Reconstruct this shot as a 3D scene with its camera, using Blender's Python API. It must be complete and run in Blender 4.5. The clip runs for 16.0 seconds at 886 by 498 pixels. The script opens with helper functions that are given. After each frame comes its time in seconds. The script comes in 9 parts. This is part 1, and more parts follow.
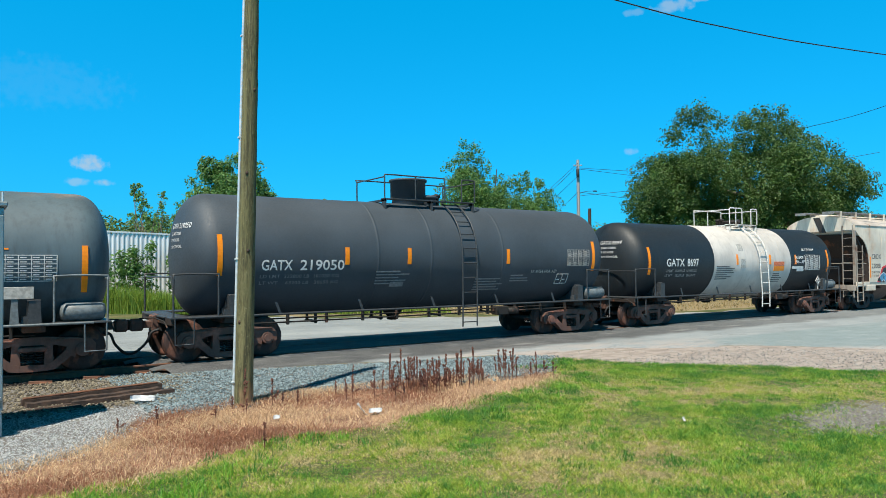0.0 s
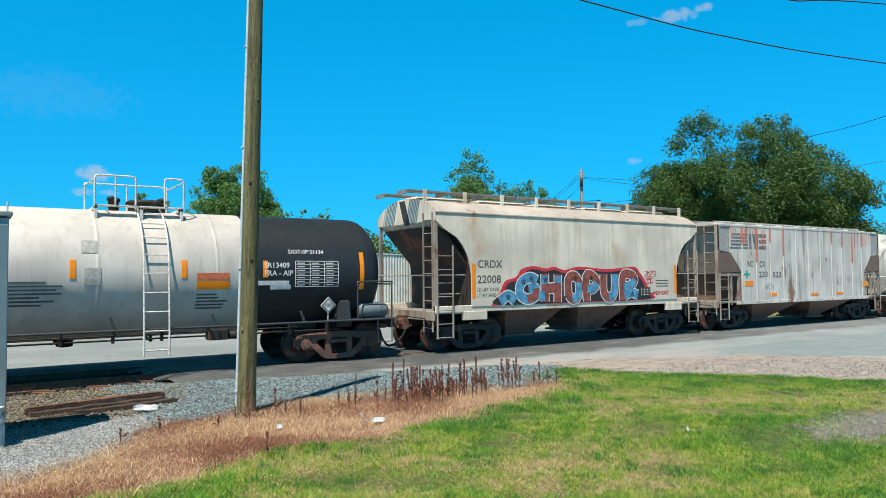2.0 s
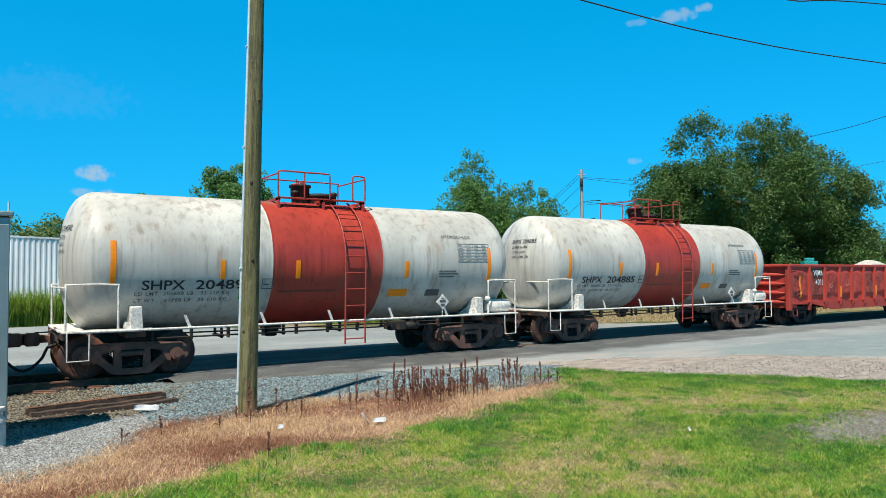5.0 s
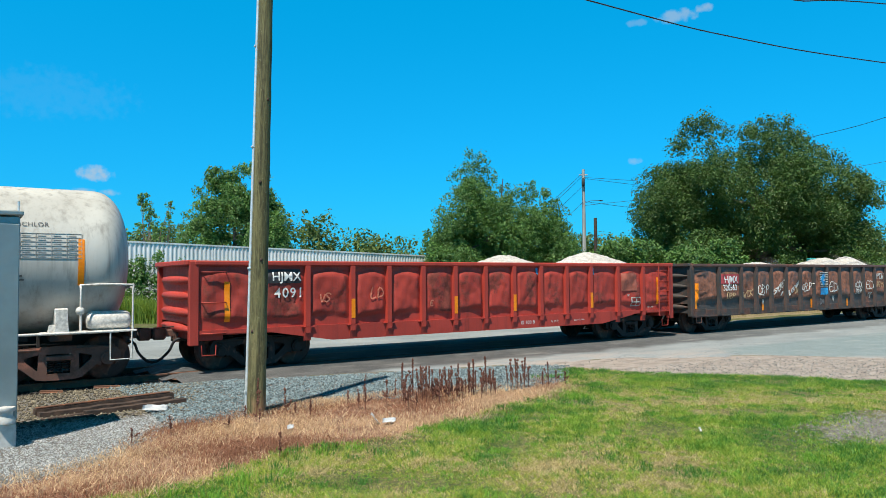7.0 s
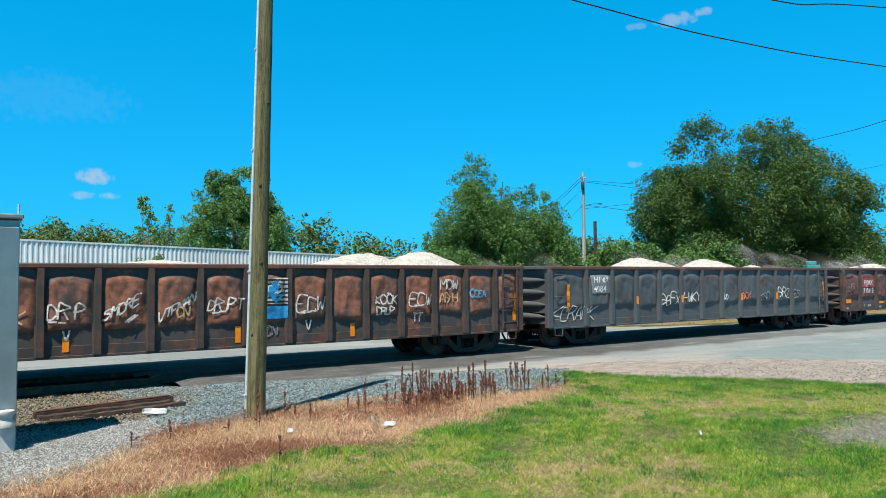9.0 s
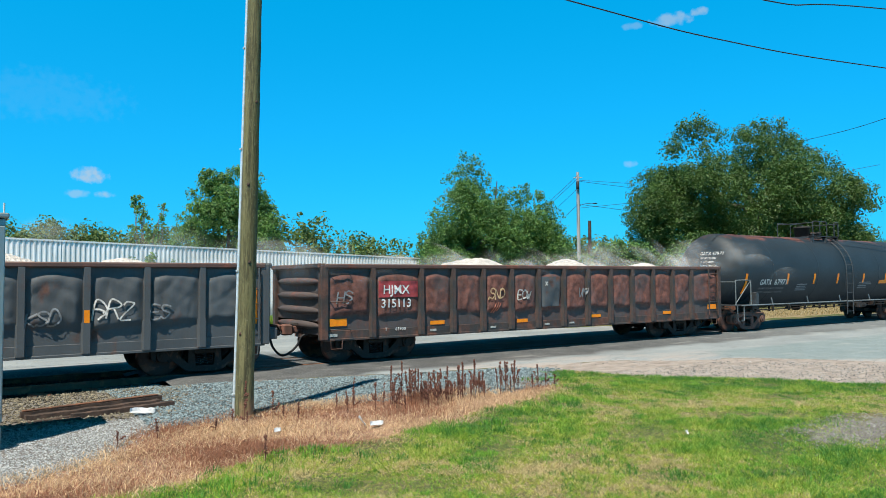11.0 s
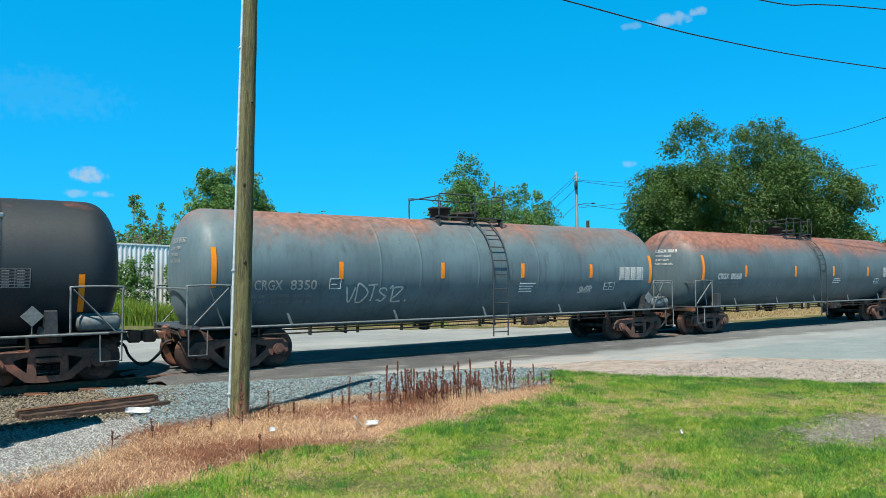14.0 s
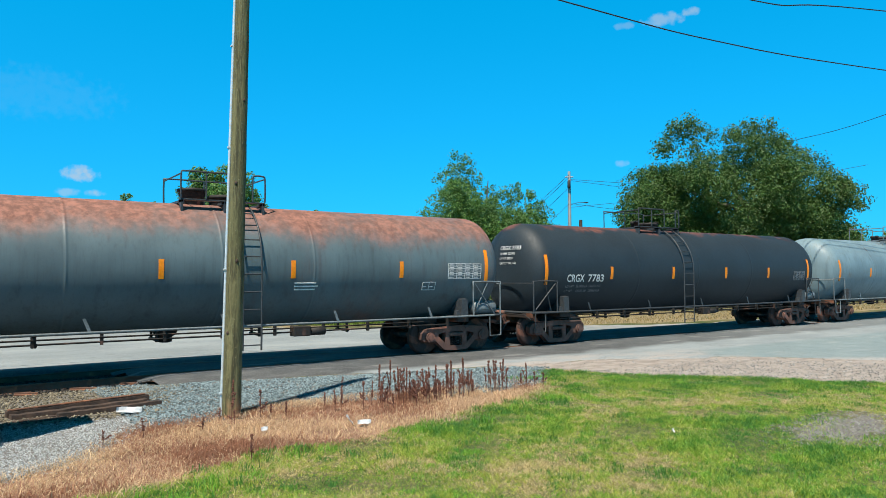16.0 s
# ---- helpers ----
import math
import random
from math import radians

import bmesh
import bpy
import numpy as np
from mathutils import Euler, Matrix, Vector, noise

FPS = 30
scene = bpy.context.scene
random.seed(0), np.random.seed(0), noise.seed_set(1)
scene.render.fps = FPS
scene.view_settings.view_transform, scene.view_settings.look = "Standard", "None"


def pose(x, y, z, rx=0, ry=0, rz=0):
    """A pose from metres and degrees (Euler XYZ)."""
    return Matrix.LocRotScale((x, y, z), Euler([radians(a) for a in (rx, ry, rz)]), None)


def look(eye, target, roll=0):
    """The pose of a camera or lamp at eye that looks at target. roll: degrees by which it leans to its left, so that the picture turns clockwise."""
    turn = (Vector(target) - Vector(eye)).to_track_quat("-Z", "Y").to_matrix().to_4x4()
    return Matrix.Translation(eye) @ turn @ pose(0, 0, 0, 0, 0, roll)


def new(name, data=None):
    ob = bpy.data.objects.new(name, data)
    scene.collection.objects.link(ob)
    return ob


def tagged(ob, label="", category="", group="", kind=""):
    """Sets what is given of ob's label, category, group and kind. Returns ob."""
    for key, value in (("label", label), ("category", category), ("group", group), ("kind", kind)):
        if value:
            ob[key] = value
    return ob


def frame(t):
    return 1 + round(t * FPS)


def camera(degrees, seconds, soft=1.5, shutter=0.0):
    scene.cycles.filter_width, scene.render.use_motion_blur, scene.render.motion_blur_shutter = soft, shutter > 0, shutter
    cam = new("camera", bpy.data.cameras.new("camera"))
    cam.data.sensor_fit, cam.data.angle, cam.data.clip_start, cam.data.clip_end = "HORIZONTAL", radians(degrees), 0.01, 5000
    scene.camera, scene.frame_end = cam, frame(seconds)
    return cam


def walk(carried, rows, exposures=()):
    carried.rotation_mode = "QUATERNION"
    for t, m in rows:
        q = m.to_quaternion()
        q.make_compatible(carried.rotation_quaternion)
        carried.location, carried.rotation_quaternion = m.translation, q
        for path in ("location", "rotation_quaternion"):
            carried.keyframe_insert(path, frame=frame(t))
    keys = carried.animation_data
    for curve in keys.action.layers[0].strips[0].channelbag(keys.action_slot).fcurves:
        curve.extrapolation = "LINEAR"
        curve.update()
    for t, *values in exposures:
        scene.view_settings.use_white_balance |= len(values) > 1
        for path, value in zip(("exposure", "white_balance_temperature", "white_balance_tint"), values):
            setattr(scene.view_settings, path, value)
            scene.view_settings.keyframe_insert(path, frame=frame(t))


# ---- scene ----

# ======== camera and its path ========
cam = camera(64.2, 16.0, soft=0.6)

# seconds, eye x, y, z, tilt up, heading from the +x axis, roll (degrees)
CAMERA_ROWS = [
    (0, -0.007, -17.128, 2.077, 1.447, 56.020, -0.402),
    (0.5, -0.012, -17.146, 2.069, 1.462, 56.288, -0.428),
    (1, -0.013, -17.144, 2.071, 1.457, 56.305, -0.407),
    (1.5, 0.000, -17.144, 2.077, 1.844, 56.292, -0.445),
    (2, 0.000, -17.144, 2.072, 2.216, 56.317, -0.447),
    (2.5, 0.004, -17.137, 2.073, 2.236, 56.322, -0.464),
    (3, 0.002, -17.131, 2.076, 2.223, 56.323, -0.434),
    (3.5, 0.005, -17.135, 2.069, 2.234, 56.325, -0.453),
    (4, -0.002, -17.134, 2.073, 2.225, 56.308, -0.440),
    (6.5, -0.075, -17.067, 2.069, 2.228, 56.314, -0.408),
    (7, -0.114, -17.035, 2.069, 2.233, 56.338, -0.406),
    (7.5, -0.129, -17.025, 2.069, 2.232, 56.323, -0.406),
    (8, -0.120, -17.026, 2.068, 2.238, 56.341, -0.408),
    (8.5, -0.118, -17.029, 2.067, 2.376, 56.348, -0.409),
    (9, -0.118, -17.033, 2.069, 2.497, 56.309, -0.412),
    (11.5, -0.005, -17.109, 2.073, 2.417, 55.961, -0.349),
    (12, -0.002, -17.118, 2.071, 2.419, 55.981, -0.335),
    (12.5, 0.006, -17.121, 2.070, 2.427, 55.984, -0.347),
    (13, 0.004, -17.124, 2.071, 2.413, 55.996, -0.318),
    (13.5, 0.011, -17.127, 2.068, 2.431, 55.943, -0.335),
    (14, 0.017, -17.135, 2.071, 2.413, 55.902, -0.339),
    (14.5, 0.020, -17.132, 2.071, 2.402, 55.899, -0.368),
    (15, 0.024, -17.135, 2.074, 2.373, 55.869, -0.351),
    (15.5, 0.027, -17.136, 2.070, 2.374, 55.641, -0.344),
    (16, 0.029, -17.132, 2.068, 2.350, 55.354, -0.331),
]


def camera_pose(x, y, z, tilt, heading, roll):
    return pose(x, y, z, 90 + tilt, 0, heading - 90) @ pose(0, 0, 0, 0, 0, roll)


walk(cam, [(r[0], camera_pose(*r[1:])) for r in CAMERA_ROWS], [(0, 0.46), (1.5, 0.40), (7, 0.40), (9, 0.45), (12, 0.50), (16, 0.49)])

# ======== daylight ========
SUN_HEADING, SUN_HEIGHT = radians(214), radians(61.5)      # where the sun stands, from the +x axis
sun_way = Vector((math.cos(SUN_HEADING) * math.cos(SUN_HEIGHT), math.sin(SUN_HEADING) * math.cos(SUN_HEIGHT), math.sin(SUN_HEIGHT)))
sun = new("sun", bpy.data.lights.new("sun", "SUN"))
sun.data.energy, sun.data.angle, sun.data.color = 4.85, radians(0.55), (1.0, 0.925, 0.79)
sun.matrix_basis = look(sun_way * 60, (0, 0, 0))

world = bpy.data.worlds.new("sky")
scene.world = world
world.use_nodes = True
wn, wl = world.node_tree.nodes, world.node_tree.links
sky = wn.new("ShaderNodeTexSky")
sky.sky_type, sky.sun_disc = "NISHITA", False
sky.sun_elevation, sky.sun_rotation = SUN_HEIGHT, radians(90) - SUN_HEADING
sky.air_density, sky.dust_density, sky.ozone_density = 1.0, 0.3, 3.0
tint = wn.new("ShaderNodeMix")
tint.data_type, tint.blend_type = "RGBA", "MULTIPLY"
tint.inputs[0].default_value = 1.0
wl.new(sky.outputs[0], tint.inputs[6])
# deeper overhead than round the horizon
wsep, wcoord = wn.new("ShaderNodeSeparateXYZ"), wn.new("ShaderNodeTexCoord")
wl.new(wcoord.outputs["Generated"], wsep.inputs[0])
deep = wn.new("ShaderNodeMapRange")
deep.interpolation_type = "SMOOTHSTEP"
for k, v in ((1, 0.36), (2, 0.64), (3, 1.0), (4, 0.07)):
    deep.inputs[k].default_value = v
wl.new(wsep.outputs[2], deep.inputs[0])
hue = wn.new("ShaderNodeMapRange")
for k, v in ((1, 0.0), (2, 0.40), (3, 0.0), (4, 1.0)):
    hue.inputs[k].default_value = v
wl.new(wsep.outputs[2], hue.inputs[0])
hues = wn.new("ShaderNodeMix")
hues.data_type = "RGBA"
hues.inputs[6].default_value, hues.inputs[7].default_value = (0.085, 0.80, 1.47, 1), (0.0, 1.95, 2.30, 1)
wl.new(hue.outputs[0], hues.inputs[0])
wl.new(hues.outputs[2], tint.inputs[7])
darker = wn.new("ShaderNodeMix")
darker.data_type, darker.blend_type = "RGBA", "MULTIPLY"
darker.inputs[0].default_value = 1.0
wl.new(tint.outputs[2], darker.inputs[6])
wl.new(deep.outputs[0], darker.inputs[7])
# thin white clouds: soft patches of noise round a few directions
cloud_mix = darker.outputs[2]
wnoise = wn.new("ShaderNodeTexNoise")
wnoise.inputs["Scale"].default_value, wnoise.inputs["Detail"].default_value = 95.0, 7.0
wl.new(wcoord.outputs["Generated"], wnoise.inputs["Vector"])


def cloud(way, half, flat, strength, before):
    """One small cloud round the direction way: half its width as a sine, flat its height against its width."""
    w = Vector(way).normalized()
    side = Vector((0, 0, 1)).cross(w).normalized()
    up = w.cross(side)
    total = None
    for axis, size in ((side, half), (up, half * flat)):
        dot = wn.new("ShaderNodeVectorMath")
        dot.operation = "DOT_PRODUCT"
        dot.inputs[1].default_value = axis / size
        wl.new(wcoord.outputs["Generated"], dot.inputs[0])
        sq = wn.new("ShaderNodeMath")
        sq.operation = "POWER"
        sq.inputs[1].default_value = 2
        ab = wn.new("ShaderNodeMath")
        ab.operation = "ABSOLUTE"
        wl.new(dot.outputs["Value"], ab.inputs[0])
        wl.new(ab.outputs[0], sq.inputs[0])
        if total is None:
            total = sq.outputs[0]
        else:
            add = wn.new("ShaderNodeMath")
            wl.new(total, add.inputs[0])
            wl.new(sq.outputs[0], add.inputs[1])
            total = add.outputs[0]
    front = wn.new("ShaderNodeVectorMath")
    front.operation = "DOT_PRODUCT"
    front.inputs[1].default_value = w
    wl.new(wcoord.outputs["Generated"], front.inputs[0])
    ahead = wn.new("ShaderNodeMath")
    ahead.operation = "GREATER_THAN"
    ahead.inputs[1].default_value = 0.2
    wl.new(front.outputs["Value"], ahead.inputs[0])
    nz = wn.new("ShaderNodeMath")
    nz.operation = "MULTIPLY_ADD"
    nz.inputs[1].default_value, nz.inputs[2].default_value = 2.2, -1.05
    wl.new(wnoise.outputs["Fac"], nz.inputs[0])
    add = wn.new("ShaderNodeMath")
    wl.new(total, add.inputs[0])
    wl.new(nz.outputs[0], add.inputs[1])
    ramp = wn.new("ShaderNodeMapRange")
    ramp.interpolation_type = "SMOOTHSTEP"
    for k, v in ((1, 1.0), (2, 0.0), (3, 0.0), (4, strength)):
        ramp.inputs[k].default_value = v
    wl.new(add.outputs[0], ramp.inputs[0])
    fac = wn.new("ShaderNodeMath")
    fac.operation = "MULTIPLY"
    wl.new(ramp.outputs[0], fac.inputs[0])
    wl.new(ahead.outputs[0], fac.inputs[1])
    m = wn.new("ShaderNodeMix")
    m.data_type = "RGBA"
    m.inputs[7].default_value = (6.0, 6.6, 7.0, 1)
    wl.new(fac.outputs[0], m.inputs[0])
    wl.new(before, m.inputs[6])
    return m.outputs[2]


def heading_way(heading, height):
    a, e = radians(heading), radians(height)
    return (math.cos(a) * math.cos(e), math.sin(a) * math.cos(e), math.sin(e))


for heading, height, half, flat, strength in (
        (82.7, 7.7, 0.024, 0.50, 0.62), (83.4, 6.3, 0.018, 0.35, 0.36), (81.7, 6.35, 0.014, 0.45, 0.5),
        (37.7, 19.4, 0.028, 0.36, 0.42), (35.6, 19.7, 0.013, 0.5, 0.42), (40.6, 19.2, 0.016, 0.35, 0.2),
        (41.0, 8.9, 0.010, 0.6, 0.3), (86.0, 13.0, 0.12, 0.30, 0.04)):
    cloud_mix = cloud(heading_way(heading, height), half, flat, strength, cloud_mix)
back = next(n for n in wn if n.type == "BACKGROUND")
back.inputs["Strength"].default_value = 0.068
wl.new(cloud_mix, back.inputs["Color"])

# ======== materials ========
class Nodes:
    """A short way to write node trees."""

    def __init__(self, name):
        self.m = bpy.data.materials.new(name)
        self.m.use_nodes = True
        self.t = self.m.node_tree
        self.b = next(n for n in self.t.nodes if n.type == "BSDF_PRINCIPLED")
        self.co = self.t.nodes.new("ShaderNodeTexCoord")

    def link(self, a, b):
        self.t.links.new(a, b)

    def put(self, name, v):
        s = self.b.inputs[name]
        if hasattr(v, "is_linked"):
            self.link(v, s)
        else:
            s.default_value = v

    def scaled(self, sx=1, sy=1, sz=1, at=(0, 0, 0)):
        mp = self.t.nodes.new("ShaderNodeMapping")
        mp.inputs["Scale"].default_value = (sx, sy, sz)
        mp.inputs["Location"].default_value = at
        self.link(self.co.outputs["Object"], mp.inputs[0])
        return mp.outputs[0]

    def noise(self, scale, detail=4, rough=0.55, vec=None):
        n = self.t.nodes.new("ShaderNodeTexNoise")
        n.inputs["Scale"].default_value, n.inputs["Detail"].default_value, n.inputs["Roughness"].default_value = scale, detail, rough
        self.link(vec or self.co.outputs["Object"], n.inputs["Vector"])
        return n.outputs["Fac"]

    def cells(self, scale, vec=None):
        n = self.t.nodes.new("ShaderNodeTexVoronoi")
        n.inputs["Scale"].default_value = scale
        self.link(vec or self.co.outputs["Object"], n.inputs["Vector"])
        return n

    def span(self, v, a, b, lo=0.0, hi=1.0):
        n = self.t.nodes.new("ShaderNodeMapRange")
        n.interpolation_type = "SMOOTHSTEP"
        for k, x in ((1, a), (2, b), (3, lo), (4, hi)):
            n.inputs[k].default_value = x
        self.link(v, n.inputs[0])
        return n.outputs[0]

    def math(self, op, a, b=0.0):
        n = self.t.nodes.new("ShaderNodeMath")
        n.operation = op
        for k, x in ((0, a), (1, b)):
            if hasattr(x, "is_linked"):
                self.link(x, n.inputs[k])
            else:
                n.inputs[k].default_value = x
        return n.outputs[0]

    def mix(self, fac, a, b, kind="MIX"):
        n = self.t.nodes.new("ShaderNodeMix")
        n.data_type, n.blend_type = "RGBA", kind
        for k, x in ((0, fac), (6, a), (7, b)):
            if hasattr(x, "is_linked"):
                self.link(x, n.inputs[k])
            elif k == 0:
                n.inputs[k].default_value = x
            else:
                n.inputs[k].default_value = (*x[:3], 1)
        return n.outputs[2]

    def axis(self, which):
        n = self.t.nodes.new("ShaderNodeSeparateXYZ")
        self.link(self.co.outputs["Object"], n.inputs[0])
        return n.outputs[which]

    def bump(self, height, strength=0.3, distance=0.01):
        n = self.t.nodes.new("ShaderNodeBump")
        n.inputs["Strength"].default_value, n.inputs["Distance"].default_value = strength, distance
        self.link(height, n.inputs["Height"])
        self.link(n.outputs[0], self.b.inputs["Normal"])

    def random(self):
        n = self.t.nodes.new("ShaderNodeObjectInfo")
        return n.outputs["Random"]

    def island(self):
        n = self.t.nodes.new("ShaderNodeNewGeometry")
        return n.outputs["Random Per Island"]

    def attribute(self, name):
        n = self.t.nodes.new("ShaderNodeAttribute")
        n.attribute_name = name
        return n.outputs["Fac"]


def paint(name, colour, rough=0.5, rust=0.0, grime=0.35, rust_colour=(0.16, 0.06, 0.03), band=None, metal=0.0,
          rust_scale=1.1, rust_up=None, proud=False, soft=0.0, grime_colour=(0.02, 0.018, 0.016), streaks=0.35):
    """Weathered paint on steel: uneven tone, runs down the sides, patches of rust.
    band: (x0, x1, colour) of a second paint. rust_up: (z0, z1), the rust grows from z0 to z1."""
    n = Nodes(name)
    base = n.mix(n.span(n.noise(0.7, 5), 0.3, 0.7), [c * 0.82 for c in colour], [min(1, c * 1.14) for c in colour])
    if band:
        x0, x1, second = band
        x = n.axis(0)
        inside = n.math("MULTIPLY", n.span(x, x0 - 0.004, x0 + 0.004), n.span(x, x1 - 0.004, x1 + 0.004, 1, 0))
        base = n.mix(inside, base, n.mix(n.span(n.noise(0.9, 5), 0.3, 0.7), [c * 0.85 for c in second], [min(1, c * 1.12) for c in second]))
    runs = n.noise(1.0, 6, 0.6, n.scaled(5.5, 5.5, 0.35))
    if band:
        grime_colour = n.mix(inside, grime_colour, [c * 0.4 for c in second])
    base = n.mix(n.math("MULTIPLY", n.span(runs, 0.48, 0.75), grime), base, grime_colour)
    fine = n.noise(1.0, 7, 0.7, n.scaled(16, 16, 0.5, (3, 1, 7)))
    base = n.mix(n.span(fine, 0.5, 0.72, 0, streaks), base, n.mix(0.55, base, grime_colour))
    speck = n.noise(26, 3)
    rgh = n.span(speck, 0.2, 0.8, max(0.05, rough - 0.10), min(1, rough + 0.14))
    if rust > 0:
        patch = n.math("ADD", n.noise(rust_scale, 7, 0.5, n.scaled(1, 1, 0.7)), n.math("MULTIPLY", runs, 0.25))
        if rust_up:
            patch = n.math("ADD", patch, n.span(n.axis(2), rust_up[0], rust_up[1], -0.28, 0.17))
        if proud:
            patch = n.math("ADD", patch, n.span(n.attribute("proud"), 0.0, 0.9, -0.20, 0.08))
            patch = n.math("ADD", patch, n.span(n.noise(6.5, 6, 0.7), 0.25, 0.75, -0.13, 0.13))
        spot = n.span(patch, 0.80 - 0.36 * rust - soft, 0.88 - 0.34 * rust + soft)
        tone = n.mix(n.span(n.noise(5, 8, 0.72), 0.36, 0.66), [c * 0.72 for c in rust_colour], [c * 1.6 for c in rust_colour])
        base = n.mix(n.math("MULTIPLY", spot, 0.92), base, tone)
        rgh = n.math("MAXIMUM", rgh, n.math("MULTIPLY", spot, 0.85))
    n.put("Base Color", base)
    n.put("Roughness", rgh)
    n.put("Metallic", metal)
    n.bump(n.math("ADD", n.math("MULTIPLY", n.noise(2.2, 3), 0.8), n.math("MULTIPLY", speck, 0.12)), 0.22, 0.02)
    return n.m


def plain(name, colour, rough=0.6, metal=0.0, amount=0.25, scale=14.0, bump=0.2):
    n = Nodes(name)
    tone = n.span(n.noise(scale, 5), 0.3, 0.7)
    n.put("Base Color", n.mix(tone, [c * (1 - amount) for c in colour], [min(1, c * (1 + amount)) for c in colour]))
    n.put("Roughness", n.span(n.noise(scale * 2.3, 3), 0.2, 0.8, max(0, rough - 0.12), min(1, rough + 0.12)))
    n.put("Metallic", metal)
    n.bump(n.noise(scale * 3, 3), bump, 0.006)
    return n.m


black_paint = paint("black_tank_paint", (0.046, 0.062, 0.078), 0.62, 0.0, 0.25, grime_colour=(0.065, 0.075, 0.085))
matt_black_paint = paint("matt_black_tank_paint", (0.016, 0.027, 0.036), 0.60, 0.12, 0.3, grime_colour=(0.030, 0.042, 0.050), rust_up=(3.1, 3.8), rust_colour=(0.12, 0.045, 0.034), rust_scale=0.9, soft=0.06)
grey_tank_paint = paint("dark_grey_tank_paint", (0.085, 0.125, 0.145), 0.55, 0.22, 0.35, rust_colour=(0.26, 0.20, 0.15), rust_up=(3.0, 3.9), rust_scale=0.5, soft=0.12)
faded_paint = paint("faded_grey_tank_paint", (0.115, 0.178, 0.205), 0.55, 0.32, 0.35, rust_colour=(0.23, 0.105, 0.072), rust_up=(2.3, 3.8), rust_scale=0.45, soft=0.20)
rusty_paint = paint("rusting_grey_tank_paint", (0.10, 0.145, 0.16), 0.55, 0.58, 0.35, rust_colour=(0.235, 0.10, 0.07), rust_up=(2.6, 3.5), rust_scale=0.4, soft=0.20)
light_grey_tank_paint = paint("light_grey_tank_paint", (0.17, 0.245, 0.275), 0.5, 0.05, 0.3)
two_tone_paint = paint("black_and_white_tank_paint", (0.012, 0.019, 0.025), 0.55, 0.0, 0.3, band=(-2.17, 2.83, (0.58, 0.545, 0.50)), grime_colour=(0.04, 0.04, 0.04))
red_band_paint = paint("white_tank_paint_with_red_band", (0.54, 0.535, 0.495), 0.45, 0.14, 0.85, band=(-1.49, 1.37, (0.40, 0.045, 0.03)), grime_colour=(0.27, 0.255, 0.23), rust_colour=(0.30, 0.18, 0.11), soft=0.10, rust_scale=0.6, streaks=0.8)
# hopper body paint darkened for the roof, to offset the strong sun on it
hopper_roof_paint = paint("dimmed_hopper_roof_paint", (0.47, 0.42, 0.37), 0.7, 0.08, 0.5, grime_colour=(0.22, 0.19, 0.16))
end_frame_paint = paint("dirty_end_frame_paint", (0.34, 0.30, 0.255), 0.7, 0.34, 0.6, grime_colour=(0.07, 0.05, 0.04), rust_colour=(0.14, 0.07, 0.045), rust_scale=2.5, soft=0.08)
hopper_paint = paint("pale_grey_hopper_paint", (0.71, 0.635, 0.525), 0.6, 0.05, 0.36, grime_colour=(0.26, 0.22, 0.175), rust_colour=(0.42, 0.22, 0.10), soft=0.12)
rib_hopper_paint = paint("grey_hopper_paint", (0.63, 0.585, 0.535), 0.65, 0.07, 0.75, grime_colour=(0.16, 0.145, 0.13), rust_colour=(0.22, 0.10, 0.06))
under_paint = paint("dirty_underframe_paint", (0.034, 0.024, 0.02), 0.75, 0.35, 0.4)
bay_paint = paint("dirty_grey_brown_paint", (0.18, 0.115, 0.09), 0.75, 0.12, 0.5, rust_colour=(0.10, 0.05, 0.035))
red_gondola_paint = paint("red_gondola_paint", (0.42, 0.045, 0.029), 0.62, 0.14, 0.45, rust_colour=(0.16, 0.035, 0.024), grime_colour=(0.09, 0.022, 0.02), proud=True, soft=0.06)
rusty_gondola_paint = paint("rusting_black_gondola_paint", (0.062, 0.058, 0.056), 0.6, 0.74, 0.3, rust_colour=(0.235, 0.092, 0.055), rust_scale=1.5, proud=True, soft=0.13)
black_gondola_paint = paint("black_gondola_paint", (0.078, 0.088, 0.096), 0.6, 0.16, 0.4, grime_colour=(0.12, 0.115, 0.11), rust_colour=(0.12, 0.054, 0.036), rust_scale=2.5, soft=0.05)
rusty_post_paint = paint("rusting_black_post_paint", (0.05, 0.047, 0.045), 0.65, 0.45, 0.4, rust_colour=(0.13, 0.055, 0.036), rust_scale=3, soft=0.12)
brown_chord_paint = paint("brown_rusted_chord_paint", (0.11, 0.06, 0.05), 0.65, 0.35, 0.4, grime_colour=(0.05, 0.045, 0.04), rust_colour=(0.15, 0.055, 0.038), rust_scale=2)
brown_gondola_paint = paint("brown_rusted_gondola_paint", (0.085, 0.07, 0.068), 0.62, 0.82, 0.3, rust_colour=(0.15, 0.057, 0.042), rust_scale=1.6, proud=True, soft=0.18)
cast_steel = paint("rusty_cast_steel", (0.14, 0.075, 0.058), 0.8, 0.5, 0.45, rust_colour=(0.20, 0.085, 0.06), rust_scale=3, soft=0.05)
dark_steel = paint("dark_greasy_steel", (0.018, 0.015, 0.013), 0.7, 0.25, 0.3, rust_colour=(0.10, 0.05, 0.035), rust_scale=3)
grey_cast = paint("grey_cast_steel", (0.036, 0.033, 0.031), 0.7, 0.3, 0.5, rust_scale=3, rust_colour=(0.10, 0.05, 0.035))
wheel_steel = paint("rusty_wheel_steel", (0.05, 0.026, 0.021), 0.68, 0.5, 0.4, rust_colour=(0.15, 0.062, 0.04), rust_scale=4)
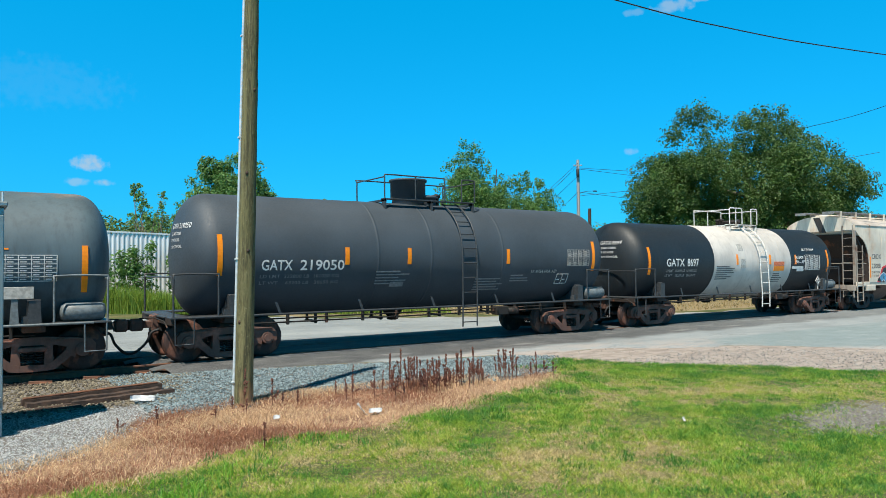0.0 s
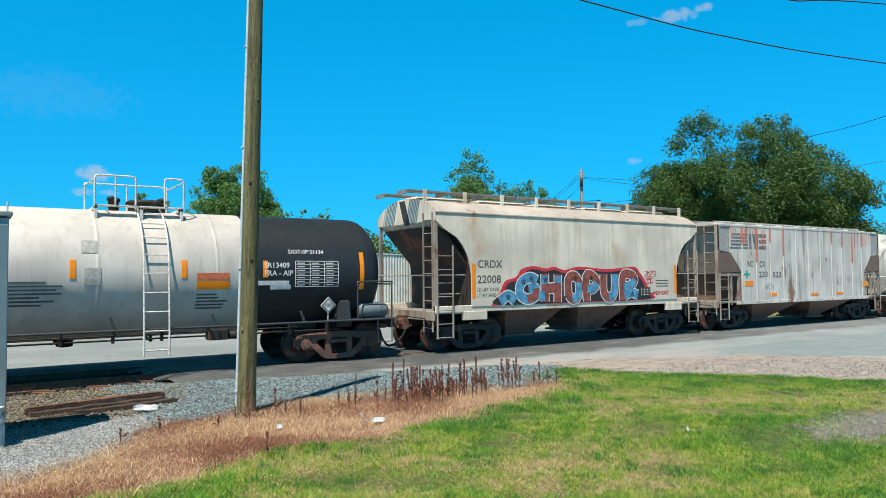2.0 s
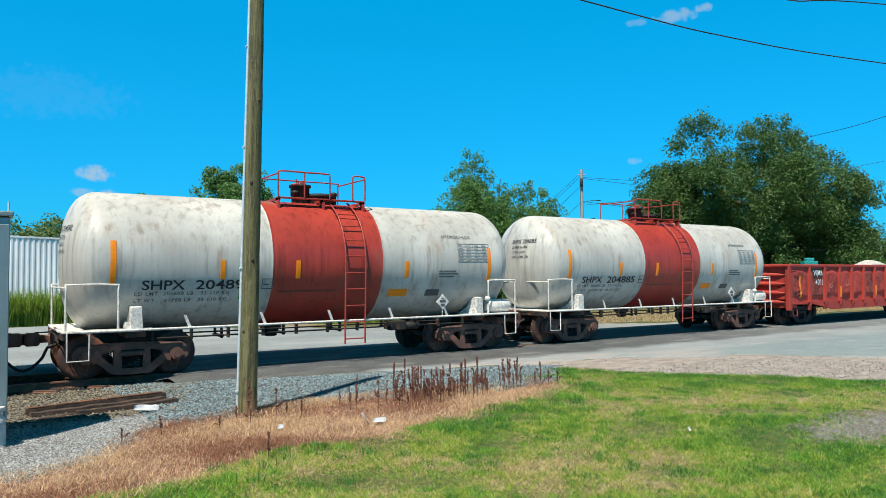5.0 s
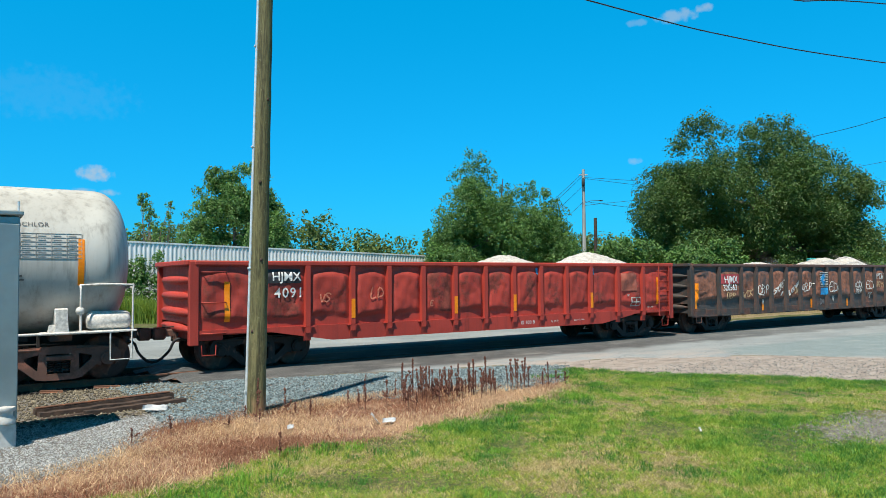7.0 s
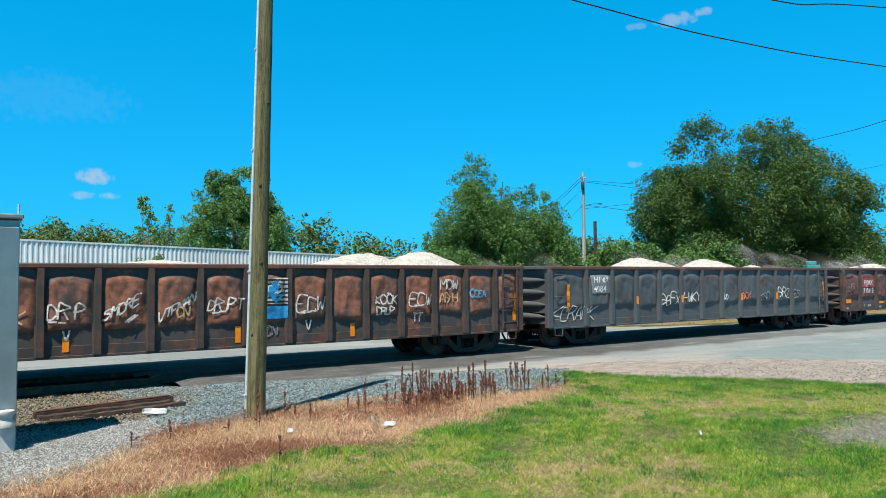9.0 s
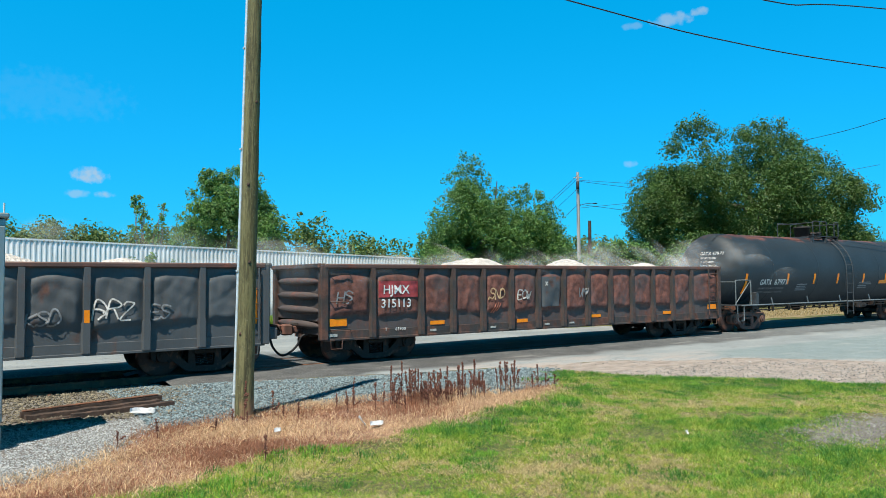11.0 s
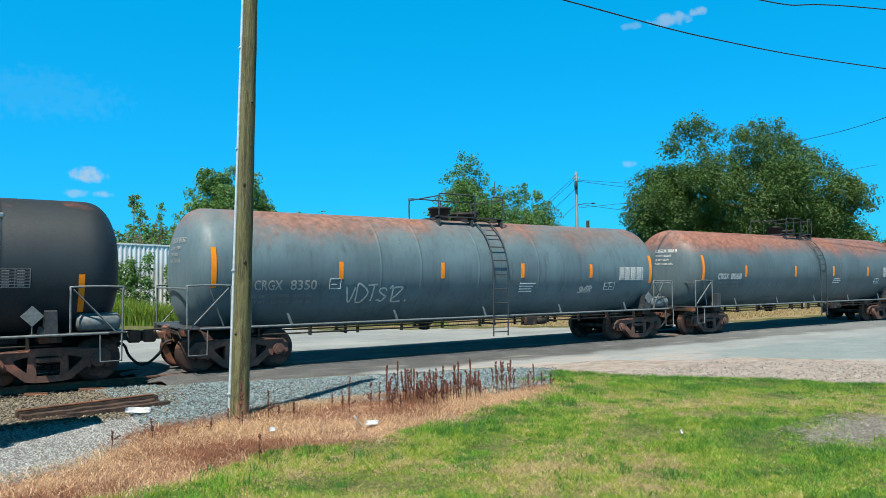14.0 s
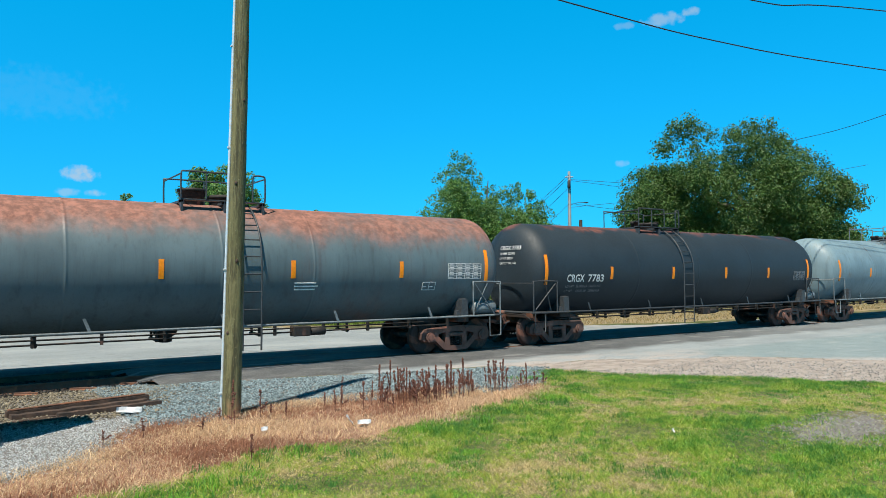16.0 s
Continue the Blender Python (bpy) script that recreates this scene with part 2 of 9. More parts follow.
rail_rust = paint("rusty_rail", (0.16, 0.075, 0.045), 0.75, 0.4, 0.3, rust_colour=(0.20, 0.085, 0.045), rust_scale=4)
white_rail_paint = plain("white_rail_paint", (0.66, 0.64, 0.60), 0.5)
red_rail_paint = plain("red_rail_paint", (0.36, 0.05, 0.035), 0.5)
black_rail_paint = plain("black_rail_paint", (0.045, 0.05, 0.055), 0.5)
grey_rail_paint = plain("grey_rail_paint", (0.15, 0.175, 0.185), 0.5)
pale_rail_paint = plain("pale_rail_paint", (0.42, 0.41, 0.38), 0.55)
orange_tape = plain("orange_reflective_tape", (1.0, 0.27, 0.002), 0.4, amount=0.1)
tag_white = plain("white_marker_paint", (0.60, 0.58, 0.54), 0.6, amount=0.3, scale=20)
white_letter = plain("white_stencil_paint", (0.72, 0.72, 0.70), 0.6, amount=0.12)
faint_letter = plain("faded_stencil_paint", (0.21, 0.22, 0.23), 0.6, amount=0.2)
black_letter = plain("black_stencil_paint", (0.025, 0.025, 0.028), 0.6)
old_emblem = plain("worn_emblem_paint", (0.17, 0.175, 0.18), 0.6, amount=0.4, scale=8)
grey_letter = plain("grey_stencil_paint", (0.10, 0.10, 0.10), 0.6)
red_spray = plain("red_spray_paint", (0.62, 0.035, 0.045), 0.5)
red_panel = plain("faded_red_panel_paint", (0.36, 0.05, 0.055), 0.6, amount=0.35, scale=5)
brown_spray = plain("brown_red_spray_paint", (0.26, 0.07, 0.05), 0.55, amount=0.4, scale=5)
blue_spray = plain("blue_spray_paint", (0.09, 0.29, 0.47), 0.5, amount=0.35, scale=5)
black_spray = plain("black_spray_paint", (0.03, 0.022, 0.025), 0.5)
green_spray = plain("green_spray_paint", (0.02, 0.36, 0.25), 0.5)
worn_letter = plain("worn_grey_stencil_paint", (0.34, 0.335, 0.32), 0.6, amount=0.3)
orange_spray = plain("orange_spray_paint", (0.60, 0.16, 0.07), 0.5)
pink_spray = plain("faded_red_spray_paint", (0.62, 0.19, 0.115), 0.6)
tan_spray = plain("tan_spray_paint", (0.52, 0.34, 0.18), 0.6)
pink_rust = plain("faded_patch_paint", (0.36, 0.10, 0.065), 0.65, amount=0.35, scale=4)
blue_board = plain("blue_sign_paint", (0.02, 0.24, 0.52), 0.45)
green_board = plain("green_sign_paint", (0.03, 0.30, 0.06), 0.45)
walk_steel = plain("grey_galvanised_walkway", (0.26, 0.26, 0.25), 0.6, 0.2, amount=0.3)
teal_paint = plain("teal_paint", (0.02, 0.30, 0.30), 0.5)
rubber = plain("black_rubber", (0.02, 0.02, 0.022), 0.7)


def stone_pile_material():
    n = Nodes("pale_crushed_stone")
    c = n.cells(18)
    n.put("Base Color", n.mix(n.span(n.noise(6, 8, 0.7), 0.3, 0.7), (0.40, 0.38, 0.355), (0.66, 0.635, 0.60)))
    n.put("Roughness", 0.95)
    n.bump(n.math("ADD", c.outputs["Distance"], n.noise(3, 6)), 0.6, 0.06)
    return n.m


def asphalt_material():
    n = Nodes("worn_asphalt")
    big = n.span(n.noise(0.22, 6, 0.6, n.scaled(1, 1.8, 1)), 0.35, 0.7)
    base = n.mix(big, (0.20, 0.232, 0.245), (0.30, 0.335, 0.348))
    base = n.mix(n.math("MULTIPLY", n.attribute("rim"), n.span(n.noise(1.1, 7, 0.7, n.scaled(0.6, 1.5, 1)), 0.38, 0.6)), base, (0.35, 0.325, 0.305))
    base = n.mix(n.math("MULTIPLY", n.attribute("patch"), 0.85), base, n.mix(n.span(n.noise(1.5, 6, 0.6), 0.3, 0.7), (0.165, 0.225, 0.235), (0.215, 0.275, 0.285)))
    # dark asphalt band along the rails, its colour deepened for the train's shade
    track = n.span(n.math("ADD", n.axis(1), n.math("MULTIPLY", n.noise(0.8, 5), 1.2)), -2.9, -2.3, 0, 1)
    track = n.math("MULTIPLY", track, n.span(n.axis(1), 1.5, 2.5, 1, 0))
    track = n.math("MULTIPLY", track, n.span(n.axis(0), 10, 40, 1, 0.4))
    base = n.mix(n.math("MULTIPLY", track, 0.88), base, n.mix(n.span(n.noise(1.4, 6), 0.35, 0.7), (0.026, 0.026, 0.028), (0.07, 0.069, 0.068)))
    base = n.mix(n.span(n.noise(30, 3, 0.7), 0.52, 0.68, 0, 0.4), base, (0.39, 0.41, 0.41))
    base = n.mix(n.span(n.noise(24, 4, 0.7, n.scaled(1, 1, 1, (3, 5, 1))), 0.54, 0.68, 0, 0.5), base, (0.10, 0.10, 0.105))
    wear = n.noise(0.9, 7, 0.65, n.scaled(0.5, 1.6, 1))
    base = n.mix(n.span(wear, 0.55, 0.72, 0, 0.45), base, (0.38, 0.385, 0.375))
    crack = n.t.nodes.new("ShaderNodeTexVoronoi")
    crack.feature = "DISTANCE_TO_EDGE"
    crack.inputs["Scale"].default_value = 0.5
    wob = n.t.nodes.new("ShaderNodeVectorMath")
    wobn = n.t.nodes.new("ShaderNodeTexNoise")
    wobn.inputs["Scale"].default_value, wobn.inputs["Detail"].default_value = 1.6, 5
    n.link(n.co.outputs["Object"], wobn.inputs["Vector"])
    n.link(n.co.outputs["Object"], wob.inputs[0])
    n.link(wobn.outputs["Color"], wob.inputs[1])
    n.link(wob.outputs[0], crack.inputs["Vector"])
    base = n.mix(n.span(crack.outputs["Distance"], 0.004, 0.012, 0.22, 0), base, (0.06, 0.06, 0.06))
    n.put("Base Color", base)
    n.put("Roughness", n.span(n.noise(40, 3), 0.2, 0.8, 0.72, 0.98))
    n.bump(n.noise(90, 3), 0.35, 0.01)
    return n.m


def ground_material():
    n = Nodes("soil_under_grass")
    big = n.span(n.noise(0.55, 6, 0.6), 0.35, 0.68)
    turf = n.mix(big, (0.05, 0.085, 0.018), (0.20, 0.165, 0.075))
    turf = n.mix(n.span(n.noise(60, 4, 0.75), 0.40, 0.58, 0, 0.75), turf, (0.045, 0.06, 0.015))
    turf = n.mix(n.span(n.noise(9, 6, 0.7), 0.52, 0.70, 0, 0.6), turf, (0.30, 0.24, 0.13))
    straw = n.mix(n.span(n.noise(2.0, 6, 0.6), 0.35, 0.7), (0.22, 0.11, 0.075), (0.50, 0.33, 0.21))
    straw = n.mix(n.span(n.noise(55, 4, 0.75), 0.42, 0.6, 0, 0.6), straw, (0.12, 0.06, 0.04))
    dead = n.span(n.math("ADD", n.attribute("dead"), n.span(n.noise(2.5, 5), 0.2, 0.8, -0.25, 0.25)), 0.4, 0.6)
    base = n.mix(dead, turf, straw)
    peb = n.cells(34)
    stone = n.mix(n.span(n.noise(30, 3), 0.3, 0.7), (0.10, 0.09, 0.08), (0.24, 0.23, 0.21))
    stone = n.mix(n.span(peb.outputs["Distance"], 0.0, 0.6, 0.55, 0), stone, (0.08, 0.075, 0.07))
    grit = n.span(n.math("ADD", n.attribute("gravel"), n.span(n.noise(3.2, 5), 0.2, 0.8, -0.3, 0.3)), 0.4, 0.6)
    base = n.mix(grit, base, stone)
    sand = n.span(n.math("ADD", n.attribute("sand"), n.span(n.noise(1.6, 6), 0.2, 0.8, -0.25, 0.25)), 0.4, 0.6)
    base = n.mix(sand, base, n.mix(n.span(n.noise(4, 6, 0.65, n.scaled(0.5, 1.2, 1)), 0.3, 0.7), (0.24, 0.205, 0.18), (0.39, 0.345, 0.31)))
    far_dry = n.span(n.math("ADD", n.attribute("straw_far"), n.span(n.noise(0.8, 6), 0.2, 0.8, -0.25, 0.25)), 0.4, 0.6)
    base = n.mix(far_dry, base, (0.25, 0.20, 0.115))
    # shade under the train put into the ground colour between the rails
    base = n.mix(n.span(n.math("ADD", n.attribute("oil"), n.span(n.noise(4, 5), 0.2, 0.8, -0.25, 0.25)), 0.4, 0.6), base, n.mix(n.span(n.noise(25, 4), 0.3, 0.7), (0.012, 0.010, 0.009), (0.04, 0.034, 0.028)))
    n.put("Base Color", base)
    n.put("Roughness", 0.95)
    n.bump(n.math("ADD", n.noise(18, 6, 0.7), n.math("MULTIPLY", peb.outputs["Distance"], 0.5)), 0.6, 0.03)
    return n.m


def varied(name, low, high, rough=0.8, through_light=0.0, drift=None):
    """Small loose pieces, each with a tone of its own. drift: the colour that whole sprays turn towards here and there."""
    n = Nodes(name)
    r = n.island()
    tone = n.mix(r, low, high)
    if drift:
        tone = n.mix(n.span(n.noise(0.55, 4), 0.42, 0.66, 0, 0.75), tone, drift)
    n.put("Base Color", tone)
    n.put("Roughness", rough)
    if through_light:
        n.put("Transmission Weight", 0.0)
        n.put("Subsurface Weight", 0.0)
        tr = n.t.nodes.new("ShaderNodeBsdfTranslucent")
        n.link(n.mix(r, [min(1, c * 1.5) for c in low], [min(1, c * 1.5) for c in high]), tr.inputs[0])
        ms = n.t.nodes.new("ShaderNodeMixShader")
        ms.inputs[0].default_value = through_light
        out = next(k for k in n.t.nodes if k.type == "OUTPUT_MATERIAL")
        n.link(n.b.outputs[0], ms.inputs[1])
        n.link(tr.outputs[0], ms.inputs[2])
        n.link(ms.outputs[0], out.inputs[0])
    return n.m


def bark_material(name, dark, light, stretch=0.12, scale=9):
    n = Nodes(name)
    g = n.noise(scale, 8, 0.65, n.scaled(1, 1, stretch))
    n.put("Base Color", n.mix(n.span(g, 0.3, 0.7), dark, light))
    n.put("Roughness", 0.9)
    n.bump(g, 0.6, 0.02)
    return n.m


def pole_material():
    n = Nodes("weathered_pole_wood")
    g = n.math("ADD", n.math("MULTIPLY", n.noise(14, 8, 0.65, n.scaled(1, 1, 0.06)), 0.6), n.math("MULTIPLY", n.noise(55, 6, 0.7, n.scaled(1, 1, 0.12)), 0.4))
    base = n.mix(n.span(g, 0.40, 0.60), (0.046, 0.044, 0.020), (0.185, 0.172, 0.078))
    base = n.mix(n.span(n.noise(1.3, 5), 0.45, 0.7, 0, 0.6), base, (0.13, 0.125, 0.05))
    base = n.mix(n.span(n.noise(38, 4, 0.7, n.scaled(1, 1, 0.7)), 0.60, 0.68, 0, 0.6), base, (0.30, 0.29, 0.17))
    base = n.mix(n.span(n.cells(5, n.scaled(1.2, 1.2, 0.7)).outputs["Distance"], 0.0, 0.14, 0.7, 0), base, (0.05, 0.03, 0.02))
    base = n.mix(n.math("MULTIPLY", n.span(n.axis(2), 0.0, 0.45, 1, 0), n.span(n.noise(5, 5, 0.6, n.scaled(1, 1, 0.3)), 0.4, 0.6)), base, (0.34, 0.19, 0.10))
    n.put("Base Color", base)
    n.put("Roughness", 0.85)
    n.bump(g, 0.6, 0.012)
    return n.m


def corrugated_material():
    n = Nodes("galvanised_sheet")
    base = n.mix(n.span(n.noise(0.5, 5), 0.3, 0.7), (0.62, 0.65, 0.66), (0.78, 0.81, 0.82))
    base = n.mix(n.math("MULTIPLY", n.span(n.noise(0.22, 6, 0.6), 0.52, 0.66), n.span(n.axis(2), 1.2, 3.2, 0.85, 0.0)), base, (0.13, 0.16, 0.18))
    base = n.mix(n.span(n.noise(1, 5, 0.6, n.scaled(3, 3, 0.25)), 0.55, 0.8, 0, 0.4), base, (0.30, 0.22, 0.16))
    n.put("Base Color", base)
    n.put("Roughness", 0.5)
    n.put("Metallic", 0.0)
    return n.m


stone_pile = stone_pile_material()
asphalt = asphalt_material()
soil = ground_material()
pole_wood = pole_material()
sheet_metal = corrugated_material()
ballast_stone = varied("grey_ballast_stone", (0.035, 0.055, 0.065), (0.26, 0.345, 0.37), 0.85)
grit_stone = varied("grey_grit_stone", (0.10, 0.10, 0.10), (0.46, 0.45, 0.43), 0.85)
brown_ballast = varied("brown_ballast_stone", (0.035, 0.029, 0.021), (0.27, 0.235, 0.165), 0.85)
# near-black stone whose colour stands for the shade below the cars
shade_stone = varied("shaded_ballast_stone", (0.008, 0.007, 0.006), (0.04, 0.034, 0.029), 0.7)
pale_stone = varied("pale_gravel_stone", (0.20, 0.22, 0.23), (0.54, 0.56, 0.555), 0.85)
grass_blade = varied("green_grass_blade", (0.07, 0.22, 0.018), (0.37, 0.52, 0.065), 0.6, through_light=0.35)
dry_blade = varied("dry_grass_blade", (0.36, 0.22, 0.13), (0.84, 0.62, 0.40), 0.8, through_light=0.25)
far_straw = varied("far_dry_grass_blade", (0.20, 0.17, 0.07), (0.44, 0.35, 0.18), 0.8, through_light=0.2)
dock_stalk = varied("dried_dock_stalk", (0.085, 0.03, 0.02), (0.19, 0.075, 0.05), 0.85)
weed_leaf = varied("tall_weed_leaf", (0.12, 0.22, 0.03), (0.30, 0.40, 0.07), 0.6, through_light=0.4)
oak_leaf = varied("oak_leaf", (0.038, 0.092, 0.018), (0.082, 0.17, 0.032), 0.55, through_light=0.26, drift=(0.072, 0.125, 0.026))
elm_leaf = varied("light_green_leaf", (0.05, 0.13, 0.03), (0.14, 0.275, 0.058), 0.55, through_light=0.30, drift=(0.10, 0.20, 0.062))
far_leaf = varied("far_woodland_leaf", (0.06, 0.115, 0.03), (0.15, 0.22, 0.055), 0.6, through_light=0.25)
bark = bark_material("grey_brown_bark", (0.07, 0.055, 0.04), (0.20, 0.17, 0.13))
tie_wood = bark_material("old_tie_wood", (0.026, 0.019, 0.016), (0.10, 0.062, 0.045), 1, 6)
steel_cabinet = plain("silver_cabinet_paint", (0.26, 0.32, 0.34), 0.42, 0.6, amount=0.07, scale=3, bump=0.03)
concrete = plain("pale_concrete", (0.50, 0.50, 0.48), 0.85, amount=0.15, scale=8)
conduit_steel = plain("galvanised_conduit", (0.62, 0.70, 0.74), 0.4, 0.25, amount=0.12)
wire_black = plain("black_cable", (0.02, 0.02, 0.022), 0.6)
grey_wood = bark_material("grey_pole_wood", (0.29, 0.30, 0.30), (0.46, 0.465, 0.46), 0.08, 8)
white_paper = plain("white_litter", (0.58, 0.60, 0.62), 0.6, amount=0.1)

# ======== mesh building ========
class Mesh:
    """Collects vertices and faces and makes one object of them."""

    def __init__(self):
        self.v, self.f, self.s = [], [], []

    def add(self, verts, faces, smooth=False):
        o = len(self.v)
        self.v.extend(tuple(p) for p in verts)
        self.f.extend(tuple(o + i for i in q) for q in faces)
        self.s.extend([smooth] * len(faces))
        return self

    def box(self, x0, x1, y0, y1, z0, z1, c=0.0, m=None):
        """A box, its edges chamfered by c."""
        x0, x1, y0, y1, z0, z1 = min(x0, x1), max(x0, x1), min(y0, y1), max(y0, y1), min(z0, z1), max(z0, z1)
        c = min(c, 0.45 * min(x1 - x0, y1 - y0, z1 - z0))
        if c <= 0:
            vs = [(x, y, z) for x in (x0, x1) for y in (y0, y1) for z in (z0, z1)]
            fs = [(0, 1, 3, 2), (4, 6, 7, 5), (0, 4, 5, 1), (2, 3, 7, 6), (0, 2, 6, 4), (1, 5, 7, 3)]
        else:
            vs, key = [], {}
            X, Y, Z = (x0, x1), (y0, y1), (z0, z1)
            for i in (0, 1):
                for j in (0, 1):
                    for k in (0, 1):
                        di, dj, dk = (c if i == 0 else -c), (c if j == 0 else -c), (c if k == 0 else -c)
                        for a, off in (("x", (0, dj, dk)), ("y", (di, 0, dk)), ("z", (di, dj, 0))):
                            key[i, j, k, a] = len(vs)
                            vs.append((X[i] + off[0], Y[j] + off[1], Z[k] + off[2]))
            K = key
            fs = []
            for s in (0, 1):
                q = [K[s, 0, 0, "x"], K[s, 1, 0, "x"], K[s, 1, 1, "x"], K[s, 0, 1, "x"]]
                fs.append(tuple(q if s else q[::-1]))
                q = [K[0, s, 0, "y"], K[1, s, 0, "y"], K[1, s, 1, "y"], K[0, s, 1, "y"]]
                fs.append(tuple(q[::-1] if s else q))
                q = [K[0, 0, s, "z"], K[1, 0, s, "z"], K[1, 1, s, "z"], K[0, 1, s, "z"]]
                fs.append(tuple(q if s else q[::-1]))
            for a in (0, 1):
                for b in (0, 1):
                    fs.append((K[a, b, 0, "x"], K[a, b, 1, "x"], K[a, b, 1, "y"], K[a, b, 0, "y"]))
                    fs.append((K[a, 0, b, "x"], K[a, 1, b, "x"], K[a, 1, b, "z"], K[a, 0, b, "z"]))
                    fs.append((K[0, a, b, "y"], K[1, a, b, "y"], K[1, a, b, "z"], K[0, a, b, "z"]))
                    for k in (0, 1):
                        fs.append((K[a, b, k, "x"], K[a, b, k, "y"], K[a, b, k, "z"]))
        if m is not None:
            vs = [m @ Vector(p) for p in vs]
        return self.add(vs, fs)

    def rod(self, p, q, r, n=8, r2=None, caps=True):
        p, q = Vector(p), Vector(q)
        r2 = r if r2 is None else r2
        w = (q - p).normalized()
        a = w.orthogonal().normalized()
        b = w.cross(a)
        vs = []
        for c, rr in ((p, r), (q, r2)):
            vs += [c + (a * math.cos(t) + b * math.sin(t)) * rr for t in (2 * math.pi * i / n for i in range(n))]
        fs = [(i, (i + 1) % n, n + (i + 1) % n, n + i) for i in range(n)]
        self.add(vs, fs, True)
        if caps:
            self.add(vs, [tuple(range(n))[::-1], tuple(range(n, 2 * n))])
        return self

    def pipe(self, pts, r, n=8, closed=False):
        """A bent pipe through the points."""
        pts = [Vector(p) for p in pts]
        vs, k = [], len(pts)
        prev = None
        for i, p in enumerate(pts):
            w = ((pts[(i + 1) % k] if i < k - 1 or closed else p) - (pts[i - 1] if i > 0 or closed else p)).normalized()
            if prev is None:
                a = w.orthogonal().normalized()
            else:
                a = (prev - w * prev.dot(w))
                a = a.normalized() if a.length > 1e-4 else w.orthogonal().normalized()
            prev = a
            b = w.cross(a)
            vs += [p + (a * math.cos(t) + b * math.sin(t)) * r for t in (2 * math.pi * j / n for j in range(n))]
        fs = [(i * n + j, i * n + (j + 1) % n, ((i + 1) % k) * n + (j + 1) % n, ((i + 1) % k) * n + j)
              for i in range(k if closed else k - 1) for j in range(n)]
        self.add(vs, fs, True)
        if not closed:
            self.add(vs, [tuple(range(n))[::-1], tuple(range((k - 1) * n, k * n))])
        return self

    def turned(self, profile, axis="x", at=(0, 0, 0), n=32, smooth=True):
        """A solid turned round an axis: profile holds (along, radius)."""
        vs = []
        for t, r in profile:
            for j in range(n):
                c, s = r * math.cos(2 * math.pi * j / n), r * math.sin(2 * math.pi * j / n)
                p = {"x": (t, c, s), "y": (c, t, s), "z": (c, s, t)}[axis]
                vs.append((p[0] + at[0], p[1] + at[1], p[2] + at[2]))
        k = len(profile)
        fs = [(i * n + j, i * n + (j + 1) % n, (i + 1) * n + (j + 1) % n, (i + 1) * n + j) for i in range(k - 1) for j in range(n)]
        self.add(vs, fs, smooth)
        self.add(vs, [tuple(range(n))[::-1], tuple(range((k - 1) * n, k * n))])
        return self

    def prism(self, poly, axis, a, b):
        """A flat outline pushed from a to b along an axis; the outline's two numbers are the other two axes in order."""
        def put(u, v, t):
            return {"x": (t, u, v), "y": (u, t, v), "z": (u, v, t)}[axis]
        n = len(poly)
        vs = [put(u, v, a) for u, v in poly] + [put(u, v, b) for u, v in poly]
        fs = [tuple(range(n))[::-1], tuple(range(n, 2 * n))] + [(i, (i + 1) % n, n + (i + 1) % n, n + i) for i in range(n)]
        return self.add(vs, fs)

    def band(self, inner, outer, axis, a, b):
        """A flat ring between two closed outlines with the same number of points, pushed from a to b."""
        def put(u, v, t):
            return {"x": (t, u, v), "y": (u, t, v), "z": (u, v, t)}[axis]
        n = len(inner)
        vs = [put(*p, t) for t in (a, b) for ring in (inner, outer) for p in ring]
        fs = []
        for i in range(n):
            j = (i + 1) % n
            fs += [(i, j, n + j, n + i), (2 * n + i, 3 * n + i, 3 * n + j, 2 * n + j), (i, 2 * n + i, 2 * n + j, j), (n + i, n + j, 3 * n + j, 3 * n + i)]
        return self.add(vs, fs)

    def data(self, name, material):
        me = bpy.data.meshes.new(name)
        me.from_pydata(self.v, [], self.f)
        me.polygons.foreach_set("use_smooth", self.s)
        bm = bmesh.new()
        bm.from_mesh(me)
        bmesh.ops.recalc_face_normals(bm, faces=bm.faces)
        bm.to_mesh(me)
        bm.free()
        me.materials.append(material)
        return me


def part(name, m, material, parent, label="", at=None):
    """One mesh under a thing or under a part; m is a Mesh or finished mesh data."""
    ob = new(name, m.data(name, material) if hasattr(m, "prism") else m)
    ob.parent = parent
    if at is not None:
        ob.matrix_basis = at
    return tagged(ob, label) if label else ob


def whole(name, m, material, label, category, group="", kind=""):
    """A thing or a piece of the setting that is one mesh."""
    return tagged(new(name, m.data(name, material) if hasattr(m, "prism") else m), label, category, group, kind)


def big_mesh(name, verts, faces, material, sides=4, smooth=False):
    """Mesh data from numpy arrays, quick for very many pieces."""
    verts, faces = np.asarray(verts, np.float32).reshape(-1, 3), np.asarray(faces, np.int32).reshape(-1, sides)
    me = bpy.data.meshes.new(name)
    me.vertices.add(len(verts))
    me.vertices.foreach_set("co", verts.ravel())
    me.loops.add(faces.size)
    me.loops.foreach_set("vertex_index", faces.ravel())
    me.polygons.add(len(faces))
    me.polygons.foreach_set("loop_start", np.arange(0, faces.size, sides, dtype=np.int32))
    me.polygons.foreach_set("use_smooth", np.full(len(faces), smooth))
    me.update(calc_edges=True)
    me.materials.append(material)
    return me


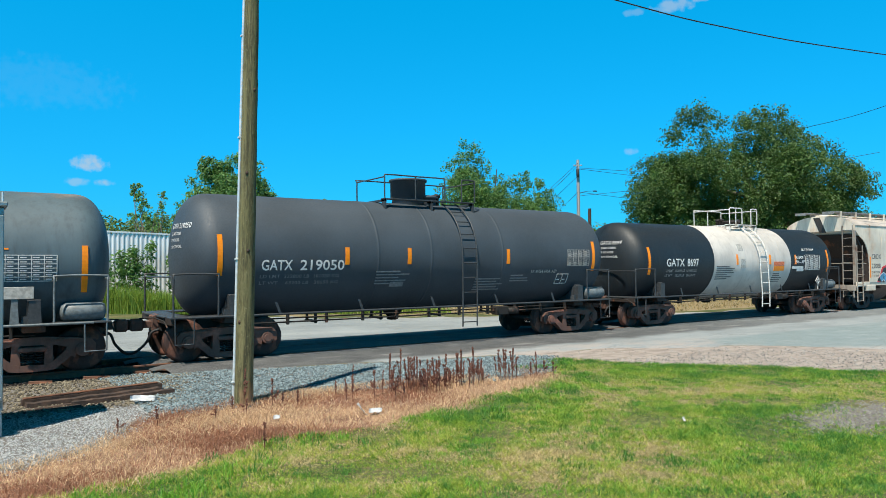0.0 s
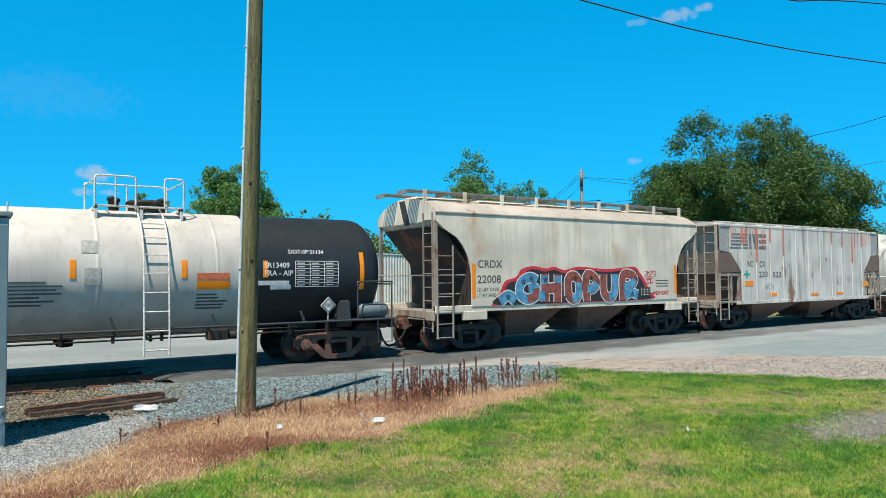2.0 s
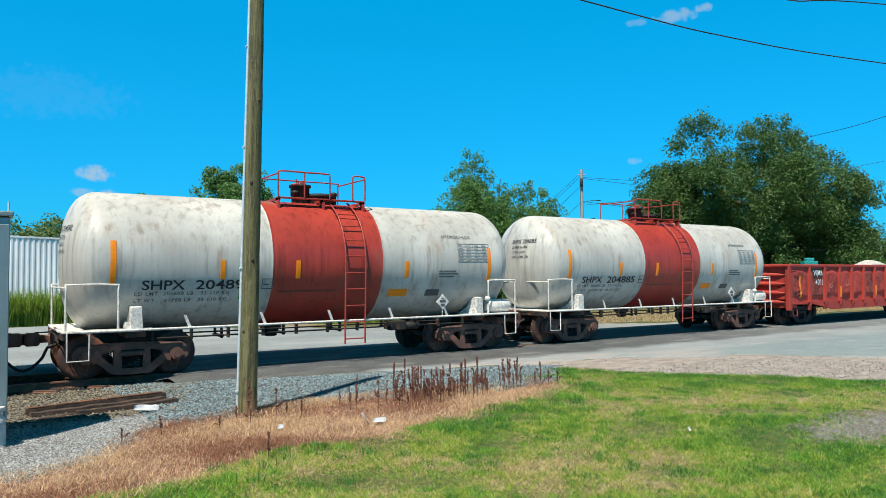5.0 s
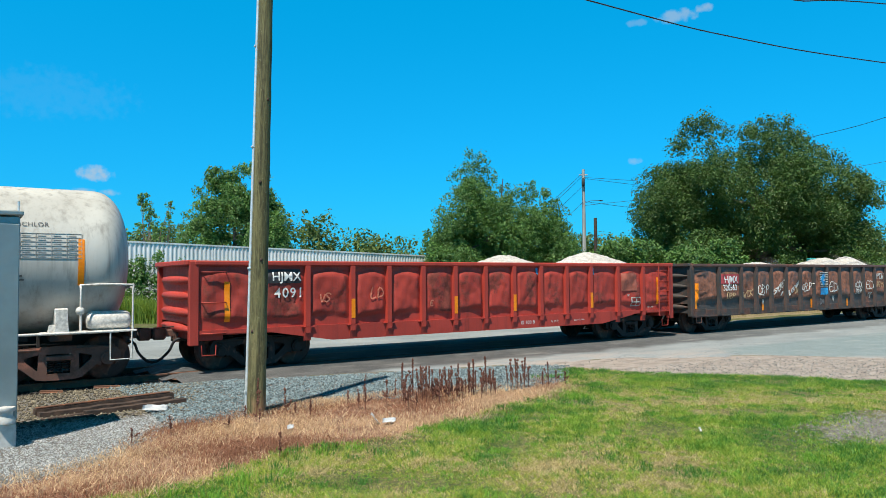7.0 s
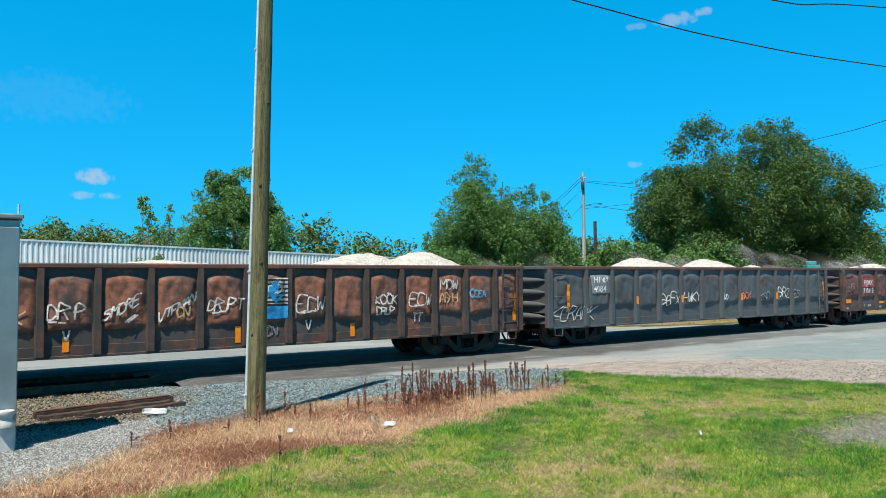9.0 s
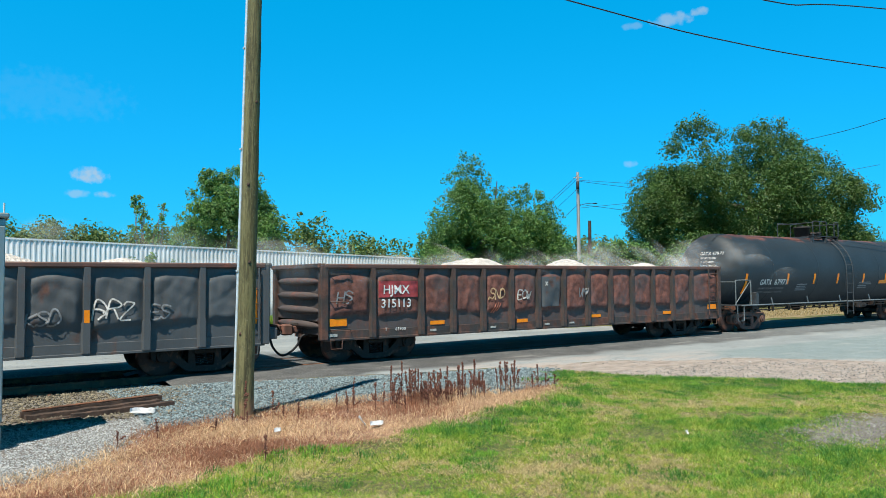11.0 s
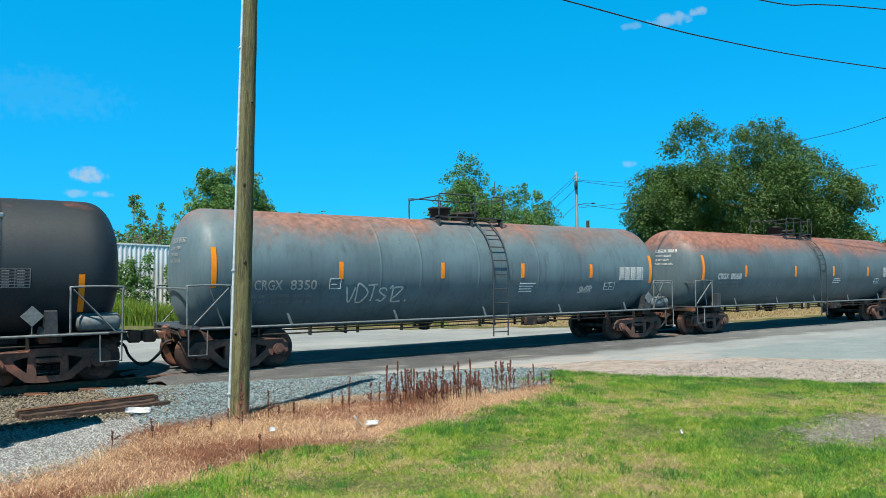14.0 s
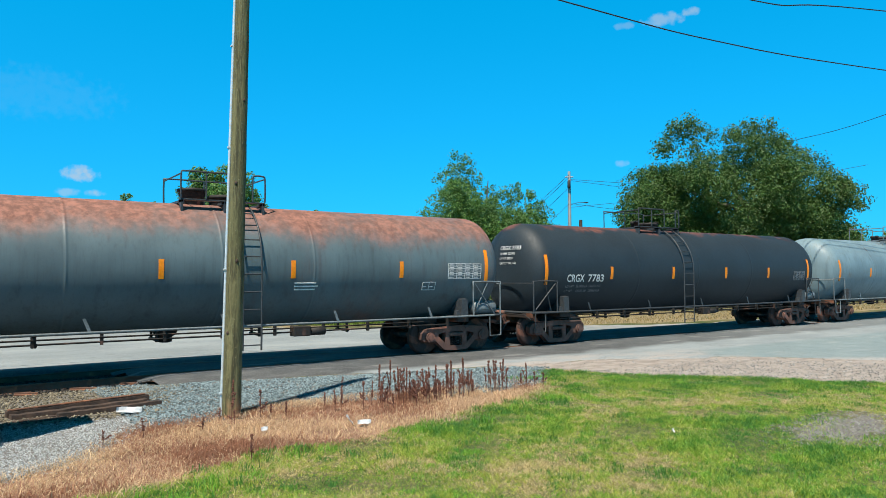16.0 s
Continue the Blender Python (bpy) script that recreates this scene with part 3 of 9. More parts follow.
def lettering(name, me, material, parent, height):
    """Painted letters: every large one a part of its own, small print in one piece."""
    if height < 0.15:
        return tagged(part(name, me, material, parent), kind="stuff")
    bm = bmesh.new()
    bm.from_mesh(me)
    left = set(bm.verts)
    while left:
        todo, seen = [left.pop()], set()
        while todo:
            v = todo.pop()
            seen.add(v)
            for e in v.link_edges:
                w = e.other_vert(v)
                if w in left:
                    left.remove(w)
                    todo.append(w)
        at = {v: k for k, v in enumerate(seen)}
        m = Mesh().add([tuple(v.co) for v in seen], [[at[v] for v in f.verts] for f in bm.faces if f.verts[0] in at])
        part(name, m, material, parent)
    bm.free()


def text_mesh(words, height, material, wrap, spacing=1.0, wide=1.0, shear=0.0, slices=0.05, bold=0.0, full=0.0):
    """Letters laid out along u from 0 and up v, each point put in place by wrap(u, v). height: of a capital;
    full: the width of the whole word, where it is known, in place of wide."""
    cu = bpy.data.curves.new("letters", "FONT")
    cu.body, cu.size, cu.space_character, cu.shear = words, height / 0.70, spacing, shear
    cu.resolution_u, cu.offset = 3, bold or height * (0.019 if height > 0.15 else 0.013)
    ob = new("letters", cu)
    me = bpy.data.meshes.new_from_object(ob.evaluated_get(bpy.context.evaluated_depsgraph_get()))
    bpy.data.objects.remove(ob)
    bm = bmesh.new()
    bm.from_mesh(me)
    for k in range(-3, int(height / slices) + 3):
        bmesh.ops.bisect_plane(bm, geom=bm.verts[:] + bm.edges[:] + bm.faces[:], plane_co=(0, k * slices + 0.011, 0), plane_no=(0, 1, 0))
    bm.to_mesh(me)
    bm.free()
    if full:
        wide = full / max(v.co.x for v in me.vertices)
    for v in me.vertices:
        v.co = wrap(v.co.x * wide, v.co.y)
    me.materials.clear()
    me.materials.append(material)
    return me

STROKES = {"A": "002640 1232", "B": "0006264332 03234231200", "C": "4516050110304041", "D": "00062644422000", "E": "46060040 0333", "F": "460600 0333", "G": "45260502103041433323",
           "H": "0006 4046 0343", "I": "2026", "K": "0006 460340", "L": "060040", "M": "0006234640", "N": "00064046", "O": "260503102041442606", "P": "0006264534230303", "Q": "2605031020414426 2240",
           "R": "000626453403 2340", "S": "4536160514334231200100", "T": "0646 2026", "U": "0601103041 4146", "V": "062046", "W": "0610243046", "X": "0046 0640", "Y": "062346 2320", "Z": "06460040",
           "2": "051636450040", "1": "152620", "3": "051636453323 234231100", "<": "450241", "/": "0036", "_": "0141", ".": "2021", "J": "46412010",
           "0": "260503102041442606", "9": "4535140516364543403000", "-": "0333"}


def hand_mesh(words, height, material, wrap, seed, slant=0.1, width=0.034, wide=0.62):
    """Words written by hand with a marker: a thin wavering line for every stroke, put in place by wrap(u, v)."""
    rng = random.Random(seed)
    m, at = Mesh(), 0.0
    for letter in words.upper():
        size = height * rng.uniform(0.85, 1.12)
        low = rng.uniform(-0.06, 0.06) * height
        for stroke in STROKES.get(letter, "").split():
            pts = [(int(stroke[k]), int(stroke[k + 1])) for k in range(0, len(stroke) - 1, 2)]
            pts = [((x + rng.uniform(-0.3, 0.3)) / 6 * size * wide * 1.5, (y + rng.uniform(-0.35, 0.35)) / 6 * size + low) for x, y in pts]
            line = smooth_line([(u + v * slant, v, 0) for u, v in pts], 4)
            n, vs = len(line), []
            for side in (-1, 1):
                for k, p in enumerate(line):
                    w = (line[min(k + 1, n - 1)] - line[max(k - 1, 0)])
                    w = w.normalized() if w.length > 1e-6 else Vector((1, 0, 0))
                    vs.append(wrap(at + p.x - w.y * side * width / 2, p.y + w.x * side * width / 2))
            m.add(vs, [(k, k + 1, n + k + 1, n + k) for k in range(n - 1)])
        at += size * wide * (0.55 if letter in "I1./" else 1.12)
    return m


# ======== the ground, the road and the track ========
def inside(poly, x, y):
    """Signed distance to a closed outline, positive inside, for arrays of points."""
    best, odd = np.full(x.shape, 1e9), np.zeros(x.shape, bool)
    for (x0, y0), (x1, y1) in zip(poly, poly[1:] + poly[:1]):
        dx, dy = x1 - x0, y1 - y0
        t = np.clip(((x - x0) * dx + (y - y0) * dy) / (dx * dx + dy * dy), 0, 1)
        best = np.minimum(best, np.hypot(x - x0 - t * dx, y - y0 - t * dy))
        cut = (y0 > y) != (y1 > y)
        odd ^= cut & (x < (x1 - x0) * (y - y0) / (y1 - y0 + 1e-12) + x0)
    return np.where(odd, best, -best)


ROAD = [(3.5, -2.2), (5.2, -2.95), (7.9, -3.55), (10.4, -4.2), (13.4, -4.7), (16.2, -6.0), (18.5, -8.6), (24, -15), (40, -30), (400, -200),
        (400, -3.5), (60, 2.4), (44, 2.5), (27.5, 2.6), (21, 5.2), (15, 9.0), (9.5, 13.6), (5, 18.5), (-2, 26), (-40, 60), (-60, 50), (-12, 12), (-10, 1.45), (3.2, 1.45), (3.3, 0)]
STONES = [(-30, -1.0), (3.7, -1.0), (5.4, -2.8), (7.9, -3.4), (10.4, -4.1), (11.2, -4.9), (9.6, -6.6), (8.3, -6.9), (6.9, -6.6), (5.05, -6.0), (3.2, -6.35), (1.9, -6.0), (-2, -5.6), (-30, -5.6)]
PALE = [(-12, -5.4), (1.9, -5.4), (2.9, -5.95), (2.3, -6.3), (1.9, -6.7), (1.6, -7.3), (1.2, -7.9), (0.75, -8.2), (0.1, -8.3), (-1.0, -8.9), (-12, -9.4)]
DEAD = [(-2, -10.3), (1.05, -9.65), (2.36, -9.2), (3.5, -8.75), (4.5, -8.95), (5.4, -8.6), (6.25, -8.4), (7.6, -8.0), (8.9, -7.5), (9.6, -6.9), (9.3, -6.3), (8.3, -6.5), (6.9, -6.2), (5.05, -5.8),
        (3.2, -6.1), (2.5, -6.2), (1.95, -6.7), (1.65, -7.3), (1.25, -7.85), (0.8, -8.15), (0.1, -8.3), (-0.6, -8.8), (-4, -9.3), (-4, -10.4)]
NEW_ASPHALT = [(17.3, -4.8), (22.4, -4.9), (40, -5.2), (60, -8), (60, -28), (24, -14.2), (19.4, -8.7), (17.5, -7.2), (16.5, -5.7)]
SHOULDER = [(10.2, -4.0), (13.4, -4.5), (16.2, -5.8), (18.7, -8.4), (24.2, -15), (20, -16), (14.8, -10.4), (13.2, -8.1), (11.8, -6.4), (11.0, -5.1)]
BARE = [(9.2, -11.75), (10.2, -11.5), (11.2, -11.7), (11.6, -12.4), (10.4, -12.9), (9.3, -12.8), (8.8, -12.3)]
DRY_FAR = [(8, 16), (15, 10), (21, 6), (27.5, 3.2), (60, 3.0), (90, 3), (90, 9), (45, 8.5), (28, 11), (18, 17), (10, 22)]


def grown(lo, hi, step, far, ratio=1.32):
    mid = list(np.arange(lo, hi, step))
    out, d = [hi], step
    while out[-1] < far:
        d *= ratio
        out.append(out[-1] + d)
    left, d = [lo], step
    while left[-1] > -far:
        d *= ratio
        left.append(left[-1] - d)
    return np.array(sorted(set(left[1:] + mid + out)))


def ground_height(x, y):
    """Height of the ground sheet: gently uneven, below the road, hollowed under the track."""
    h = -0.035 + 0.03 * np.sin(x * 0.61 + 1.3 * np.sin(y * 0.47)) * np.cos(y * 0.53 + 0.4) + 0.014 * np.sin(x * 2.3 + y * 1.7) * np.cos(x * 1.1 - y * 2.9)
    near = np.clip(-y / 6 - 0.5, 0, 1)
    h = h * (0.35 + 0.65 * near)
    road = np.clip((inside(ROAD, x, y) - 0.2) / 0.4, 0, 1)
    h = h * (1 - road) - 0.07 * road
    bed = np.clip((2.6 - np.abs(y)) / 0.8, 0, 1)
    return h - 0.14 * bed


def build_ground():
    xs, ys = grown(-5, 25, 0.14, 1800), grown(-16, 0, 0.12, 1800)
    X, Y = np.meshgrid(xs, ys)
    nx, ny = len(xs), len(ys)
    Z = ground_height(X, Y)
    i, j = np.meshgrid(np.arange(nx - 1), np.arange(ny - 1))
    a = (j * nx + i).ravel()
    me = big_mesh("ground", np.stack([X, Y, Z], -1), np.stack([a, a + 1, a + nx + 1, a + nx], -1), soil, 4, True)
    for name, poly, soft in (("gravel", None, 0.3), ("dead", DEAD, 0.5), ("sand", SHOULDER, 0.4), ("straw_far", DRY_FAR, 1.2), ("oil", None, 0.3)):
        # mask of the strip along the track painted dark as train shade
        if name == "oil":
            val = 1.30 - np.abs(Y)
        elif poly is None:
            val = np.maximum(np.maximum(inside(STONES, X, Y), inside(PALE, X, Y)), inside(BARE, X, Y) * 0.25 - 0.05)
            val = np.maximum(val, (2.3 - np.abs(Y)))
        else:
            val = inside(poly, X, Y)
        at = me.attributes.new(name, "FLOAT", "POINT")
        at.data.foreach_set("value", np.clip(val / soft + 0.5, 0, 1).astype(np.float32).ravel())
    ob = new("ground", me)
    return tagged(ob, "uneven ground of short grass, dead weeds and grit", "ground", kind="structure")


build_ground()


def build_road():
    """The asphalt as one slab, its edge crumbling, with slots for the wheel flanges left open at the rails."""
    xs, ys = grown(2, 30, 0.25, 420), grown(-9, 3, 0.25, 210)
    xs, ys = xs[(xs > -62) & (xs < 402)], ys[(ys > -202) & (ys < 62)]
    ys = np.array(sorted([y for y in ys if min(abs(abs(y) - 0.75), 9) > 0.16] + [s * v for s in (-1, 1) for v in (0.62, 0.69, 0.82, 0.90)]))
    X, Y = np.meshgrid(xs, ys)
    rng = np.random.RandomState(5)
    d = inside(ROAD, X, Y) + 0.16 * np.sin(X * 2.1 + Y) + 0.08 * np.sin(X * 5.3 - Y * 3) + rng.uniform(-0.05, 0.05, X.shape)
    Z = 0.004 + 0.012 * np.sin(X * 0.4) * np.sin(Y * 0.35 + 1) * np.clip(np.abs(Y) - 1, 0, 1)
    Z = np.where(d < 0.35, Z - np.clip((0.35 - d) * 0.17, 0, 0.10), Z)
    nx, ny = len(xs), len(ys)
    keep = {}
    vs, fs = [], []

    def vid(j, i):
        k = (j, i)
        if k not in keep:
            keep[k] = len(vs)
            vs.append((X[j, i], Y[j, i], Z[j, i]))
        return keep[k]
    for j in range(ny - 1):
        slot = 0.62 <= min(abs(ys[j]), abs(ys[j + 1])) and max(abs(ys[j]), abs(ys[j + 1])) <= 0.9
        deep = slot and not (min(abs(ys[j]), abs(ys[j + 1])) < 0.66)
        for i in range(nx - 1):
            if min(d[j, i], d[j + 1, i], d[j, i + 1], d[j + 1, i + 1]) < -0.25 or deep:
                continue
            fs.append((vid(j, i), vid(j, i + 1), vid(j + 1, i + 1), vid(j + 1, i)))
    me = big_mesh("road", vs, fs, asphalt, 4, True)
    px, py = np.array([v[0] for v in vs]), np.array([v[1] for v in vs])
    for name, val in (("patch", np.clip(inside(NEW_ASPHALT, px, py) / 0.25 + 0.5, 0, 1)), ("rim", np.clip(1.0 - (inside(ROAD, px, py) - 0.2) / 2.2, 0, 1) * (px > 9))):
        at = me.attributes.new(name, "FLOAT", "POINT")
        at.data.foreach_set("value", val.astype(np.float32))
    return tagged(new("road", me), "patched grey asphalt road crossing the track", "road", kind="structure")


build_road()


def build_track():
    rail_profile = [(-0.07, -0.17), (0.07, -0.17), (0.07, -0.158), (0.012, -0.14), (0.009, -0.045), (0.036, -0.034), (0.036, -0.006), (0.03, 0),
                    (-0.03, 0), (-0.036, -0.006), (-0.036, -0.034), (-0.009, -0.045), (-0.012, -0.14), (-0.07, -0.158)]
    for s in (-1, 1):
        m = Mesh().prism([(s * 0.7525 + u, v) for u, v in rail_profile], "x", -260, 420)
        whole("rail", m, rail_rust, "rusty steel rail with a worn top", "rail", "rails of the track", "structure")
    rng = random.Random(2)
    tie = Mesh().box(-0.115, 0.115, -1.3, 1.3, -0.175, 0, 0.012).data("tie", tie_wood)
    track = tagged(new("track_bed"), "old timber ties in a ballast bed", "railway track", kind="structure")
    for k in range(-44, 7):
        part("tie", tie, tie_wood, track, at=pose(k * 0.52 + rng.uniform(-0.03, 0.03), rng.uniform(-0.04, 0.04), -0.17 + rng.uniform(-0.012, 0.008), 0, 0, rng.uniform(-1, 1)))


build_track()


def stone_shape(k, rng):
    base = np.array([(1, 0, 0), (-1, 0, 0), (0, 1, 0), (0, -1, 0), (0, 0, 1), (0, 0, -1)], float)
    tri = np.array([(0, 2, 4), (2, 1, 4), (1, 3, 4), (3, 0, 4), (2, 0, 5), (1, 2, 5), (3, 1, 5), (0, 3, 5)])
    return base[None] * rng.uniform(0.55, 1.25, (k, 6, 1)) + rng.uniform(-0.22, 0.22, (k, 6, 3)), tri


def scatter_stones(name, label, poly, box, count, size, material, lift, seed, also=None, ragged=0.25):
    rng = np.random.RandomState(seed)
    x, y = rng.uniform(box[0], box[1], count), rng.uniform(box[2], box[3], count)
    edge = inside(poly, x, y)
    ok = edge > rng.uniform(-ragged, ragged, count)
    if also is not None:
        ok &= also(x, y)
    x, y = x[ok], y[ok]
    k = len(x)
    shape, tri = stone_shape(k, rng)
    s = rng.uniform(size[0], size[1], k)[:, None, None]
    ang = rng.uniform(0, 6.28, k)
    c, sn = np.cos(ang), np.sin(ang)
    p = shape * s * np.array([1, 0.8, 0.62])
    px = p[..., 0] * c[:, None] - p[..., 1] * sn[:, None] + x[:, None]
    py = p[..., 0] * sn[:, None] + p[..., 1] * c[:, None] + y[:, None]
    pz = p[..., 2] + (ground_height(x, y) + lift(x, y))[:, None]
    v = np.stack([px, py, pz], -1)
    f = tri[None] + (np.arange(k) * 6)[:, None, None]
    return tagged(new(name, big_mesh(name, v, f, material, 3)), label, "gravel", kind="stuff")


def bed_lift(x, y):
    return np.where(np.abs(y) < 0.7, 0.03, 0.012) + 0.0 * x


def not_on_rail(x, y):
    return (np.abs(np.abs(y) - 0.7525) > 0.10) & (inside(ROAD, x, y) < 0.0)


scatter_stones("ballast", "loose blue-grey crushed stone beside the track", STONES, (2.2, 11.4, -7, -1.0), 40000, (0.013, 0.036), ballast_stone, bed_lift, 11, not_on_rail)
scatter_stones("brown_ballast", "brown stained crushed stone round the ties", [(-3.5, -5.4), (2.6, -5.4), (3.9, -2.5), (3.4, -1), (3.4, 2.5), (-3.5, 2.5)], (-3.5, 4, -5.6, 2.6), 21000, (0.014, 0.038), brown_ballast, bed_lift, 12, lambda x, y: not_on_rail(x, y) & (y < -1.25))
# these stones carry the train's shade in their own colour
scatter_stones("oily_ballast", "crushed stone between the rails, blackened to stand for shade under the train", [(-3.5, -1.25), (3.6, -1.25), (3.4, 2.2), (-3.5, 2.2)], (-3.5, 3.7, -1.3, 2.3), 8000, (0.016, 0.04), shade_stone, bed_lift, 16, not_on_rail)
scatter_stones("pale_gravel", "pale limestone gravel round the cabinet", PALE, (-1.2, 3.0, -9.4, -5.3), 36000, (0.006, 0.016), pale_stone, lambda x, y: 0.006, 13)
scatter_stones("bare_grit", "grey grit on a bare patch in the grass", BARE, (8, 12.6, -13.6, -11.0), 7000, (0.006, 0.018), grit_stone, lambda x, y: 0.004, 14, None, 0.55)
scatter_stones("shoulder_grit", "grey gravel along the edge of the road", SHOULDER, (10, 24.5, -16, -3.8), 26000, (0.009, 0.026), grit_stone, lambda x, y: 0.009, 15,
               lambda x, y: (inside(ROAD, x, y) < -0.55 - 0.9 * np.clip(15 - x, 0, 2) / 2) | (np.sin(x * 13.7 + y * 31.1) > 0.93))

# ======== the train ========
WHEEL_R = 0.457
CARS = []             # every car with the place of its middle along the train
WHEELSETS = []        # every wheelset, with -1 or 1 for the axle it is
RAIL_Y = 0.7525


def side_frame_mesh():
    """A cast truck side frame in its own plane, 0 at the middle between the axles, rail top at z = 0."""
    m = Mesh()
    y0, y1 = -0.10, 0.09
    for s in (-1, 1):
        def q(pts):
            return [(s * u, v) for u, v in pts]
        m.prism(q([(0.0, 0.75), (0.62, 0.72), (0.85, 0.70), (1.05, 0.67), (1.13, 0.57), (1.13, 0.40), (1.03, 0.32), (1.03, 0.45), (0.96, 0.53), (0.82, 0.53), (0.72, 0.47), (0.55, 0.54), (0.38, 0.58), (0.0, 0.59)]), "y", y0, y1)
        m.prism(q([(0.80, 0.52), (0.76, 0.30), (0.68, 0.34), (0.40, 0.10), (0.22, 0.07), (0.22, 0.20), (0.34, 0.24), (0.58, 0.46), (0.62, 0.56)]), "y", y0 + 0.004, y1)
        m.prism(q([(0.22, 0.60), (0.35, 0.60), (0.37, 0.22), (0.20, 0.20)]), "y", y0 + 0.01, y1 - 0.01)
        m.prism(q([(0.0, 0.07), (0.30, 0.08), (0.30, 0.20), (0.0, 0.20)]), "y", y0 + 0.008, y1)
        m.box(s * 0.30, s * 1.0, y0 - 0.025, y0 + 0.01, 0.655, 0.70, 0.008)
        m.rod((s * 0.889, y0 - 0.06, WHEEL_R), (s * 0.889, y1, WHEEL_R), 0.135, 16).rod((s * 0.889, y0 - 0.09, WHEEL_R), (s * 0.889, y0 - 0.05, WHEEL_R), 0.085, 12)
        m.box(s * 0.889 - 0.11, s * 0.889 + 0.11, y0 + 0.01, y1 - 0.01, 0.52, 0.60, 0.01)
    m.box(-0.25, 0.25, y0 - 0.03, y1, 0.46, 0.56, 0.02)
    return m


def spring_mesh():
    m = Mesh()
    for u in (-0.14, 0.0, 0.14):
        turn = [(u + 0.058 * math.cos(a), 0.058 * math.sin(a) - 0.02, 0.215 + 0.24 * a / (2 * math.pi * 5)) for a in np.linspace(0, 2 * math.pi * 5, 36)]
        m.pipe(turn, 0.014, 4)
    return m


def wheelset_mesh():
    m = Mesh()
    for s in (-1, 1):
        prof = [(0.0, 0.09), (0.0, 0.13), (-0.03, 0.16), (-0.035, 0.33), (-0.012, 0.395), (-0.012, 0.452), (0.012, WHEEL_R), (0.085, WHEEL_R + 0.005), (0.098, 0.482), (0.118, 0.482), (0.122, 0.40), (0.085, 0.33), (0.07, 0.15), (0.11, 0.12), (0.11, 0.09)]
        m.turned([(s * (-t + RAIL_Y + 0.075), r) for t, r in prof], "y", n=30)
        m.turned([(s * 0.80, 0.075), (s * 1.06, 0.075), (s * 1.07, 0.105), (s * 1.135, 0.105), (s * 1.145, 0.07)], "y", n=14)
        for k in range(3):
            a = 2 * math.pi * k / 3
            m.rod((0.06 * math.cos(a), s * 1.14, 0.06 * math.sin(a)), (0.06 * math.cos(a), s * 1.165, 0.06 * math.sin(a)), 0.018, 6)
    m.turned([(-0.75, 0.085), (-0.3, 0.075), (0.3, 0.075), (0.75, 0.085)], "y", n=14)
    return m


FRAME_DATA = {}


def truck(parent, x, frame_material=cast_steel):
    """A two-axle truck under a car: bolster, two side frames with springs, two wheelsets."""
    if "bolster" not in FRAME_DATA:
        b = Mesh().box(-0.2, 0.2, -0.98, 0.98, 0.42, 0.66, 0.03).box(-0.09, 0.09, -0.7, 0.7, 0.30, 0.42, 0.02).rod((0, 0, 0.6), (0, 0, 0.8), 0.22, 16)
        for s in (-1, 1):
            b.box(s * 0.36 - 0.05, s * 0.36 + 0.05, -0.75, 0.75, 0.30, 0.40, 0.01)
            b.box(s * 0.40, s * 0.425, -0.8, -0.68, 0.3, 0.6).box(s * 0.40, s * 0.425, 0.68, 0.8, 0.3, 0.6)
        FRAME_DATA["bolster"] = b.data("truck_bolster", dark_steel)
        FRAME_DATA["spring"] = spring_mesh().data("spring_nest", dark_steel)
        FRAME_DATA["wheelset"] = wheelset_mesh().data("wheelset", wheel_steel)
    key = frame_material.name
    if key not in FRAME_DATA:
        FRAME_DATA[key] = side_frame_mesh().data("side_frame", frame_material)
    t = part("truck", FRAME_DATA["bolster"], None, parent, at=pose(x, 0, 0))
    for s in (-1, 1):
        part("side_frame", FRAME_DATA[key], None, t, at=pose(0, s * 1.0, 0, 0, 0, 0 if s < 0 else 180))
        part("spring_nest", FRAME_DATA["spring"], None, t, at=pose(0, s * 1.0, 0))
        WHEELSETS.append((part("wheelset", FRAME_DATA["wheelset"], None, t, "steel wheels on an axle", at=pose(s * 0.889, 0, WHEEL_R)), s))
    return t


def couplers(parent, half, end_x):
    """Knuckle couplers and air hoses at both ends; half: from the middle to where the couplers meet."""
    for s in (-1, 1):
        m = Mesh().box(s * (end_x - 0.25), s * (half - 0.26), -0.07, 0.07, 0.74, 0.90, 0.02)
        m.box(s * (half - 0.30), s * (half - 0.02), -0.15, 0.05, 0.68, 0.96, 0.04)
        m.box(s * (half - 0.10), s * (half + 0.05), 0.03, 0.15, 0.70, 0.94, 0.04)
        m.prism([(s * (end_x + 0.02), 0.62), (s * (end_x + 0.14), 0.62), (s * (end_x + 0.14), 1.0), (s * (end_x + 0.02), 1.05)], "y", -0.22, 0.22)
        part("coupler", m, cast_steel, parent)
        y = -0.42
        pts = [(s * (end_x + 0.05), y, 0.72), (s * (end_x + 0.2), y + 0.02, 0.66), (s * (half - 0.32), y + 0.08, 0.44), (s * (half - 0.14), y + 0.16, 0.25), (s * (half + 0.0), y + 0.24, 0.19)]
        part("air_hose", Mesh().pipe(smooth_line(pts, 5), 0.03, 8), rubber, parent)
        lever = [(s * (end_x + 0.1), -1.45, 0.82), (s * (end_x + 0.12), -1.2, 0.95), (s * (end_x + 0.14), -0.3, 0.98), (s * (half - 0.22), -0.1, 0.96)]
        part("uncoupling_lever", Mesh().pipe(lever, 0.016, 6), dark_steel, parent)


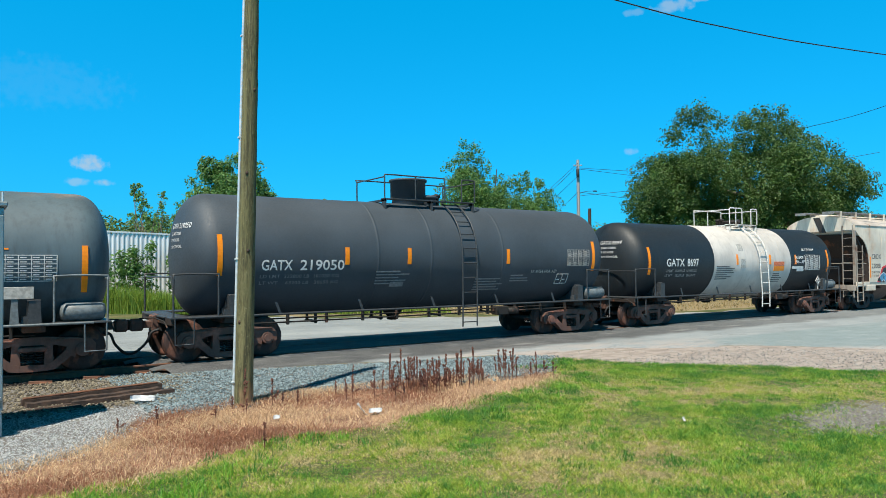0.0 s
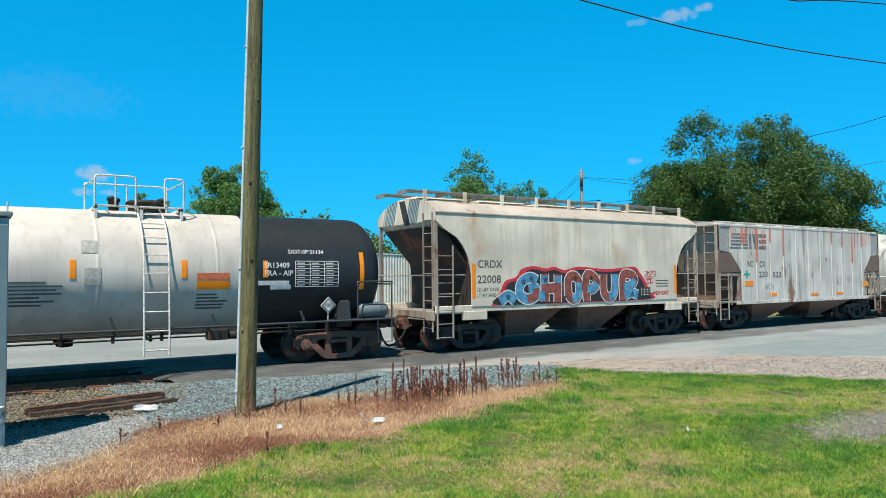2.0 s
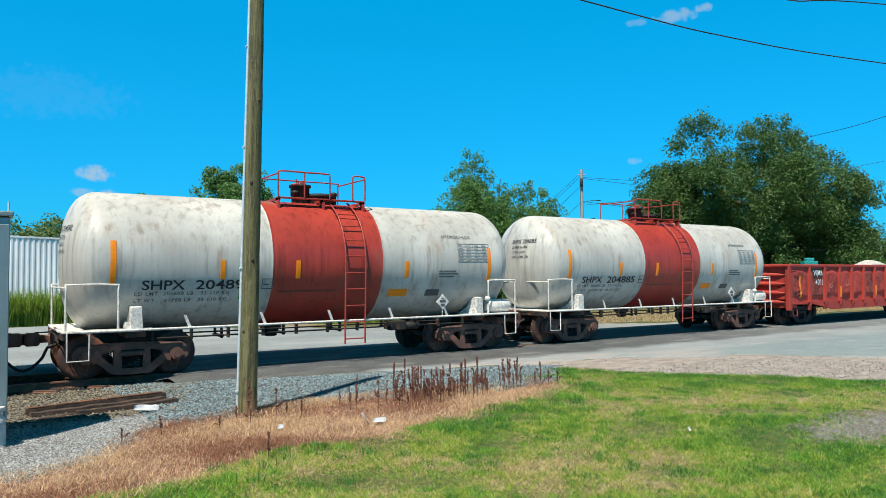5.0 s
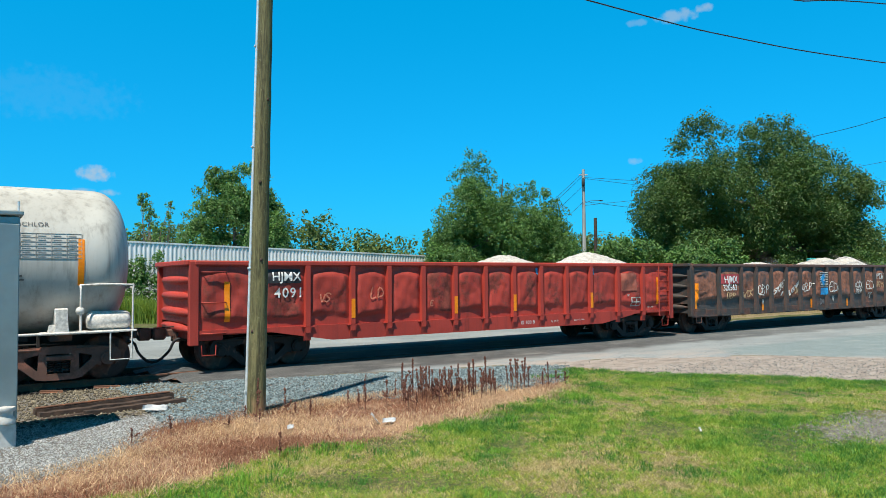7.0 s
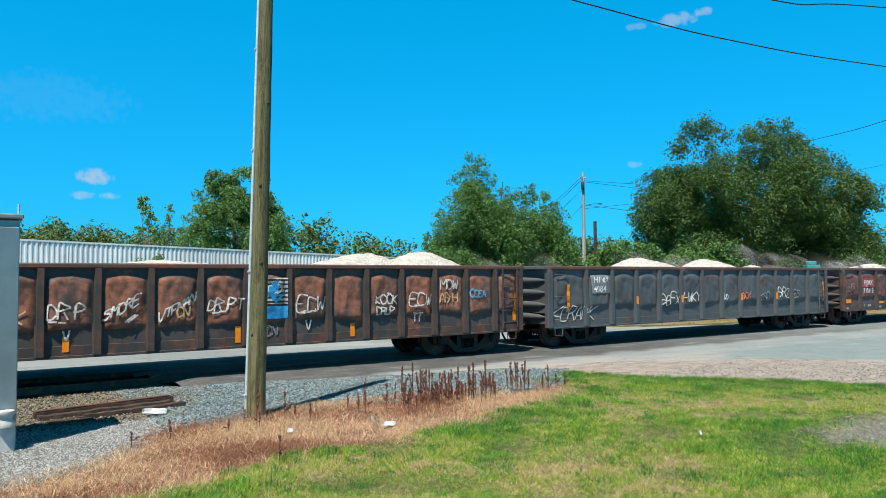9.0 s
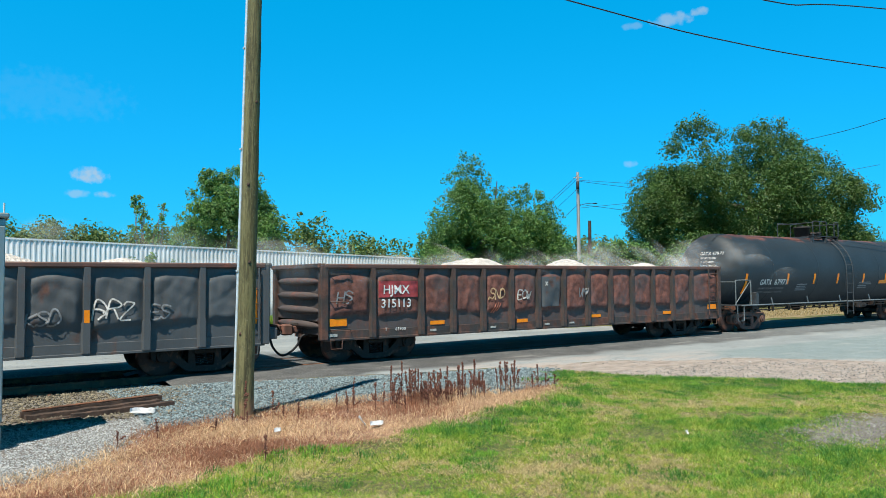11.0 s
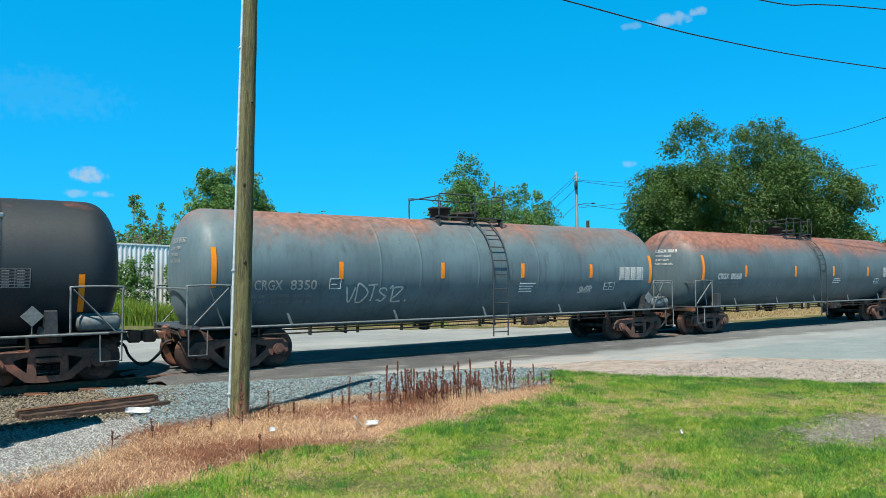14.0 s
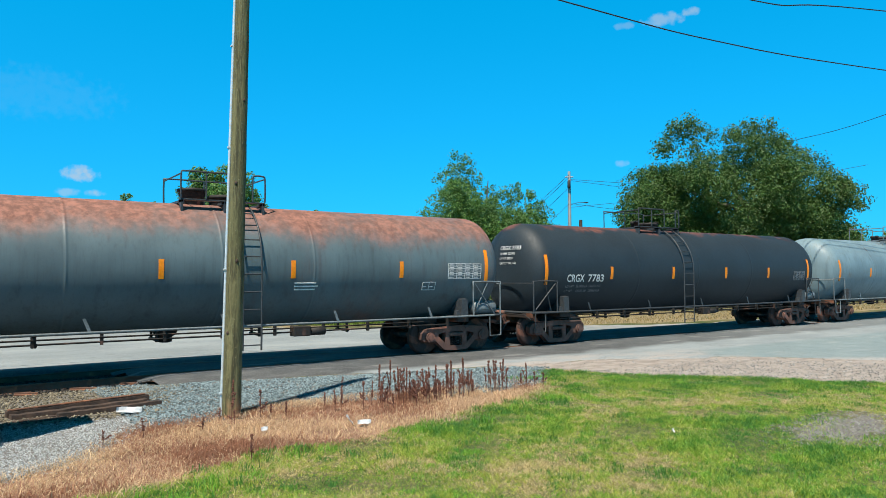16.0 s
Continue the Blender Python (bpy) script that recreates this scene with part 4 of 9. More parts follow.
def smooth_line(pts, per=6):
    """Points on a smooth curve through pts."""
    pts = [Vector(p) for p in pts]
    out = []
    for i in range(len(pts) - 1):
        a, b, c, e = pts[max(i - 1, 0)], pts[i], pts[i + 1], pts[min(i + 2, len(pts) - 1)]
        for k in range(per):
            t = k / per
            out.append(0.5 * ((2 * b) + (c - a) * t + (2 * a - 5 * b + 4 * c - e) * t * t + (3 * b - a - 3 * c + e) * t ** 3))
    return out + [pts[-1]]


def car_root(name, middle, label, category, group):
    c = new(name)
    c.empty_display_size = 0.3
    CARS.append((c, middle))
    return tagged(c, label, category, group)


# ---- tank cars ----
def on_tank(zc, r, x0, z0, out=0.0125):
    """How a flat drawing wraps on the near side of a tank: u along the car from x0, v up from the height z0."""
    a0 = math.asin(max(-1, min(1, (z0 - zc) / r)))

    def wrap(u, v):
        a = a0 + v / r
        return (x0 + u, -(r + out) * math.cos(a), zc + (r + out) * math.sin(a))
    return wrap


def tank_patch(zc, r, x0, x1, z0, z1, out=0.011, n=10):
    """A thin strip stuck on the near side of a tank."""
    m = Mesh()
    a0, a1 = math.asin((z0 - zc) / r), math.asin((z1 - zc) / r)
    vs = []
    for i in range(n + 1):
        a = a0 + (a1 - a0) * i / n
        for rr in (r - 0.01, r + out):
            for x in (x0, x1):
                vs.append((x, -rr * math.cos(a), zc + rr * math.sin(a)))
    fs = []
    for i in range(n):
        o, p = i * 4, i * 4 + 4
        fs += [(o + 2, o + 3, p + 3, p + 2), (o, o + 2, p + 2, p), (o + 3, o + 1, p + 1, p + 3)]
    fs += [(0, 1, 3, 2), (n * 4, n * 4 + 2, n * 4 + 3, n * 4 + 1)]
    return m.add(vs, fs)


def ladder_mesh(x0, x1, pts, rung=0.40, r=0.022):
    """A ladder whose two rails follow pts (y, z) from foot to top."""
    m = Mesh()
    for x in (x0, x1):
        m.pipe([(x, y, z) for y, z in pts], r, 6)
    run, last = 0.12, None
    total = 0
    for (ya, za), (yb, zb) in zip(pts, pts[1:]):
        seg = math.hypot(yb - ya, zb - za)
        while run <= total + seg:
            t = (run - total) / seg
            y, z = ya + (yb - ya) * t, za + (zb - za) * t
            m.rod((x0, y, z), (x1, y, z), r * 0.72, 6)
            run += rung
        total += seg
    return m


def tank_car(name, label, left, right, s1, s2, r, zc, tank_paint, rail_paint, stripes, ladder, platform, group, rings=(),
             frame_paint=None, truck_paint=cast_steel, dome=None, letters=(), patches=(), b_end=1, platform_paint=None, fittings=True, placard=None, scrawls=(), braces=0, diamonds=(), plates=()):
    """A tank car. left, right: where its couplers meet the neighbours'; s1, s2: the ends of the straight shell;
    stripes: places of the reflective stripes; ladder: (x0, x1); platform: (x0, x1); all along the train."""
    mid = (left + right) / 2
    car = car_root(name, mid, label, "tank car", group)
    half = (right - left) / 2
    a, b = s1 - mid, s2 - mid
    frame_paint = frame_paint or black_rail_paint
    platform_paint = platform_paint or rail_paint
    def dished(t):
        return r * 0.5 * math.cos(t) ** 0.8, max(0.02, r * math.sin(t) ** 0.8)
    prof = [(a - dished(t)[0], dished(t)[1]) for t in np.linspace(0, math.pi / 2 - 0.001, 18)]
    prof += [(a + 0.1, r)]
    for x in [q - mid for q in rings]:
        prof += [(x - 0.06, r), (x - 0.024, r), (x - 0.014, r + 0.006), (x + 0.014, r + 0.006), (x + 0.024, r), (x + 0.06, r)]
    prof += [(b - 0.1, r)]
    prof += [(b + dished(t)[0], dished(t)[1]) for t in np.linspace(math.pi / 2 - 0.001, 0, 18)]
    part("tank", Mesh().turned(prof, "x", (0, 0, zc), 72), tank_paint, car, "welded steel tank shell")
    # stub sills, bolsters and saddles
    end_x = half - 0.62
    for s in (-1, 1):
        tx = s * (half - 1.93)
        sill = Mesh().box(s * end_x, tx - s * 1.2, -0.33, 0.33, 0.66, 0.98, 0.02)
        sill.box(s * (end_x + 0.05), s * (end_x - 0.05), -1.45, 1.45, 0.86, 1.02, 0.015)
        sill.box(tx - 0.2, tx + 0.2, -1.42, 1.42, 0.86, 1.0, 0.02)
        part("end_sill", sill, under_paint, car)
        deck = Mesh().box(s * (end_x + 0.05), tx - s * 0.35, -1.5, -1.02, 1.0, 1.035, 0.006).box(s * (end_x + 0.05), tx - s * 0.35, 1.02, 1.5, 1.0, 1.035, 0.006)
        deck.box(s * (end_x + 0.08), s * (end_x - 0.42), -1.02, 1.02, 1.0, 1.035, 0.006)
        part("end_platform", deck, frame_paint, car)
        for y in (-1, 1):
            sad = Mesh().prism([(y * 0.72, 0.98), (y * 1.44, 0.98), (y * 1.46, 1.08), (y * 1.47, 1.47), (y * 1.36, 1.50), (y * 1.0, 1.2), (y * 0.6, 1.02)], "x", tx - 0.11, tx + 0.11)
            sad.prism([(tx - 0.11, 0.99), (tx + 0.13, 0.99), (tx + 0.10, 1.48), (tx - 0.09, 1.48)], "y", y * 1.455, y * 1.49)
            sad.prism([(tx - 0.24, 0.99), (tx - 0.11, 0.99), (tx - 0.11, 1.18), (tx - 0.20, 1.18)], "y", y * 1.30, y * 1.44)
            part("saddle", sad, frame_paint, car)
        # end guard rail
        g = Mesh()
        ex = s * (end_x - 0.02)
        zt = 1.95
        inner = ex - s * 0.95
        for y in (-1.45, 1.45):
            g.pipe(smooth_line([(inner, y, 1.02), (inner, y, zt - 0.1), (inner + s * 0.06, y, zt), (ex - s * 0.06, y, zt), (ex, y, zt - 0.1), (ex, y, 1.0)], 3), 0.022, 6)
            if braces:
                g.rod((inner + s * 0.05, y, zt - 0.05), (ex - s * 0.12, y * 0.92, 1.04), 0.018, 6)
            if braces > 1:
                g.rod((inner + s * 0.50, y, zt - 0.02), (inner + s * 0.12, y * 0.9, 1.04), 0.018, 6)
        g.rod((ex, -1.45, zt - 0.06), (ex, 1.45, zt - 0.06), 0.02, 6)
        part("end_guard_rail", g, rail_paint, car)
        st = Mesh().pipe([(ex - s * 0.02, -1.5, 1.0), (ex - s * 0.02, -1.5, 0.45), (ex - s * 0.42, -1.5, 0.45), (ex - s * 0.42, -1.5, 1.0)], 0.018, 6)
        part("sill_step", st, rail_paint, car)
        truck(car, tx, truck_paint)
    couplers(car, half, end_x)
    # running rails on both sides with brackets
    x0, x1 = -half + 2.1, half - 2.1
    for y in (-1.5, 1.5):
        hr = Mesh().rod((x0 - 1.2, y, 1.015), (x1 + 1.2, y, 1.015), 0.028, 6)
        part("running_rail", hr, rail_paint, car)
    n_br = 5
    for k in range(n_br):
        x = x0 + 0.9 + (x1 - x0 - 1.8) * k / (n_br - 1)
        for y in (-1, 1):
            br = Mesh().prism([(x - 0.02, 1.0), (x + 0.05, 1.0), (x - 0.07, 1.29), (x - 0.13, 1.29)], "y", y * 1.475, y * 1.455)
            part("rail_bracket", br, rail_paint, car)
    if fittings:
        # bottom outlet, brake rods and hangers
        f = Mesh().turned([(0.62, 0.09), (0.64, 0.16), (0.75, 0.16), (0.8, 0.24), (zc - r + 0.05, 0.3)], "z", (0.0 + (ladder[0] - mid) - 1.3, 0, 0), 16)
        part("bottom_outlet", f, dark_steel, car)
        rod = Mesh().rod((x0 - 0.6, -0.25, 0.72), (x1 + 0.6, -0.25, 0.72), 0.016, 6).rod((x0 - 0.6, 0.3, 0.78), (x1 + 0.6, 0.3, 0.78), 0.02, 6)
        part("brake_rod", rod, dark_steel, car)
        for k in range(6):
            x = x0 + 0.4 + (x1 - x0 - 0.8) * k / 5
            h = Mesh().box(x - 0.04, x + 0.04, -0.31, 0.36, 0.68, 0.74, 0.008).box(x - 0.025, x + 0.025, -0.3, -0.22, 0.66, zc - r + 0.08, 0.005).box(x - 0.025, x + 0.025, 0.24, 0.32, 0.7, zc - r + 0.08, 0.005)
            part("rod_hanger", h, dark_steel, car)
        pipe = Mesh().rod((x0 - 0.2, -1.18, 0.80), (x1 + 0.2, -1.18, 0.80), 0.02, 6).rod((x0 + 1.5, -1.24, 0.90), (x1 - 1.0, -1.24, 0.90), 0.014, 6)
        part("air_pipe", pipe, dark_steel, car)
        for k in range(11):
            x = x0 + 0.2 + (x1 - x0 - 0.4) * k / 10
            part("pipe_hanger", Mesh().box(x - 0.03, x + 0.03, -1.23, -1.15, 0.74, 1.0, 0.006).box(x - 0.02, x + 0.02, -1.5, -1.15, 0.985, 1.0), dark_steel, car)
        vx = (ladder[1] - mid) + 1.1
        part("valve_box", Mesh().box(vx - 0.22, vx + 0.22, -1.32, -1.05, 0.70, 0.94, 0.02).turned([(vx + 0.24, 0.03), (vx + 0.26, 0.10), (vx + 0.62, 0.10), (vx + 0.66, 0.03)], "x", (0, -1.2, 0.80), 12), dark_steel, car)
        rsv = Mesh().turned([(-0.42, 0.05), (-0.40, 0.14), (-0.33, 0.19), (0.33, 0.19), (0.40, 0.14), (0.42, 0.05)], "x", (b_end * (half - 1.05), -1.15, 1.23), 20)
        part("air_reservoir", rsv, white_rail_paint if frame_paint is white_rail_paint else grey_rail_paint, car)
        bx = b_end * (half - 2.75)
        cyl = Mesh().turned([(bx - 0.3, 0.05), (bx - 0.28, 0.13), (bx + 0.2, 0.13), (bx + 0.22, 0.05)], "x", (0, -0.85, 0.72), 14).box(bx - 0.35, bx + 0.3, -0.9, -0.6, 0.84, 0.98, 0.01)
        part("brake_cylinder", cyl, dark_steel, car)
    # ladder, top platform and railing
    lx0, lx1 = ladder[0] - mid, ladder[1] - mid
    arc = [(-(r + 0.10) * math.cos(t), zc + (r + 0.10) * math.sin(t)) for t in np.linspace(-0.05, 1.22, 9)]
    part("side_ladder", ladder_mesh(lx0, lx1, [(-1.56, 0.46), (-1.57, 1.02)] + arc), platform_paint, car)
    p0, p1 = platform[0] - mid, platform[1] - mid
    zt = zc + r + 0.06
    pf = Mesh()
    for y in (-0.78, 0.60):
        pf.box(p0, p1, y, y + 0.20, zt - 0.03, zt, 0.005)
    for x in (p0, p1 - 0.06, (p0 + p1) / 2):
        pf.box(x, x + 0.06, -0.80, 0.80, zt - 0.09, zt - 0.03, 0.005)
        for s in (-1, 1):
            pf.prism([(s * 0.80, zt - 0.03), (s * 0.80, zt - 0.36), (s * 0.68, zt - 0.22), (s * 0.60, zt - 0.03)], "x", x, x + 0.05)
    part("top_platform", pf, platform_paint, car)
    h = 0.62
    for s in (-1, 1):
        y = s * 0.80
        gap0, gap1 = (lx0 - 0.05, lx1 + 0.05) if s < 0 else (p1 - 0.02, p1 - 0.01)
        rl = Mesh()
        far_rail = Mesh()
        rl.pipe(smooth_line([(p0, y, zt), (p0, y, zt + h - 0.08), (p0 + 0.08, y, zt + h), ((p0 + gap0) / 2, y, zt + h), (gap0 - 0.08, y, zt + h), (gap0, y, zt + h - 0.08), (gap0, y, zt)], 3), 0.02, 6)
        rl.rod(((p0 + gap0) / 2, y, zt), ((p0 + gap0) / 2, y, zt + h), 0.018, 6)
        if s < 0 and p1 - gap1 > 0.1:
            far_rail.pipe(smooth_line([(gap1, y, zt), (gap1, y, zt + h - 0.08), (gap1 + 0.06, y, zt + h), (p1 - 0.06, y, zt + h), (p1, y, zt + h - 0.08), (p1, y, zt)], 3), 0.02, 6)
        part("top_railing", rl, platform_paint, car)
        if far_rail.v:
            part("top_railing", far_rail, platform_paint, car)
    for x in (p0, p1):
        part("cross_rail", Mesh().rod((x, -0.8, zt + h - 0.06), (x, 0.8, zt + h - 0.06), 0.018, 6), platform_paint, car)
    man = Mesh().turned([(zc + r - 0.06, 0.36), (zt + 0.10, 0.36), (zt + 0.10, 0.42), (zt + 0.15, 0.42), (zt + 0.19, 0.34), (zt + 0.2, 0.05)], "z", ((p0 + p1) / 2 + 0.25, 0, 0), 24)
    part("manway_lid", man, dark_steel if dome is None else dome[3], car)
    for k, (vx, vy) in enumerate(((-0.45, 0.1), (-0.6, -0.15), (0.8, 0.12), (0.7, -0.2))):
        val = Mesh().turned([(zc + r - 0.06, 0.07), (zt + 0.14 + 0.04 * (k % 2), 0.07), (zt + 0.15, 0.10), (zt + 0.22, 0.10), (zt + 0.25, 0.03)], "z", ((p0 + p1) / 2 + vx * 0.8, vy, 0), 10)
        part("valve", val, dark_steel, car)
    if dome:
        dx, dr, dh, dm = dome
        dx -= mid
        d = Mesh().turned([(zc + r - 0.15, dr * 0.9), (zt + 0.12, dr * 0.9), (zt + 0.13, dr), (zt + dh - 0.06, dr), (zt + dh - 0.06, dr + 0.04), (zt + dh, dr + 0.04), (zt + dh + 0.03, dr * 0.6), (zt + dh + 0.04, 0.03)], "z", (dx, 0, 0), 28)
        part("valve_dome", d, dm, car)
    for px, mt in diamonds:
        px, pz, dd = px - mid, 1.40, 0.2
        card = [(px - dd, -1.50, pz), (px, -1.50, pz - dd), (px + dd, -1.50, pz), (px, -1.50, pz + dd)]
        holder = Mesh().add(card + [(u, v + 0.02, w) for u, v, w in card], [(0, 1, 2, 3), (7, 6, 5, 4)] + [(j, 4 + j, 4 + (j + 1) % 4, (j + 1) % 4) for j in range(4)])
        holder.rod((px, -1.47, 1.0), (px, -1.47, pz - 0.1), 0.012, 6)
        pl = part("placard_holder", holder, mt, car)
        if mt in (white_rail_paint, white_letter):
            if mt is white_letter:
                lettering("lettering", text_mesh("1805", 0.085, black_letter, lambda u, v, px=px, pz=pz: (px - 0.115 + u, -1.508, pz - 0.035 + v), 1.0), black_letter, pl, 0.085)
                edge = [(px - dd * q, -1.505, pz) if k == 0 else (px, -1.505, pz - dd * q) if k == 1 else (px + dd * q, -1.505, pz) if k == 2 else (px, -1.505, pz + dd * q) for q in (0.72, 0.92) for k in range(4)]
                part("placard_border", Mesh().add(edge, [(k, (k + 1) % 4, 4 + (k + 1) % 4, 4 + k) for k in range(4)]), black_letter, pl)
                continue
            part("placard_mark", Mesh().box(px - 0.09, px + 0.09, -1.506, -1.502, pz - 0.02, pz + 0.05).box(px - 0.04, px + 0.04, -1.506, -1.502, pz + 0.07, pz + 0.10).box(px - 0.06, px + 0.06, -1.506, -1.502, pz - 0.12, pz - 0.05), grey_letter, pl)
    for px in plates:
        px -= mid
        plate = Mesh().box(px - 0.34, px + 0.34, -1.52, -1.50, 1.52, 1.75, 0.006)
        pl = part("placard_plate", plate, pale_rail_paint, car, "blank grey placard plate")
        part("post", Mesh().prism([(px - 0.06, 1.0), (px + 0.1, 1.0), (px + 0.07, 1.52), (px - 0.03, 1.52)], "y", -1.50, -1.46), grey_rail_paint, pl)
    # small marks on the dished end
    if letters:
        def on_head(y0, z0):
            def wrap(u, v):
                y, z = y0 - u, z0 + v
                q = min(1.0, math.hypot(y, z - zc) / r)
                return (a - r * 0.5 * (1 - q ** 2.5) ** 0.4 - 0.014, y, z)
            return wrap
        head_letter = letters[0][4]
        for k, (words, h) in enumerate(((letters[0][0] + " " + letters[1][0], 0.12), ("LD LMT 222800", 0.07), ("LT WT 63200", 0.07), ("CAPY 27340 GAL", 0.07))):
            lettering("lettering", text_mesh(words, h, head_letter, on_head(0.15, zc + 0.62 - k * 0.15), 1.05), head_letter, car, h)
    for words, x, z, h, slant in scrawls:
        part("scrawl", hand_mesh(words, h, tag_white, on_tank(zc, r, x - mid, z), int(x * 100) % 9973, slant, 0.045), tag_white, car)
    for x, z0, z1 in stripes:
        part("reflective_stripe", tank_patch(zc, r, x - mid - 0.055, x - mid + 0.055, z0, z1), orange_tape, car)
    for words, x, z, height, mt, *rest in letters:
        lettering("lettering", text_mesh(words, height, mt, on_tank(zc, r, x - mid, z), *rest), mt, car, height)
    for x0p, x1p, z0p, z1p, mt in patches:
        part("stencil_panel", tank_patch(zc, r, x0p - mid, x1p - mid, z0p, z1p), mt, car)
    return car


def stripe_row(ends, middles, zl0, zl1, z0, z1):
    return [(x, zl0, zl1) for x in ends] + [(x, z0, z1) for x in middles]


def marks(mark, number, x, z, height, mt, widths, x2, small=None):
    """The car's mark at x and its number at x2, each of its painted width, with two lines of faint small print below."""
    out = [(mark, x, z, height, mt, 1.0, 1.0, 0.0, 0.05, 0.0, widths[0]), (number, x2, z, height, mt, 1.0, 1.0, 0.0, 0.05, 0.0, widths[1])]
    for k, words in enumerate(("LD LMT  222800 LB  101050 KG", "LT WT    63200 LB   28650 KG")):
        out.append((words, x - 0.02, z - height * (0.75 + 0.62 * k), height * 0.34, small or faint_letter, 1.05, 1.0, 0.0, 0.05, 0.0, (x2 + widths[1] - x) * 0.95))
    return out


def print_bars(x, z, width, rows, mt, step=0.075, tall=0.03):
    """Rows of small print that cannot be read, as thin bars."""
    rng = random.Random(int(x * 100))
    return [(x, x + width * rng.uniform(0.6, 1.0), z - k * step, z - k * step + tall, mt) for k in range(rows)]


def data_table(x0, x1, z0, z1, mt, cols=4, rows=6):
    """A stencilled table of small boxes."""
    out, t = [], 0.012
    for k in range(rows + 1):
        z = z0 + (z1 - z0) * k / rows
        out.append((x0, x1, z, z + t, mt))
    for k in range(cols + 1):
        x = x0 + (x1 - x0) * k / cols
        out.append((x, x + t, z0, z1 + t, mt))
    for k in range(rows):
        z = z0 + (z1 - z0) * (k + 0.42) / rows
        for c in range(cols):
            x = x0 + (x1 - x0) * (c + 0.15) / cols
            out.append((x, x + (x1 - x0) / cols * 0.5, z, z + 0.018, mt))
    return out


TANKS = "tank cars of the train"
tank_car("tank_car", "dark grey tank car with a white data table", -12.9, 3.0, -11.3, 1.84, 1.42, 2.28, grey_tank_paint, grey_rail_paint,
         stripe_row([1.95], [-1.5, -4], 1.62, 2.55, 1.9, 2.35), (-6.5, -5.9), (-7.6, -5.2), TANKS, rings=(-8, -5, -2),
         patches=data_table(0.15, 1.45, 1.85, 2.35, white_letter, 6, 6) + print_bars(0.15, 2.46, 0.5, 1, orange_tape), plates=(0.72,))
tank_car("tank_car", "black tank car with white lettering and a domed valve housing", 3.0, 17.53, 4.71, 16.27, 1.48, 2.38, black_paint, black_rail_paint,
         stripe_row([4.62, 16.2], [7.72, 9.5, 12.79], 1.92, 2.83, 2.15, 2.57), (11.12, 11.6), (9.15, 12.1), TANKS, rings=(8.6, 10.2, 12.6),
         dome=(10.35, 0.5, 0.62, black_paint),
         letters=marks("GATX", "219050", 5.55, 2.03, 0.24, white_letter, (0.76, 1.15), 6.49) + [("SR-8754 FRA AIP", 13.67, 1.88, 0.10, pale_rail_paint)],
         patches=print_bars(8.55, 1.95, 1.0, 5, faint_letter) + data_table(15.1, 16.0, 2.08, 2.56, pale_rail_paint, 4, 7)
         + [(9.0, 9.4, 1.58, 1.7, faint_letter)] + print_bars(12.95, 1.80, 0.7, 3, faint_letter) + data_table(14.74, 15.2, 1.55, 1.83, white_letter, 2, 1) + print_bars(11.71, 1.72, 1.0, 5, faint_letter))
tank_car("tank_car", "black and white tank car with an orange notice panel", 17.53, 31.7, 18.9, 30.36, 1.41, 2.18, two_tone_paint, black_rail_paint,
         stripe_row([18.92, 30.25], [23.84, 25.98, 27.78], 1.77, 2.68, 2.08, 2.46), (25.15, 25.65), (24.3, 26.1), TANKS, rings=(22.4, 24.3, 26.7, 27.5),
         letters=marks("GATX", "8697", 19.77, 2.04, 0.26, white_letter, (0.97, 0.63), 20.89, worn_letter) + [("DOT-SP 21134", 28.35, 2.63, 0.1, white_letter), ("SR13409", 27.75, 2.3, 0.12, white_letter), ("FRA - AIP", 27.75, 2.12, 0.12, white_letter)],
         patches=[(26.25, 26.95, 2.03, 2.19, orange_spray), (26.25, 26.95, 1.83, 2.01, orange_tape)] + print_bars(26.25, 1.7, 0.7, 5, grey_letter) + print_bars(22.6, 2.0, 1.1, 7, grey_letter)
         + data_table(28.5, 29.6, 1.85, 2.45, white_letter, 3, 7) + [(27.55, 28.35, 1.9, 2.0, white_letter), (27.9, 28.4, 1.8, 1.9, white_letter)] + [(24.05, 24.35, 1.95, 2.3, pale_rail_paint), (24.0, 24.3, 2.6, 2.85, pale_rail_paint)],
         platform_paint=white_rail_paint, frame_paint=black_rail_paint, diamonds=((29.3, white_letter),))
